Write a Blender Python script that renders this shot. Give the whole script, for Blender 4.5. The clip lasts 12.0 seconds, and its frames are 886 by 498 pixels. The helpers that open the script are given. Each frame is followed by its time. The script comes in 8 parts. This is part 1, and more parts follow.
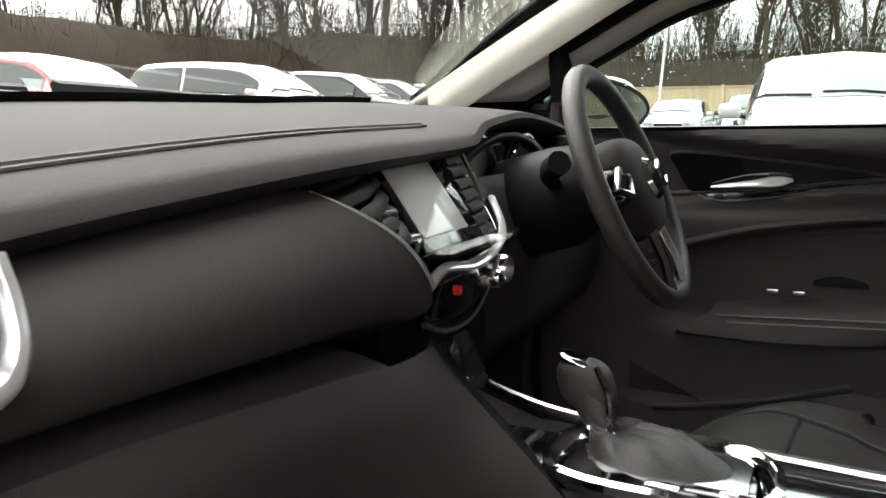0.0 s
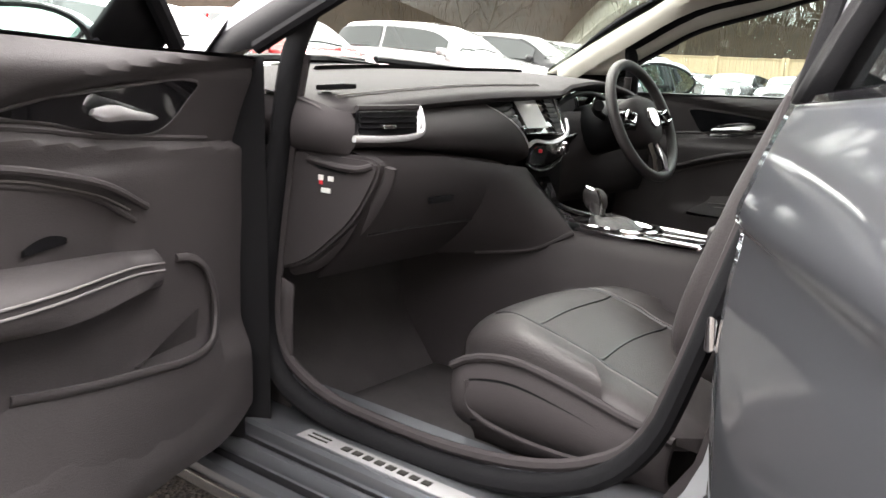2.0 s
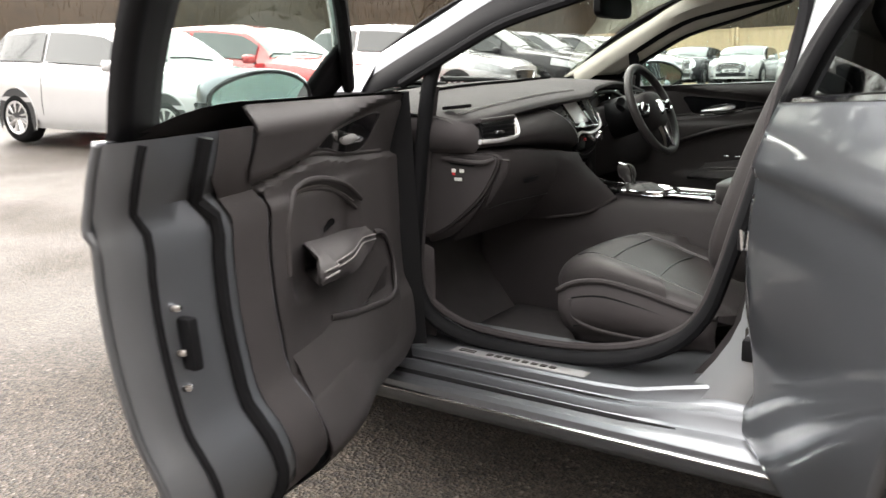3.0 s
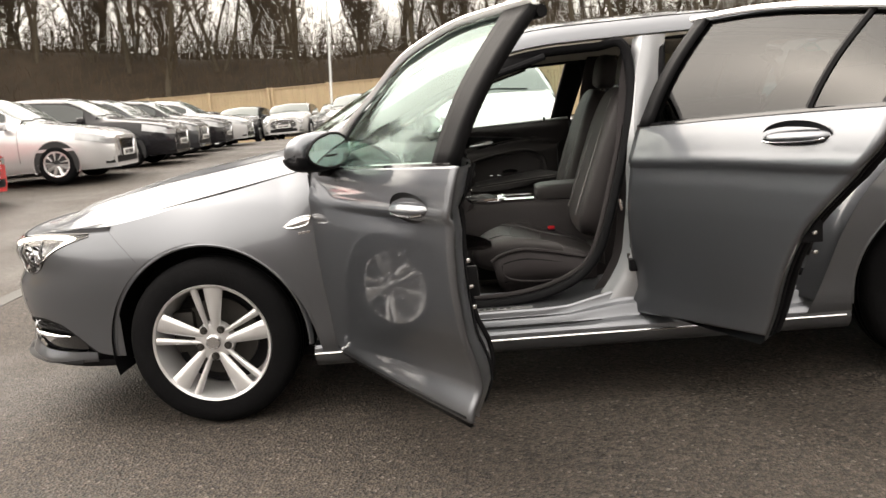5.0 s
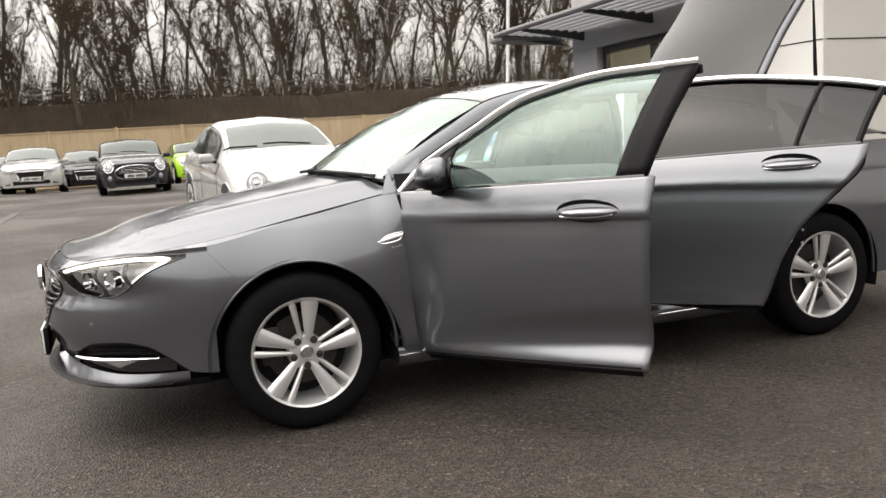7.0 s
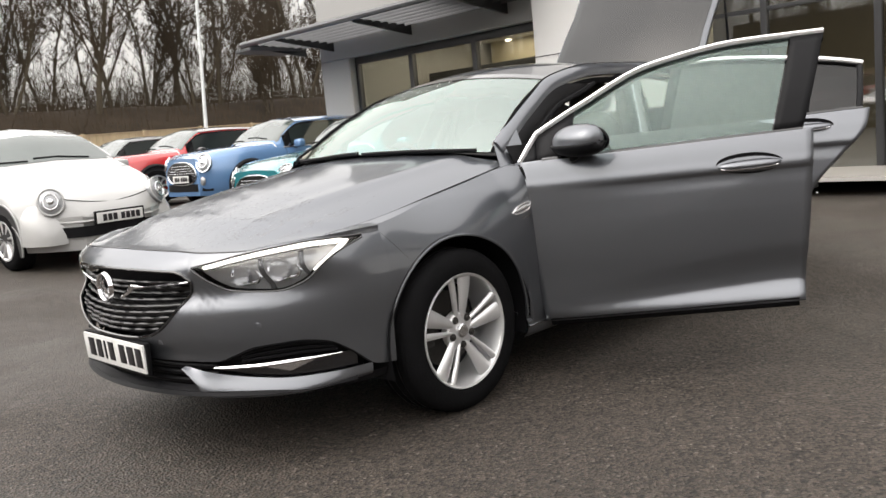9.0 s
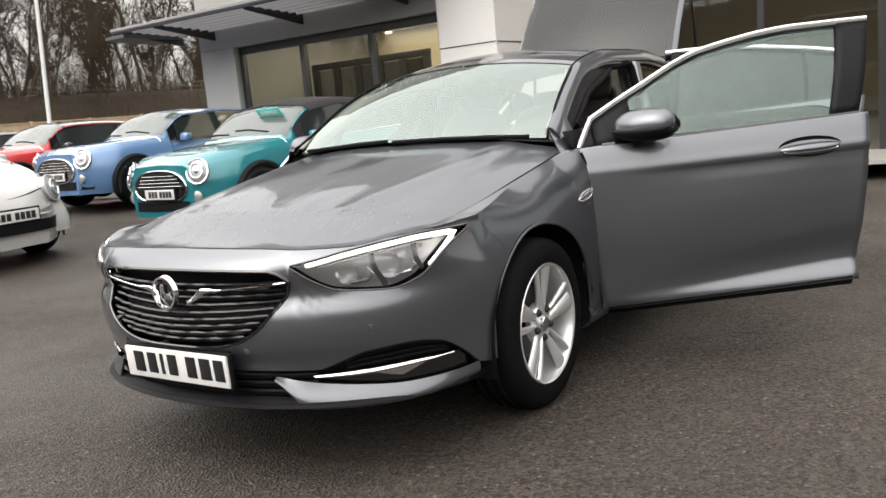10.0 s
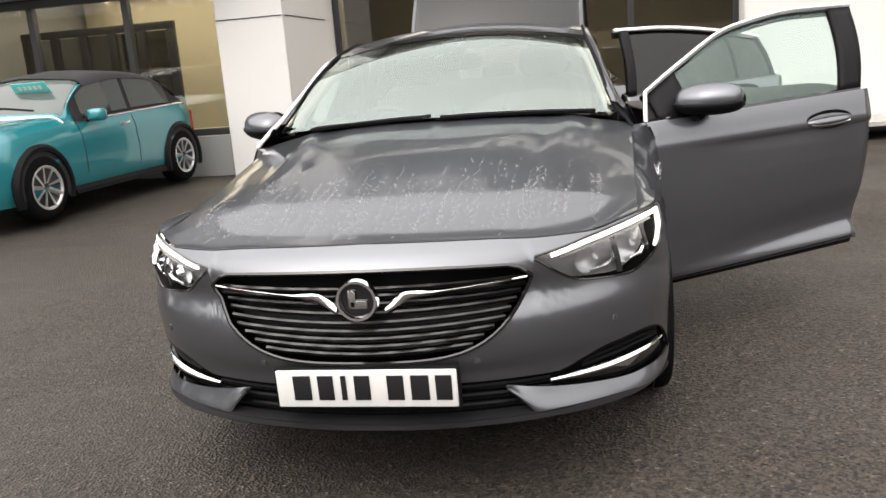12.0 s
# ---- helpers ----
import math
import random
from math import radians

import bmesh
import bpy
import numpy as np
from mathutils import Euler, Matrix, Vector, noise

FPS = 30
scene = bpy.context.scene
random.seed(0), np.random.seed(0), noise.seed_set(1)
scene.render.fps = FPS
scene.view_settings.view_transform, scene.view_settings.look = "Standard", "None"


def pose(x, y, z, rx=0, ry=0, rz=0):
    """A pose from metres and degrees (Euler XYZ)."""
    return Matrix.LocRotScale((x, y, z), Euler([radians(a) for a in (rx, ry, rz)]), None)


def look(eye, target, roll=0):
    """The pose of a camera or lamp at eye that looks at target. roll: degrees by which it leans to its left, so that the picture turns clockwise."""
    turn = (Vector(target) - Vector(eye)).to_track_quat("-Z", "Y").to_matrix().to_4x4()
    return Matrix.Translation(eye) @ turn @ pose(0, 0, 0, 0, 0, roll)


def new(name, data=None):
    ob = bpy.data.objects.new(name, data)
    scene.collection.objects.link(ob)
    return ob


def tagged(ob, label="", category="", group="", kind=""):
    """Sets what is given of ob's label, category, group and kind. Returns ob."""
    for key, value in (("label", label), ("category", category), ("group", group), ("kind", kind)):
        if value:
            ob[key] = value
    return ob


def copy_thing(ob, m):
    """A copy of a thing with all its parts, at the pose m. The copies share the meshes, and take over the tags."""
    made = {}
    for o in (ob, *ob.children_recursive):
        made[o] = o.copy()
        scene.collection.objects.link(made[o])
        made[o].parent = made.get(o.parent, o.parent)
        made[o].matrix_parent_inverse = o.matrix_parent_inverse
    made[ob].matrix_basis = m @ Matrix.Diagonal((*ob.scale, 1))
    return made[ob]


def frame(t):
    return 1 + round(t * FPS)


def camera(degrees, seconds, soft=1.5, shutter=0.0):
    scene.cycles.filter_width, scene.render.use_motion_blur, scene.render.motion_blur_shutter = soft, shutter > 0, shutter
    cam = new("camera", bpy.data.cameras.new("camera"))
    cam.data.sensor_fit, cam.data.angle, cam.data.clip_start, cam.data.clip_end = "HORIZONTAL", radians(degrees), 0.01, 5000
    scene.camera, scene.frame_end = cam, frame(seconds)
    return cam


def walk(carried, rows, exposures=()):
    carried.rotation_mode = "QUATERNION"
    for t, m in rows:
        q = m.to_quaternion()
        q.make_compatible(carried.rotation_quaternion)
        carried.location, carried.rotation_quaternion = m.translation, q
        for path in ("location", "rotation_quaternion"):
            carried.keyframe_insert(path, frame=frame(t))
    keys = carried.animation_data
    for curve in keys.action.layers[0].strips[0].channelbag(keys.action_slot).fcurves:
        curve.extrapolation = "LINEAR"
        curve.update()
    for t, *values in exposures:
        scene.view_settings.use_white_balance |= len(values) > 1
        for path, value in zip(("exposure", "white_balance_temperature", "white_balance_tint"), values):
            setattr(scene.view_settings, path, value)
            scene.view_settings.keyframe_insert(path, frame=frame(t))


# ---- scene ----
cam = camera(56.3, 12.0, shutter=0.2)
PATH = [
    (0, (1.235, -0.763, 1.028), (0.391, 1.031, 0.722), 0.2),
    (0.5, (1.392, -0.969, 1.018), (0.485, 0.789, 0.677), 0.8),
    (1, (1.547, -1.22, 1.033), (0.597, 0.511, 0.668), 0.4),
    (1.5, (1.728, -1.519, 1.030), (0.712, 0.173, 0.667), 1.3),
    (2, (1.952, -1.802, 1.034), (0.772, -0.232, 0.624), 3.1),
    (2.5, (2.064, -2.074, 1.079), (0.857, -0.529, 0.660), 0.5),
    (2.7, (2.124, -2.256, 1.093), (0.928, -0.707, 0.659), -0.4),
    (4.3, (1.562, -3.621, 1.144), (1.151, -1.695, 0.794), -5.7),
    (4.5, (1.502, -3.673, 1.162), (1.134, -1.742, 0.789), -6.0),
    (5, (1.108, -3.973, 1.181), (0.996, -2.007, 0.832), -5.2),
    (5.5, (0.695, -4.216, 1.198), (0.786, -2.244, 0.879), -5.0),
    (6, (0.237, -4.32, 1.202), (0.497, -2.359, 0.907), -4.1),
    (6.5, (-0.208, -4.384, 1.185), (0.266, -2.461, 0.907), -3.9),
    (6.7, (-0.383, -4.358, 1.191), (0.189, -2.461, 0.922), -3.8),
    (8.3, (-1.849, -3.653, 1.14), (-0.658, -2.067, 0.88), -3.9),
    (8.5, (-2.003, -3.507, 1.125), (-0.742, -1.975, 0.877), -4.5),
    (9, (-2.358, -3.166, 1.131), (-0.956, -1.766, 0.856), -5.3),
    (9.5, (-2.594, -2.779, 1.151), (-1.085, -1.501, 0.849), -5.7),
    (10, (-2.8, -2.329, 1.171), (-1.163, -1.224, 0.851), -5.4),
    (10.5, (-2.952, -1.913, 1.192), (-1.21, -0.993, 0.852), -5.5),
    (11, (-3.001, -1.472, 1.246), (-1.183, -0.734, 0.86), -6.3),
    (11.5, (-3.103, -1.039, 1.269), (-1.228, -0.478, 0.856), -5.3),
    (12, (-3.152, -0.667, 1.271), (-1.235, -0.289, 0.842), -4.6),
]
walk(cam, [(t, look(e, g, r)) for t, e, g, r in PATH],
     [(0, 1.0, 7100, 14), (0.5, 1.85, 7050, 17), (1, 2.0, 7000, 19), (1.5, 1.62, 7050, 16), (2, 1.55, 7150, 14), (2.7, 1.2, 7200, 11), (4.3, 0.3, 7600, 11), (5.5, -0.1, 7800, 12), (6.7, -0.38, 7450, 11), (8.5, -0.47, 7100, 11), (12, -0.43, 7150, 12)])

# world: overcast daylight
world = bpy.data.worlds.new("overcast_sky")
scene.world = world
world.use_nodes = True
wn = world.node_tree.nodes
sky = wn.new("ShaderNodeTexSky")
sky.sky_type, sky.sun_disc = "NISHITA", False
sky.sun_elevation, sky.sun_rotation = radians(48), radians(-60)
sky.air_density, sky.dust_density, sky.ozone_density = 0.9, 0.6, 0.6
pale = wn.new("ShaderNodeHueSaturation")
pale.inputs["Saturation"].default_value = 0.12
world.node_tree.links.new(sky.outputs[0], pale.inputs["Color"])
where = wn.new("ShaderNodeTexCoord")
axes = wn.new("ShaderNodeSeparateXYZ")
rise = wn.new("ShaderNodeMapRange")
rise.inputs["From Min"].default_value, rise.inputs["From Max"].default_value = 0.0, 1.0
rise.inputs["To Min"].default_value, rise.inputs["To Max"].default_value = 1.12, 12.2
grade = wn.new("ShaderNodeVectorMath")
grade.operation = "SCALE"
world.node_tree.links.new(where.outputs["Generated"], axes.inputs[0])
world.node_tree.links.new(axes.outputs["Z"], rise.inputs["Value"])
world.node_tree.links.new(pale.outputs[0], grade.inputs[0])
world.node_tree.links.new(rise.outputs[0], grade.inputs["Scale"])
world.node_tree.links.new(grade.outputs[0], wn["Background"].inputs[0])
wn["Background"].inputs[1].default_value = 0.15
sun = new("sun", bpy.data.lights.new("sun", "SUN"))
sun.data.energy, sun.data.angle, sun.data.color = 0.6, radians(90), (1, 0.97, 0.93)
sun.matrix_world = look((0, 0, 30), (12, 10, 0))


# ---- materials ----
def material(name, color, rough=0.5, metal=0.0, coat=0.0, vary=0.12, scale=6.0, bump=0.0, bump_scale=60.0, spec=0.5, fine=0.0, stretch=(1, 1, 1), glow=0.0):
    m = bpy.data.materials.new(name)
    m.use_nodes = True
    nt = m.node_tree
    b = nt.nodes["Principled BSDF"]
    b.inputs["Roughness"].default_value, b.inputs["Metallic"].default_value = rough, metal
    b.inputs["Specular IOR Level"].default_value = spec
    b.inputs["Coat Weight"].default_value, b.inputs["Coat Roughness"].default_value = coat, 0.04
    co = nt.nodes.new("ShaderNodeTexCoord")
    mp = nt.nodes.new("ShaderNodeMapping")
    mp.inputs["Scale"].default_value = stretch
    nt.links.new(co.outputs["Object"], mp.inputs[0])
    n1 = nt.nodes.new("ShaderNodeTexNoise")
    n1.inputs["Scale"].default_value, n1.inputs["Detail"].default_value = scale, 6
    nt.links.new(mp.outputs[0], n1.inputs["Vector"])
    mx = nt.nodes.new("ShaderNodeMix")
    mx.data_type = "RGBA"
    lo, hi = [max(0, c * (1 - vary)) for c in color], [min(1, c * (1 + vary)) for c in color]
    mx.inputs["A"].default_value, mx.inputs["B"].default_value = (*lo, 1), (*hi, 1)
    nt.links.new(n1.outputs["Fac"], mx.inputs["Factor"])
    out = mx.outputs["Result"]
    n2 = nt.nodes.new("ShaderNodeTexNoise")
    n2.inputs["Scale"].default_value, n2.inputs["Detail"].default_value = bump_scale, 3
    nt.links.new(mp.outputs[0], n2.inputs["Vector"])
    if fine:
        mf = nt.nodes.new("ShaderNodeMix")
        mf.data_type, mf.blend_type = "RGBA", "OVERLAY"
        mf.inputs["Factor"].default_value = fine
        nt.links.new(out, mf.inputs["A"])
        nt.links.new(n2.outputs["Color"], mf.inputs["B"])
        out = mf.outputs["Result"]
    nt.links.new(out, b.inputs["Base Color"])
    if bump:
        bp = nt.nodes.new("ShaderNodeBump")
        bp.inputs["Strength"].default_value, bp.inputs["Distance"].default_value = bump, 0.01
        nt.links.new(n2.outputs["Fac"], bp.inputs["Height"])
        nt.links.new(bp.outputs[0], b.inputs["Normal"])
    if glow:
        b.inputs["Emission Color"].default_value, b.inputs["Emission Strength"].default_value = (*color, 1), glow
    return m


def glass(name, color, opacity, rough=0.02, gloss=0.05, power=5.0):
    """A thin pane: clear for the part that passes, tinted, with a mirror's gloss on it."""
    m = bpy.data.materials.new(name)
    m.use_nodes = True
    nt = m.node_tree
    out = nt.nodes["Material Output"]
    nt.nodes.remove(nt.nodes["Principled BSDF"])
    clear = nt.nodes.new("ShaderNodeBsdfTransparent")
    clear.inputs[0].default_value = (*[c * (1 - opacity) for c in color], 1)
    shine = nt.nodes.new("ShaderNodeBsdfGlossy")
    shine.inputs["Roughness"].default_value = rough
    lw = nt.nodes.new("ShaderNodeLayerWeight")
    lw.inputs[0].default_value = 0.5
    pw = nt.nodes.new("ShaderNodeMath")
    pw.operation = "POWER"
    pw.inputs[1].default_value = power
    fr = nt.nodes.new("ShaderNodeMapRange")
    fr.inputs["To Min"].default_value, fr.inputs["To Max"].default_value = gloss, 1.0
    nt.links.new(lw.outputs["Facing"], pw.inputs[0])
    nt.links.new(pw.outputs[0], fr.inputs["Value"])
    mix = nt.nodes.new("ShaderNodeMixShader")
    nt.links.new(fr.outputs[0], mix.inputs[0])
    nt.links.new(clear.outputs[0], mix.inputs[1])
    nt.links.new(shine.outputs[0], mix.inputs[2])
    nt.links.new(mix.outputs[0], out.inputs[0])
    return m


PAINT = material("grey_metallic_paint", (0.126, 0.133, 0.147), 0.33, 0.80, 1.0, 0.05, 3.0, 0.0, 900.0)


def wet_paint():
    """The same paint with rain drops and dried streaks on its lacquer."""
    m = material("rain_streaked_grey_paint", (0.126, 0.133, 0.147), 0.33, 0.80, 1.0, 0.05, 3.0, 0.0, 900.0)
    nt = m.node_tree
    b = nt.nodes["Principled BSDF"]
    co = nt.nodes.new("ShaderNodeTexCoord")
    mp = nt.nodes.new("ShaderNodeMapping")
    mp.inputs["Scale"].default_value = (5, 34, 5)
    nt.links.new(co.outputs["Object"], mp.inputs[0])
    streak = nt.nodes.new("ShaderNodeTexNoise")
    streak.inputs["Scale"].default_value, streak.inputs["Detail"].default_value = 1.0, 4
    nt.links.new(mp.outputs[0], streak.inputs["Vector"])
    cut = nt.nodes.new("ShaderNodeMapRange")
    cut.inputs["From Min"].default_value, cut.inputs["From Max"].default_value = 0.50, 0.66
    cut.inputs["To Min"].default_value, cut.inputs["To Max"].default_value = 0.03, 0.20
    nt.links.new(streak.outputs["Fac"], cut.inputs["Value"])
    nt.links.new(cut.outputs[0], b.inputs["Coat Roughness"])
    drops = nt.nodes.new("ShaderNodeTexVoronoi")
    drops.inputs["Scale"].default_value = 120
    nt.links.new(co.outputs["Object"], drops.inputs["Vector"])
    dome = nt.nodes.new("ShaderNodeMapRange")
    dome.inputs["From Min"].default_value, dome.inputs["From Max"].default_value = 0.0, 0.32
    dome.inputs["To Min"].default_value, dome.inputs["To Max"].default_value = 1.0, 0.0
    nt.links.new(drops.outputs["Distance"], dome.inputs["Value"])
    some = nt.nodes.new("ShaderNodeMath")
    some.operation = "MULTIPLY"
    nt.links.new(dome.outputs[0], some.inputs[0])
    nt.links.new(cut.outputs[0], some.inputs[1])
    bp = nt.nodes.new("ShaderNodeBump")
    bp.inputs["Strength"].default_value, bp.inputs["Distance"].default_value = 0.1, 0.002
    nt.links.new(some.outputs[0], bp.inputs["Height"])
    nt.links.new(bp.outputs[0], b.inputs["Coat Normal"])
    return m


WETPAINT = wet_paint()
WETPAINT.node_tree.nodes["Principled BSDF"].inputs["Coat Weight"].default_value = 0.8
for m in (PAINT, WETPAINT):
    m.node_tree.nodes["Principled BSDF"].inputs["Coat IOR"].default_value = 1.52
    m.node_tree.nodes["Principled BSDF"].inputs["Specular Tint"].default_value = (0.38, 0.40, 0.43, 1)
JAMB = material("dull_grey_jamb_paint", (0.14, 0.148, 0.162), 0.36, 0.75, 0.5, 0.08, 5.0, 0.0, 900.0)
JAMB.node_tree.nodes["Principled BSDF"].inputs["Coat Roughness"].default_value = 0.3
# body paint on the door pillar, lightened to hold its sky reflection
SKYLITPILLAR = material("skylit_grey_paint", (0.30, 0.31, 0.325), 0.34, 0.6, 0.5, 0.06, 5.0, 0.0, 900.0)
BLACK = material("black_plastic", (0.007, 0.007, 0.008), 0.5, 0, 0, 0.2, 9, 0.06, 300, 0.10)
GLOSSB = material("gloss_black", (0.006, 0.006, 0.007), 0.08, 0, 0.6, 0.1)
SATINB = material("satin_black", (0.007, 0.007, 0.008), 0.28, 0, 0.12, 0.1, spec=0.4)
RUBBER = material("rubber", (0.007, 0.007, 0.008), 0.65, 0, 0, 0.25, 12, 0.1, 180, 0.08)
TYRE = material("tyre_rubber", (0.007, 0.007, 0.0075), 0.8, 0, 0, 0.35, 14, 0.25, 90, 0.03)
CHROME = material("chrome", (0.78, 0.78, 0.8), 0.07, 1.0, 0, 0.03)
# chrome made half diffuse and near white, its bright reflection put into the colour
BRIGHT = material("bright_chrome", (0.86, 0.86, 0.87), 0.16, 0.55, 0.6, 0.03)
BRUSHED = material("brushed_steel", (0.34, 0.34, 0.345), 0.5, 0.5, 0, 0.1, 30, 0.05, 200)
SATIN = material("satin_chrome", (0.62, 0.62, 0.63), 0.24, 1.0, 0, 0.04)
ALLOY = material("silver_alloy", (0.62, 0.62, 0.625), 0.28, 0.6, 0.5, 0.05)
DARKMETAL = material("dark_metal", (0.05, 0.047, 0.044), 0.5, 0.7, 0, 0.3, 14, 0.15)
GLASS = glass("clear_glass", (0.93, 0.98, 0.96), 0.12)
GREENGLASS = glass("green_tint_glass", (0.82, 0.97, 0.93), 0.14, 0.02, 0.095, 4.8)
SCREENGLASS = glass("windscreen_glass", (0.86, 0.92, 0.89), 0.06, 0.02, 0.27, 4.2)
for m, tint in ((GREENGLASS, (0.62, 0.76, 0.71, 1)), (SCREENGLASS, (0.70, 0.80, 0.76, 1))):
    [n for n in m.node_tree.nodes if n.type == "BSDF_GLOSSY"][0].inputs["Color"].default_value = tint
PRIVACY = glass("privacy_glass", (0.5, 0.56, 0.56), 0.92, 0.02, 0.04, 5.6)
TAILGLASS = glass("tailgate_glass", (0.5, 0.56, 0.56), 0.88, 0.03, 0.05, 5.0)
LAMPGLASS = glass("lamp_glass", (0.97, 0.98, 0.99), 0.05, 0.02, 0.03, 7.0)
WHITEP = material("plate_white", (0.64, 0.64, 0.63), 0.35, 0, 0.3, 0.03)
INK = material("black_ink", (0.01, 0.01, 0.012), 0.4, 0, 0, 0.1)
LED = material("running_light", (1.0, 0.97, 0.92), 0.3, glow=3.2)
TRIM = material("dark_dash_plastic", (0.035, 0.031, 0.0325), 0.72, 0, 0, 0.14, 8, 0.16, 520, 0.14)
LEATHER = material("black_leather", (0.034, 0.030, 0.031), 0.5, 0, 0, 0.15, 10, 0.16, 260, 0.35)
CARPET = material("black_carpet", (0.045, 0.041, 0.042), 0.95, 0, 0, 0.3, 14, 0.4, 420)
BEIGE = material("pale_headliner", (0.46, 0.435, 0.385), 0.9, 0, 0, 0.06, 12, 0.15, 500)
LINING = material("charcoal_door_trim", (0.036, 0.032, 0.033), 0.55, 0, 0, 0.14, 9, 0.16, 420, 0.3)
STITCH = material("grey_thread", (0.16, 0.15, 0.15), 0.8)
# the display's grey is the sky's reflection put into its base colour
SCREEN = material("sky_toned_screen", (0.48, 0.49, 0.49), 0.14, 0, 0.4, 0.1)
RED = material("red_plastic", (0.55, 0.02, 0.03), 0.35, 0, 0, 0.1)
MIRROR = material("mirror_glass", (0.75, 0.85, 0.84), 0.02, 1.0, 0, 0.0)
WHITEMARK = material("white_label", (0.62, 0.62, 0.6), 0.5)


# ---- mesh helpers ----
def curve(*pts):
    """A smooth line through a few (t, value) stops."""
    xs, ys = [p[0] for p in pts], [p[1] for p in pts]
    n = len(xs)
    d = [(ys[i + 1] - ys[i]) / (xs[i + 1] - xs[i]) for i in range(n - 1)]
    m = [d[0]] + [0 if d[i - 1] * d[i] <= 0 else 2 * d[i - 1] * d[i] / (d[i - 1] + d[i]) for i in range(1, n - 1)] + [d[-1]]

    def at(t):
        if t <= xs[0]:
            return ys[0]
        if t >= xs[-1]:
            return ys[-1]
        i = max(j for j in range(n - 1) if xs[j] <= t)
        h = xs[i + 1] - xs[i]
        s = (t - xs[i]) / h
        return ((1 + 2 * s) * (1 - s) ** 2 * ys[i] + s * (1 - s) ** 2 * h * m[i] + s * s * (3 - 2 * s) * ys[i + 1] + s * s * (s - 1) * h * m[i + 1])
    return at


def surface(fn, us, vs, ring_u=False, ring_v=False):
    bm = bmesh.new()
    rows = [[bm.verts.new(fn(u, v)) for v in vs] for u in us]
    nu, nv = len(us), len(vs)
    for i in range(nu if ring_u else nu - 1):
        for j in range(nv if ring_v else nv - 1):
            a, b = rows[i], rows[(i + 1) % nu]
            try:
                bm.faces.new((a[j], b[j], b[(j + 1) % nv], a[(j + 1) % nv]))
            except ValueError:
                pass
    return bm


def flow(points, n=4):
    """A smooth line through a few points."""
    p = [Vector(q) for q in points]
    p = [2 * p[0] - p[1]] + p + [2 * p[-1] - p[-2]]
    out = []
    for i in range(1, len(p) - 2):
        a, b, c, d = p[i - 1:i + 3]
        for k in range(n):
            t = k / n
            out.append(0.5 * (2 * b + (c - a) * t + (2 * a - 5 * b + 4 * c - d) * t * t + (3 * b - a - 3 * c + d) * t ** 3))
    return out + [p[-2]]


def steps(a, b, n):
    return [a + (b - a) * i / n for i in range(n + 1)]


def join(*bms):
    out = bms[0]
    for other in bms[1:]:
        me = bpy.data.meshes.new("tmp")
        other.to_mesh(me)
        other.free()
        out.from_mesh(me)
        bpy.data.meshes.remove(me)
    return out


def block(sx, sy, sz, at=(0, 0, 0), bevel=0.01, seg=2, turn=None, taper=1.0):
    """A box with rounded edges; taper narrows its top."""
    bm = bmesh.new()
    bmesh.ops.create_cube(bm, size=1)
    for v in bm.verts:
        k = taper if v.co.z > 0 else 1
        v.co = Vector((v.co.x * sx * k, v.co.y * sy * k, v.co.z * sz))
    if bevel:
        bmesh.ops.bevel(bm, geom=bm.edges[:], offset=min(bevel, 0.49 * min(sx, sy, sz)), segments=seg, affect="EDGES", profile=0.6)
    m = Matrix.Translation(at) @ (turn if turn else Matrix())
    bm.transform(m)
    return bm


def rod(points, radius, n=8, cap=True, flat=1.0, closed=False):
    """A round bar along points; radius: one number, or one for each point."""
    bm = bmesh.new()
    pts = [Vector(p) for p in points]
    rings, up = [], None
    for i, p in enumerate(pts):
        a, b = pts[i - 1] if (i or closed) else p, pts[(i + 1) % len(pts)] if (i < len(pts) - 1 or closed) else p
        d = (b - a).normalized()
        if up is None:
            up = d.orthogonal().normalized()
        up = (up - d * up.dot(d)).normalized()
        side = d.cross(up)
        r = radius[i] if isinstance(radius, (list, tuple)) else radius
        rings.append([bm.verts.new(p + r * (math.cos(2 * math.pi * k / n) * up + flat * math.sin(2 * math.pi * k / n) * side)) for k in range(n)])
    for i in range(len(rings) if closed else len(rings) - 1):
        a, b = rings[i], rings[(i + 1) % len(rings)]
        for k in range(n):
            bm.faces.new((a[k], a[(k + 1) % n], b[(k + 1) % n], b[k]))
    if cap and not closed:
        bm.faces.new(rings[0][::-1])
        bm.faces.new(rings[-1])
    return bm


def lathe(profile, n=48, axis="y"):
    """A turned shape from (radius, along) stops round an axis."""
    def f(u, v):
        r, h = profile[v]
        c, s = math.cos(2 * math.pi * u / n) * r, math.sin(2 * math.pi * u / n) * r
        return Vector((c, h, s)) if axis == "y" else Vector((c, s, h)) if axis == "z" else Vector((h, c, s))
    bm = surface(f, range(n), range(len(profile)), ring_u=True)
    bmesh.ops.remove_doubles(bm, verts=bm.verts, dist=1e-5)
    return bm


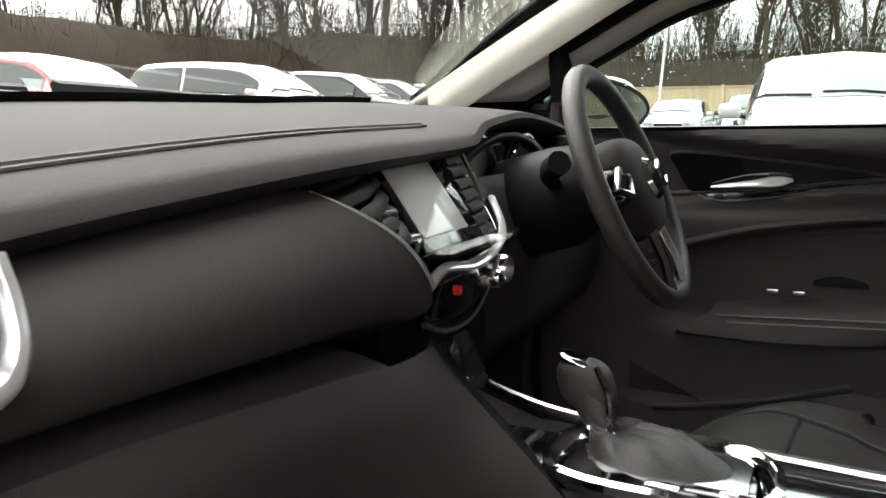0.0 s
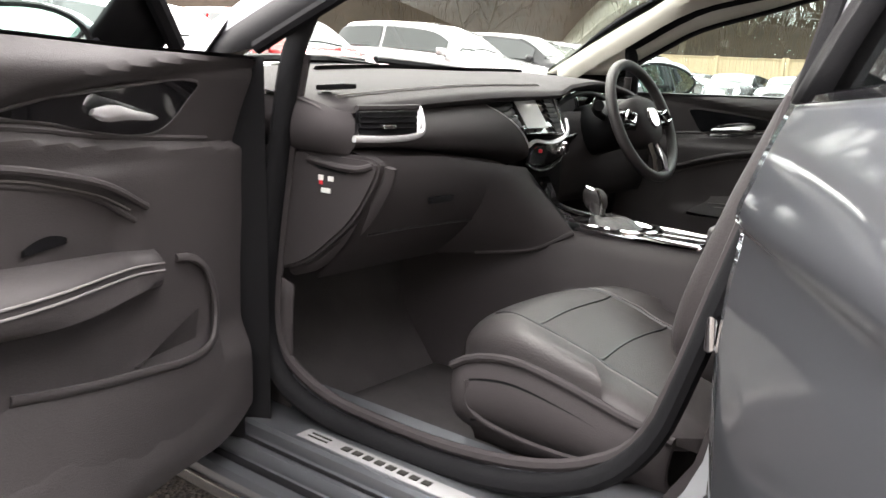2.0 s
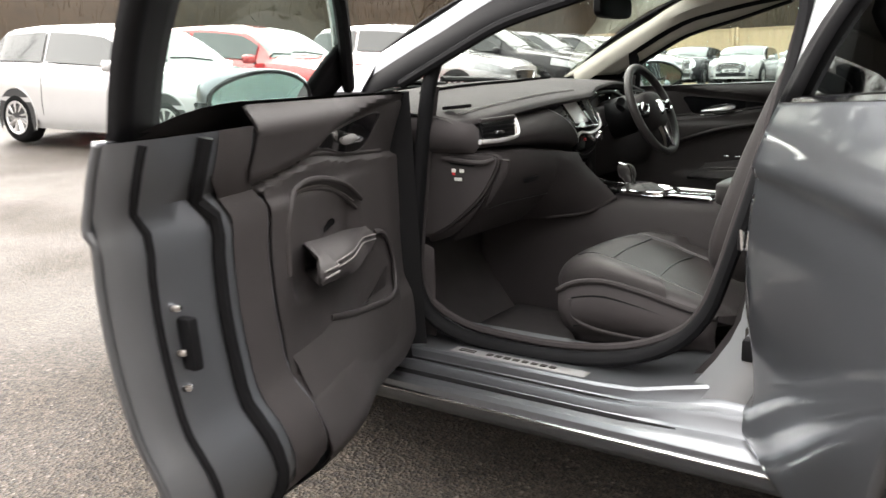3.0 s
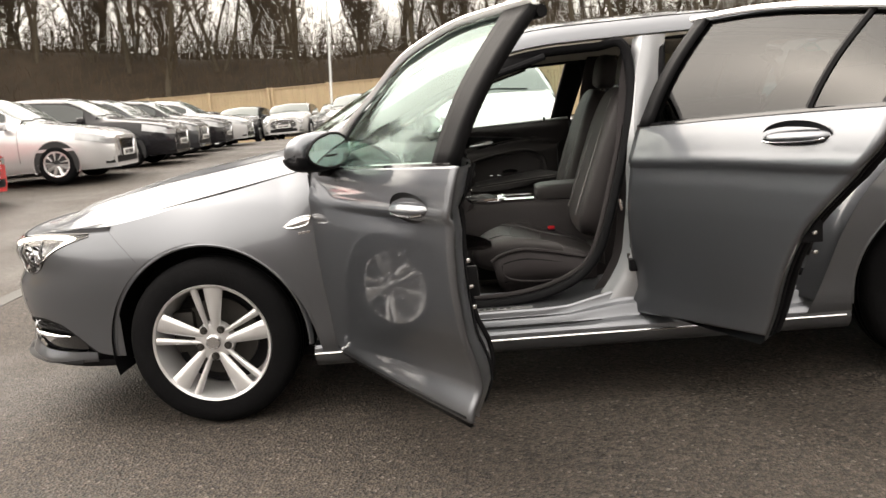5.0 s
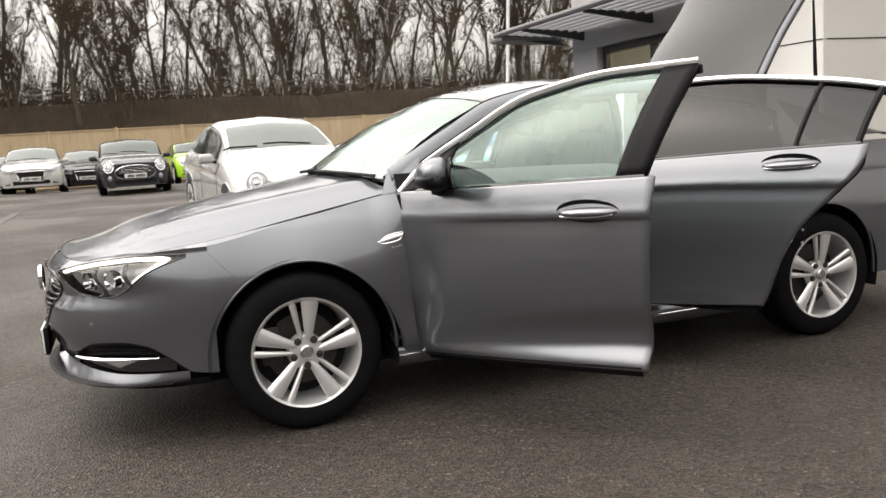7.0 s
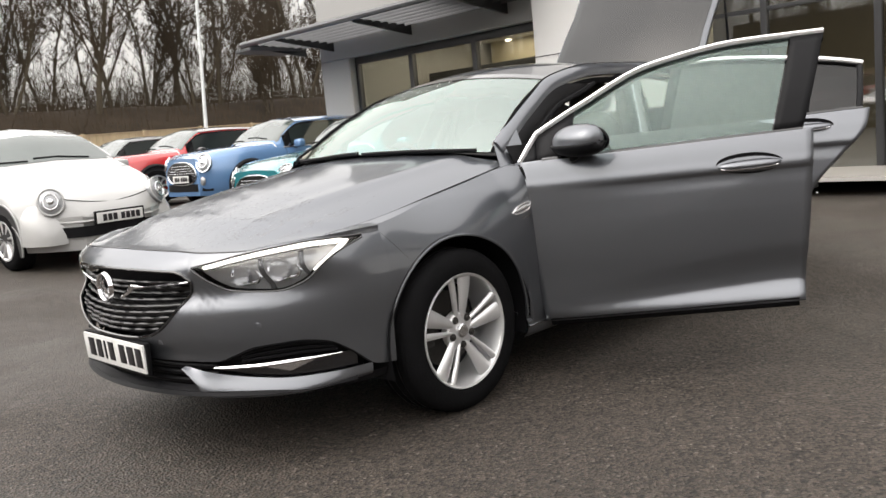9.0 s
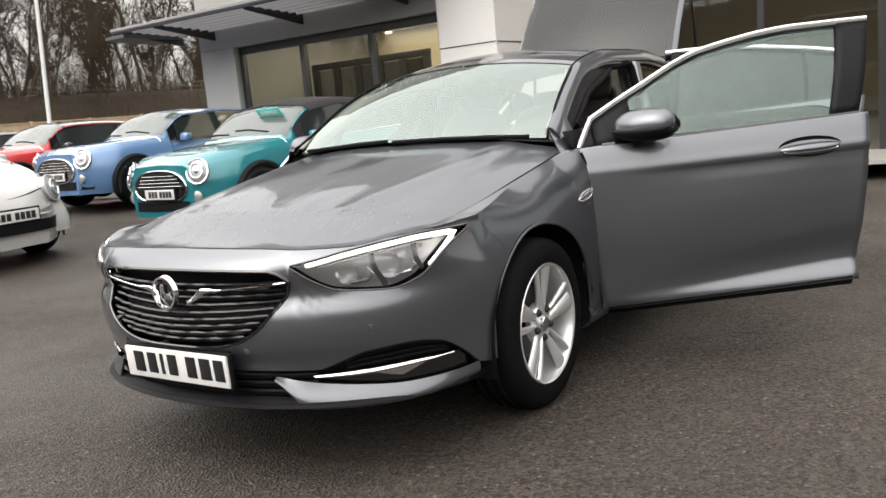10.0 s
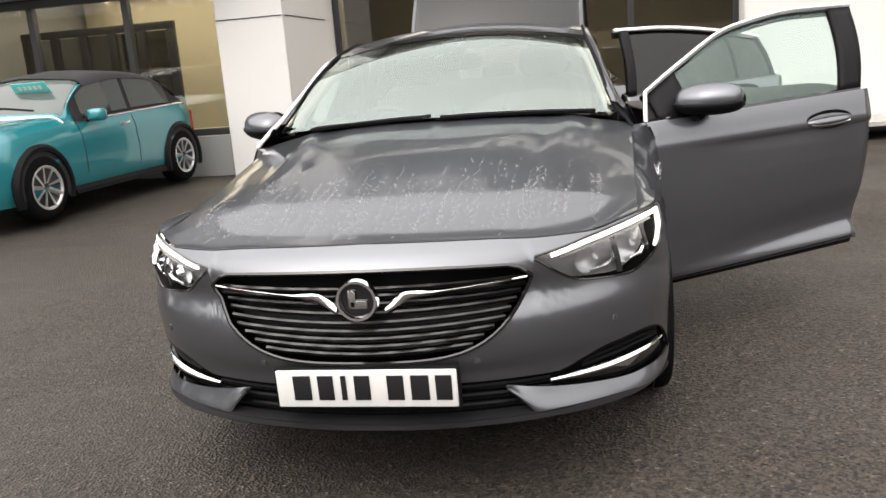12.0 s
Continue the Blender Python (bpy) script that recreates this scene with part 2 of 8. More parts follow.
def slab(outline, thick, axis="y", bevel=0.0):
    """A flat shape from a 2D outline, thick along an axis, centred on the plane."""
    bm = bmesh.new()

    def put(p, h):
        return {"y": (p[0], h, p[1]), "x": (h, p[0], p[1]), "z": (p[0], p[1], h)}[axis]
    lo = [bm.verts.new(put(p, -thick / 2)) for p in outline]
    hi = [bm.verts.new(put(p, thick / 2)) for p in outline]
    n = len(outline)
    bm.faces.new(lo)
    bm.faces.new(hi[::-1])
    for i in range(n):
        bm.faces.new((lo[i], hi[i], hi[(i + 1) % n], lo[(i + 1) % n]))
    bmesh.ops.recalc_face_normals(bm, faces=bm.faces)
    if bevel:
        bmesh.ops.bevel(bm, geom=[e for e in bm.edges], offset=bevel, segments=2, affect="EDGES")
    return bm


def part(name, bm, mat, parent=None, label="", sharp=38, thick=0.0, fix=True, smooth=True):
    if fix:
        bmesh.ops.recalc_face_normals(bm, faces=bm.faces)
    me = bpy.data.meshes.new(name)
    bm.to_mesh(me)
    bm.free()
    me.materials.append(mat)
    if smooth:
        me.shade_smooth()
        me.set_sharp_from_angle(angle=radians(sharp))
    ob = new(name, me)
    if parent:
        ob.parent = parent
    if label:
        ob["label"] = label
    if thick:
        s = ob.modifiers.new("thickness", "SOLIDIFY")
        s.thickness, s.offset = thick, 0
        s.use_rim = thick > 0.0065
    return ob


def thing(name, label, category, group="", kind="", at=None):
    ob = new(name)
    ob.empty_display_size = 0.2
    if at:
        ob.matrix_world = at
    return tagged(ob, label, category, group, kind)


# ---- ground, bank, fence, trees ----
def asphalt():
    m = material("damp_asphalt", (0.0275, 0.0220, 0.0175), 0.72, 0, 0, 0.30, 0.30, 1.0, 70.0, 0.4)
    nt = m.node_tree
    b = nt.nodes["Principled BSDF"]
    base = b.inputs["Base Color"].links[0].from_socket
    co = [n for n in nt.nodes if n.type == "MAPPING"][0]
    grit = nt.nodes.new("ShaderNodeTexVoronoi")
    grit.inputs["Scale"].default_value = 95
    nt.links.new(co.outputs[0], grit.inputs["Vector"])
    tone = nt.nodes.new("ShaderNodeMapRange")
    tone.inputs["To Min"].default_value, tone.inputs["To Max"].default_value = 0.15, 2.4
    sep = nt.nodes.new("ShaderNodeSeparateColor")
    nt.links.new(grit.outputs["Color"], sep.inputs[0])
    nt.links.new(sep.outputs[0], tone.inputs["Value"])
    mul = nt.nodes.new("ShaderNodeVectorMath")
    mul.operation = "SCALE"
    nt.links.new(base, mul.inputs[0])
    nt.links.new(tone.outputs[0], mul.inputs["Scale"])
    # scattered pale chips
    chip = nt.nodes.new("ShaderNodeMath")
    chip.operation, chip.inputs[1].default_value = "GREATER_THAN", 0.986
    nt.links.new(sep.outputs[1], chip.inputs[0])
    mix = nt.nodes.new("ShaderNodeMix")
    mix.data_type = "RGBA"
    mix.inputs["B"].default_value = (0.12, 0.106, 0.09, 1)
    nt.links.new(chip.outputs[0], mix.inputs["Factor"])
    nt.links.new(mul.outputs[0], mix.inputs["A"])
    nt.links.new(mix.outputs["Result"], b.inputs["Base Color"])
    # damp patches are smoother
    wet = nt.nodes.new("ShaderNodeTexNoise")
    wet.inputs["Scale"].default_value, wet.inputs["Detail"].default_value = 0.45, 5
    nt.links.new(co.outputs[0], wet.inputs["Vector"])
    rg = nt.nodes.new("ShaderNodeMapRange")
    rg.inputs["From Min"].default_value, rg.inputs["From Max"].default_value = 0.40, 0.62
    rg.inputs["To Min"].default_value, rg.inputs["To Max"].default_value = 0.50, 0.80
    nt.links.new(wet.outputs["Fac"], rg.inputs["Value"])
    nt.links.new(rg.outputs[0], b.inputs["Roughness"])
    bump = [n for n in nt.nodes if n.type == "BUMP"][0]
    nt.links.new(grit.outputs["Distance"], bump.inputs["Height"])
    bump.inputs["Distance"].default_value, bump.inputs["Strength"].default_value = 0.011, 0.9
    return m


ASPHALT = asphalt()
BANK = material("brown_scrub_bank", (0.022, 0.015, 0.009), 0.95, 0, 0, 0.6, 0.8, 0.8, 6.0, 0.2)
FENCE = material("weathered_fence_boards", (0.40, 0.31, 0.20), 0.85, 0, 0, 0.22, 1.2, 0.3, 20, 0.2, 0.3, (4, 4, 0.6))
BARK = material("grey_brown_bark", (0.062, 0.051, 0.036), 0.9, 0, 0, 0.4, 3, 0.5, 20, 0.2)
TWIG = material("brown_twigs", (0.050, 0.037, 0.024), 0.9, 0, 0, 0.4, 2, 0, 20, 0.2)
GALV = material("galvanised_steel", (0.42, 0.43, 0.43), 0.45, 0.5, 0, 0.1)


def smooth(t, a, b):
    k = min(1, max(0, (t - a) / (b - a)))
    return k * k * (3 - 2 * k)


def lot_z(x, y):
    """The yard falls gently towards the grey car."""
    r = math.hypot(x - 1.4, y)
    h = min(0.3 + 0.15 * smooth(-x, 2, 6), 0.045 * max(0, r - 3.5)) * smooth(y, 0, 4) * (1 - smooth(y, 22, 34)) * (1 - 0.6 * smooth(x, 5, 8))
    return h * (1 - smooth(abs(x), 22, 40))


def ground_z(x, y):
    d = y - 41.5 + 0.085 * max(0, x + 9.5)
    left = (-x - 31) * 0.9
    d = max(d, left)
    k = min(1, max(0, d / 11.0))
    bump = 0.35 * noise.noise((x * 0.3, y * 0.3, 0)) * min(1, max(0, d / 3))
    return (4.7 + 2.6 * smooth(-x, 8, 34)) * k * k * (3 - 2 * k) + bump


def sheet(xs, ys):
    return surface(lambda x, y: Vector((x, y, ground_z(x, y))), xs, ys)


ground = part("ground", surface(lambda x, y: Vector((x, y, lot_z(x, y))), [-900, -60] + steps(-40, 40, 100) + [60, 900], [-900, -60, -20, -4] + steps(0, 36, 60)), ASPHALT)
tagged(ground, "dark damp asphalt of the car park", "ground", kind="structure")
bank = part("bank", sheet([-900, -200] + steps(-80, 80, 80) + [200, 900], steps(35.0, 64, 40) + [100, 900]), BANK)
tagged(bank, "brown winter scrub bank behind the fence", "bank", kind="structure")


side_bank = part("bank", sheet([-900, -200] + steps(-90, -31, 36), steps(-60, 35.0, 60)), BANK)
tagged(side_bank, "brown winter scrub bank beside the yard", "bank", kind="structure")


def fence(p, q, n):
    a, b = Vector(p), Vector(q)
    d = (b - a).normalized()
    nrm = Vector((-d.y, d.x, 0))
    f = thing("fence", "tall weathered close-boarded timber fence", "fence", kind="structure")
    boards = bmesh.new()
    rnd = random.Random(5)
    length = (b - a).length
    for i in range(int(length / 0.16)):
        c = a + d * (0.16 * i + 0.08)
        h = 2.62 + rnd.uniform(-0.015, 0.015)
        o = nrm * (0.012 * (i % 2))
        v = [boards.verts.new(c + o + d * sx * 0.076 + nrm * sy * 0.01 + Vector((0, 0, z))) for sx, sy in ((-1, -1), (1, -1), (1, 1), (-1, 1)) for z in (0, h)]
        for k in range(4):
            boards.faces.new((v[2 * k], v[(2 * k + 2) % 8], v[(2 * k + 3) % 8], v[2 * k + 1]))
        boards.faces.new((v[1], v[3], v[5], v[7]))
    tagged(part("board", boards, FENCE, f, smooth=False), kind="stuff")
    for i in range(int(length / 3) + 1):
        c = a + d * 3 * i
        part("post", block(0.12, 0.12, 2.7, c - nrm * 0.07 + Vector((0, 0, 1.35)), 0.01, 1), FENCE, f)
    part("rail", rod([a - nrm * 0.03 + Vector((0, 0, 2.63)), b - nrm * 0.03 + Vector((0, 0, 2.63))], 0.03, 4), FENCE, f)


fence((-9.5, 39.5, 0), (45, 34.5, 0), 0)
fence((-33, 33.7, 0), (-9.5, 39.5, 0), 0)
fence((-33, -30, 0), (-33, 33.7, 0), 0)


def grow(seed, height):
    """Branches of a bare tree: a list of (from, to, radius, radius, order)."""
    rnd = random.Random(seed)
    segs = []

    def limb(p, d, length, r, depth):
        n = (11, 5, 3, 2, 2)[depth]
        for i in range(n):
            wob = (0.10, 0.17, 0.22, 0.28, 0.3)[depth]
            d2 = (d + Vector((rnd.uniform(-1, 1), rnd.uniform(-1, 1), rnd.uniform(-0.5, 0.9))) * wob).normalized()
            q = p + d2 * length / n
            r2 = r * (0.93, 0.84, 0.8, 0.75, 0.7)[depth]
            segs.append((p, q, r, r2, depth))
            first = (2, 0, 0, 0, 9)[depth]
            if i >= first and depth < 4:
                for _ in range((1, 1, 2, 1)[depth] + (rnd.random() < (0.75, 0.4, 0.2, 0.5)[depth])):
                    a = rnd.uniform(0, 2 * math.pi)
                    out = Vector((math.cos(a), math.sin(a), 0))
                    tilt = rnd.uniform(0.45, 1.1)
                    nd = (d2 * 1.0 + out * tilt).normalized() if depth == 0 else (d2 + Vector((rnd.uniform(-1, 1), rnd.uniform(-1, 1), rnd.uniform(-0.5, 0.8))) * 0.9).normalized()
                    k = rnd.uniform(0.28, 0.50) * (1 - 0.05 * i) if depth == 0 else rnd.uniform(0.32, 0.55)
                    limb(p.lerp(q, rnd.random()), nd, length * k, r2 * (0.42 if depth == 0 else 0.5), depth + 1)
            p, d, r = q, d2, r2
    stems = (1, 2, 3, 1, 2)[seed % 5]
    for k in range(stems):
        a = 2 * math.pi * (k + rnd.random() * 0.6) / stems
        spread = rnd.uniform(0.02, 0.10) if stems == 1 else rnd.uniform(0.14, 0.34)
        limb(Vector((0.08 * math.cos(a), 0.08 * math.sin(a), -0.3)), Vector((spread * math.cos(a), spread * math.sin(a), 1)), height * (1 if k == 0 else rnd.uniform(0.7, 0.95)), height * (0.0155 if stems == 1 else 0.011), 0)
    return segs


def make_tree(seed, height):
    segs = grow(seed, height)
    t = thing("tree", "bare leafless winter tree on the scrub bank", "tree", "trees on the bank")
    for name, keep, mat in (("trunk", lambda s: s[4] == 0, BARK), ("crown", lambda s: s[4] > 0, TWIG)):
        verts, faces = [], []
        for p, q, r, r2, depth in segs:
            if not keep((p, q, r, r2, depth)):
                continue
            n = 6 if depth == 0 else 3
            d = (q - p).normalized()
            u = d.orthogonal().normalized()
            w = d.cross(u)
            o = len(verts)
            r, r2 = max(r, 0.009), max(r2, 0.006)
            for c, rr in ((p, r), (q, r2)):
                for k in range(n):
                    verts.append(c + rr * (math.cos(2 * math.pi * k / n) * u + math.sin(2 * math.pi * k / n) * w))
            for k in range(n):
                faces.append((o + k, o + (k + 1) % n, o + n + (k + 1) % n, o + n + k))
        me = bpy.data.meshes.new(name)
        me.from_pydata(verts, [], faces)
        me.materials.append(mat)
        ob = new(name, me)
        ob.parent = t
    return t


rt = random.Random(11)
protos = [make_tree(20 + k, h) for k, h in enumerate((10.5, 12.0, 9.0, 13.0, 11.0))]
spots = []
for k in range(104):
    x = -58 + 128 * (k + rt.random()) / 104
    y = 47 + rt.random() * 16 + (0 if k % 3 else -3)
    spots.append((x, y))
for k in range(46):
    spots.append((-42 - 22 * rt.random(), -28 + 72 * (k + rt.random()) / 46))
for k, (x, y) in enumerate(spots):
    s = rt.uniform(0.8, 1.15)
    m = Matrix.Translation((x, y, ground_z(x, y) - 0.2)) @ Matrix.Rotation(radians(rt.uniform(-4, 8)), 4, "Y") @ Matrix.Rotation(rt.uniform(0, 6.28), 4, "Z") @ Matrix.Scale(s, 4)
    if k < len(protos):
        protos[k].matrix_world = m
    else:
        copy_thing(protos[k % len(protos)], m).scale = (s, s, s)

# undergrowth: brambles and saplings
verts, faces = [], []
for k in range(14000):
    x = rt.uniform(-60, 70)
    y = 42 - 0.085 * max(0, x + 9.5) + 16 * rt.random()
    z = ground_z(x, y)
    h = rt.uniform(0.2, 1.1) * (2.2 if rt.random() < 0.06 else 1) * (0.55 if y > 50 else 1)
    dx, dy, r = rt.uniform(-0.5, 0.5) * h, rt.uniform(-0.4, 0.4) * h, rt.uniform(0.008, 0.022)
    o = len(verts)
    verts += [(x - r, y, z - 0.1), (x + r, y, z - 0.1), (x + dx * 0.4 + r, y + dy * 0.4, z + h * 0.6), (x + dx * 0.4 - r, y + dy * 0.4, z + h * 0.6), (x + dx, y + dy, z + h)]
    faces += [(o, o + 1, o + 2, o + 3), (o + 3, o + 2, o + 4)]
for k in range(5000):
    x, y = -36 - 22 * rt.random(), rt.uniform(-30, 42)
    z, h = ground_z(x, y), rt.uniform(0.3, 1.4)
    dx, dy, r = rt.uniform(-0.4, 0.4) * h, rt.uniform(-0.5, 0.5) * h, rt.uniform(0.01, 0.025)
    o = len(verts)
    verts += [(x, y - r, z - 0.1), (x, y + r, z - 0.1), (x + dx, y + dy, z + h)]
    faces.append((o, o + 1, o + 2))
me = bpy.data.meshes.new("undergrowth")
me.from_pydata(verts, [], faces)
me.materials.append(TWIG)
tagged(new("undergrowth", me), "dry brown brambles and saplings on the bank", "undergrowth", kind="stuff")

# thicket of thin poles and twigs behind the trees
verts, faces = [], []
for k in range(16000):
    if k % 4:
        x = rt.uniform(-70, 80)
        y = 50 + 22 * rt.random()
    else:
        x, y = -44 - 22 * rt.random(), rt.uniform(-30, 45)
    z, h = ground_z(x, y), rt.uniform(2.0, 6.5) * rt.uniform(0.6, 1.1)
    px, py, r = x, y, rt.uniform(0.012, 0.03)
    for i in range(3):
        qx, qy = px + rt.uniform(-0.42, 0.44) * h / 3 + 0.02 * h, py + rt.uniform(-0.2, 0.2) * h / 3
        o, r2 = len(verts), r * 0.6
        verts += [(px - r, py, z + h * i / 3 - 0.1), (px + r, py, z + h * i / 3 - 0.1), (qx + r2, qy, z + h * (i + 1) / 3), (qx - r2, qy, z + h * (i + 1) / 3)]
        faces.append((o, o + 1, o + 2, o + 3))
        sx, sz = rt.uniform(-0.9, 0.9), rt.uniform(0.3, 1.0)
        o = len(verts)
        verts += [(qx, qy, z + h * (i + 1) / 3), (qx, qy, z + h * (i + 1) / 3 - 0.03), (qx + sx, qy + 0.1, z + h * (i + 1) / 3 + sz)]
        faces.append((o, o + 1, o + 2))
        px, py, r = qx, qy, r2
me = bpy.data.meshes.new("thicket")
me.from_pydata(verts, [], faces)
me.materials.append(TWIG)
tagged(new("thicket", me), "dense brown thicket of bare saplings behind the trees", "thicket", kind="stuff")

DULL = material("weathered_steel", (0.16, 0.155, 0.14), 0.7, 0.2, 0, 0.2)
# roadside guard rail on top of the bank
rail = thing("guard_rail", "dull steel guard rail along the top of the bank", "guard rail", kind="structure")
part("rail", join(*[rod([(x, 53.5, ground_z(x, 53.5) + h) for x in steps(-58, 70, 64)], 0.045, 5) for h in (0.7, 1.05)]), DULL, rail)
for k in range(33):
    x = -58 + 4 * k
    part("post", block(0.1, 0.1, 1.4, (x, 53.6, ground_z(x, 53.6) + 0.5), 0.0), DULL, rail)


def lamp_post(x, y, h):
    p = thing("lamp_post", "tall galvanised steel car park lamp post", "lamp post", "lamp posts")
    lean_x = lambda z: x + 0.062 * z
    part("pole", rod([(x, y, 0), (lean_x(1.2), y, 1.2), (lean_x(1.25), y, 1.25), (lean_x(h), y, h)], [0.085, 0.085, 0.06, 0.045], 12), GALV, p)
    part("base_plate", block(0.3, 0.3, 0.03, (x, y, 0.015), 0.005), GALV, p)
    part("lantern", block(0.22, 0.55, 0.12, (lean_x(h), y - 0.2, h + 0.04), 0.04), GALV, p)


lamp_post(-6.2, 37.5, 10.0)
lamp_post(11.5, 21.0, 10.0)

# pale concrete drain strip let into the asphalt
drain = part("drain_strip", surface(lambda y, k: Vector((-2.52 + (-0.085, -0.08, 0.08, 0.085)[k] + 0.006 * math.sin(y * 2.1), y, lot_z(-2.52, y) + (-0.01, 0.005, 0.005, -0.01)[k])), steps(1.2, 13, 60), range(4)), material("pale_concrete", (0.062, 0.060, 0.056), 0.8, 0, 0, 0.3, 4, 0.3, 60))
tagged(drain, "pale concrete drain strip in the asphalt", "drain", kind="structure")
# plain unseen wall added behind the camera to darken the car's reflections
tagged(part("reflection_wall", block(90, 0.4, 5.0, (0, -19, 2.5), 0.02), material("brown_reflection_wall", (0.13, 0.10, 0.085), 0.85, 0, 0, 0.3, 1.5, 0.3, 30)), "plain dull brown wall added out of view to darken reflections", "wall", kind="structure")

# ---- showroom building ----
RENDERW = material("pale_grey_cladding", (0.30, 0.298, 0.29), 0.7, 0, 0, 0.06, 0.7, 0.08, 40)
WHITEC = material("white_cladding", (0.62, 0.615, 0.60), 0.6, 0, 0, 0.05, 0.7, 0.05, 40)
ANTH = material("anthracite_frame", (0.030, 0.031, 0.033), 0.4, 0.2, 0, 0.1)
CREAM = material("cream_wall_paint", (0.62, 0.55, 0.40), 0.8, 0, 0, 0.06, 1)
TILEF = material("showroom_floor", (0.34, 0.33, 0.31), 0.25, 0, 0, 0.1, 1.5)
LOUVRE = material("grey_louvres", (0.10, 0.101, 0.106), 0.5, 0.4, 0, 0.1)


def wall_box(name, x0, x1, y0, y1, z0, z1, mat, label, bevel=0.01):
    b = part(name, block(x1 - x0, y1 - y0, z1 - z0, ((x0 + x1) / 2, (y0 + y1) / 2, (z0 + z1) / 2), bevel, 1), mat)
    return tagged(b, label, "wall", kind="structure")


# ---- the grey car: its front axle is the origin, the nose points to -x ----
WB = 2.829
plan = curve((-0.36, 0.886), (-0.30, 0.8875), (0.1, 0.918), (0.8, 0.928), (1.8, 0.930), (2.8, 0.918), (3.3, 0.88), (3.6, 0.83), (3.9, 0.74))
tuck = curve((0.18, 0.085), (0.235, 0.045), (0.31, 0.016), (0.36, 0.014), (0.44, 0.012), (0.56, 0.004), (0.65, 0.002), (0.75, 0.004), (0.85, 0.0075), (0.868, 0.009), (0.90, 0.0185), (0.945, 0.033), (0.985, 0.049), (1.05, 0.076))
fold = curve((0.70, 0.0), (0.78, 0.004), (0.836, 0.0095), (0.842, 0.0095), (0.850, 0.006), (0.860, 0.0), (0.87, 0.0))
swoop = curve((0.29, 0.0), (0.302, 0.0), (0.362, 1.0), (0.375, 1.0), (0.47, 0.40), (0.66, 0.0))
belt = curve((-0.4, 0.80), (0.1, 0.905), (0.45, 0.965), (1.0, 0.990), (1.7, 1.020), (2.6, 1.060), (3.3, 1.075), (3.9, 1.00))
ROOF_EDGE = curve((0.42, 1.045), (0.75, 1.225), (1.05, 1.362), (1.45, 1.420), (1.95, 1.425), (2.5, 1.375), (3.0, 1.26), (3.55, 1.09))
ROOF_HALF = curve((0.42, 0.735), (1.05, 0.620), (1.5, 0.600), (2.2, 0.590), (3.0, 0.570), (3.55, 0.60))


def half_width(x, z):
    """Half the car's width at a place of its side."""
    rise = 0.045 * min(1, max(0, (x - 0.5) / 1.6))
    zs = z - (rise if z > 0.6 else rise * max(0, (z - 0.45) / 0.15))
    d = tuck(zs) + fold(zs) * smooth(x, 0.60, 1.05)
    k = min(1, max(0, (x - 0.56) / 0.95))
    base = 0.275 + 0.052 * min(1.06, max(0, x - 0.56))
    d += 0.041 * k * (1 - 0.8 * smooth(x, 1.6, 1.75)) * swoop(0.302 + (z - base) / (0.75 + 0.75 * k)) * min(1, max(0, (2.5 - x) / 0.5))
    if x < 0.5 and z > 0.58:
        top = bonnet_edge(x)
        k = min(1, (z - 0.58) / (top - 0.58))
        d += max(0, 0.118 - tuck(top)) * k ** 2.4 * (0.45 + 0.55 * smooth(x, -0.36, 0.04)) * (1 - smooth(x, 0.32, 0.5))
    return plan(x) - d


def arch_low(x, sill=0.225):
    for cx in (0.0, WB):
        if abs(x - cx) < 0.392:
            return max(sill, 0.335 + math.sqrt(0.392 ** 2 - (x - cx) ** 2))
    return sill


def side(y_sign, x, z, out=0.0):
    return Vector((x, y_sign * (half_width(x, z) + out), z))


def side_panel(sign, x0, x1, low, high, nx=26, nz=18, front=None, back=None):
    """A skin of the side between x0 and x1; front and back lean its edges by height."""
    def f(u, v):
        x = x0 + (x1 - x0) * u
        zl, zh = low(x), high(x)
        z = zl + (zh - zl) * v
        if front:
            x += (1 - u) * front(z)
        if back:
            x += u * back(z)
        return side(sign, x, z)
    return surface(f, steps(0, 1, nx), steps(0, 1, nz))


# nose: plan ellipse, leaning with height
lean = curve((0.16, 0.10), (0.20, 0.035), (0.25, 0.012), (0.34, 0.02), (0.42, 0.008), (0.48, -0.018), (0.54, -0.026), (0.58, -0.024), (0.60, -0.014), (0.625, 0.008), (0.65, 0.021), (0.69, 0.012), (0.735, 0.010), (0.76, 0.028), (0.785, 0.055), (0.81, 0.09))
bluff = curve((0.60, 0.82), (0.66, 0.80), (0.72, 0.68), (0.80, 0.66))


def nose(a, z, out=0.0):
    """a: -90 to 90 degrees round the nose; 0 is the middle."""
    c, s = math.cos(radians(a)), math.sin(radians(a))
    c = math.copysign(abs(c) ** bluff(z), c)
    return Vector((-0.36 - (0.665 - lean(z) + out) * c, (half_width(-0.36, min(z, 0.80)) + out) * s, z))


nose_top = curve((0, 0.799), (25, 0.793), (36, 0.786), (48, 0.785), (60, 0.800), (75, 0.812), (90, 0.819))
bonnet_mid = curve((-0.95, 0.799), (-0.85, 0.832), (-0.6, 0.888), (-0.3, 0.955), (0.0, 1.002), (0.44, 1.066))
bonnet_edge = curve((-0.95, 0.765), (-0.7, 0.793), (-0.36, 0.822), (0.0, 0.885), (0.45, 0.968))


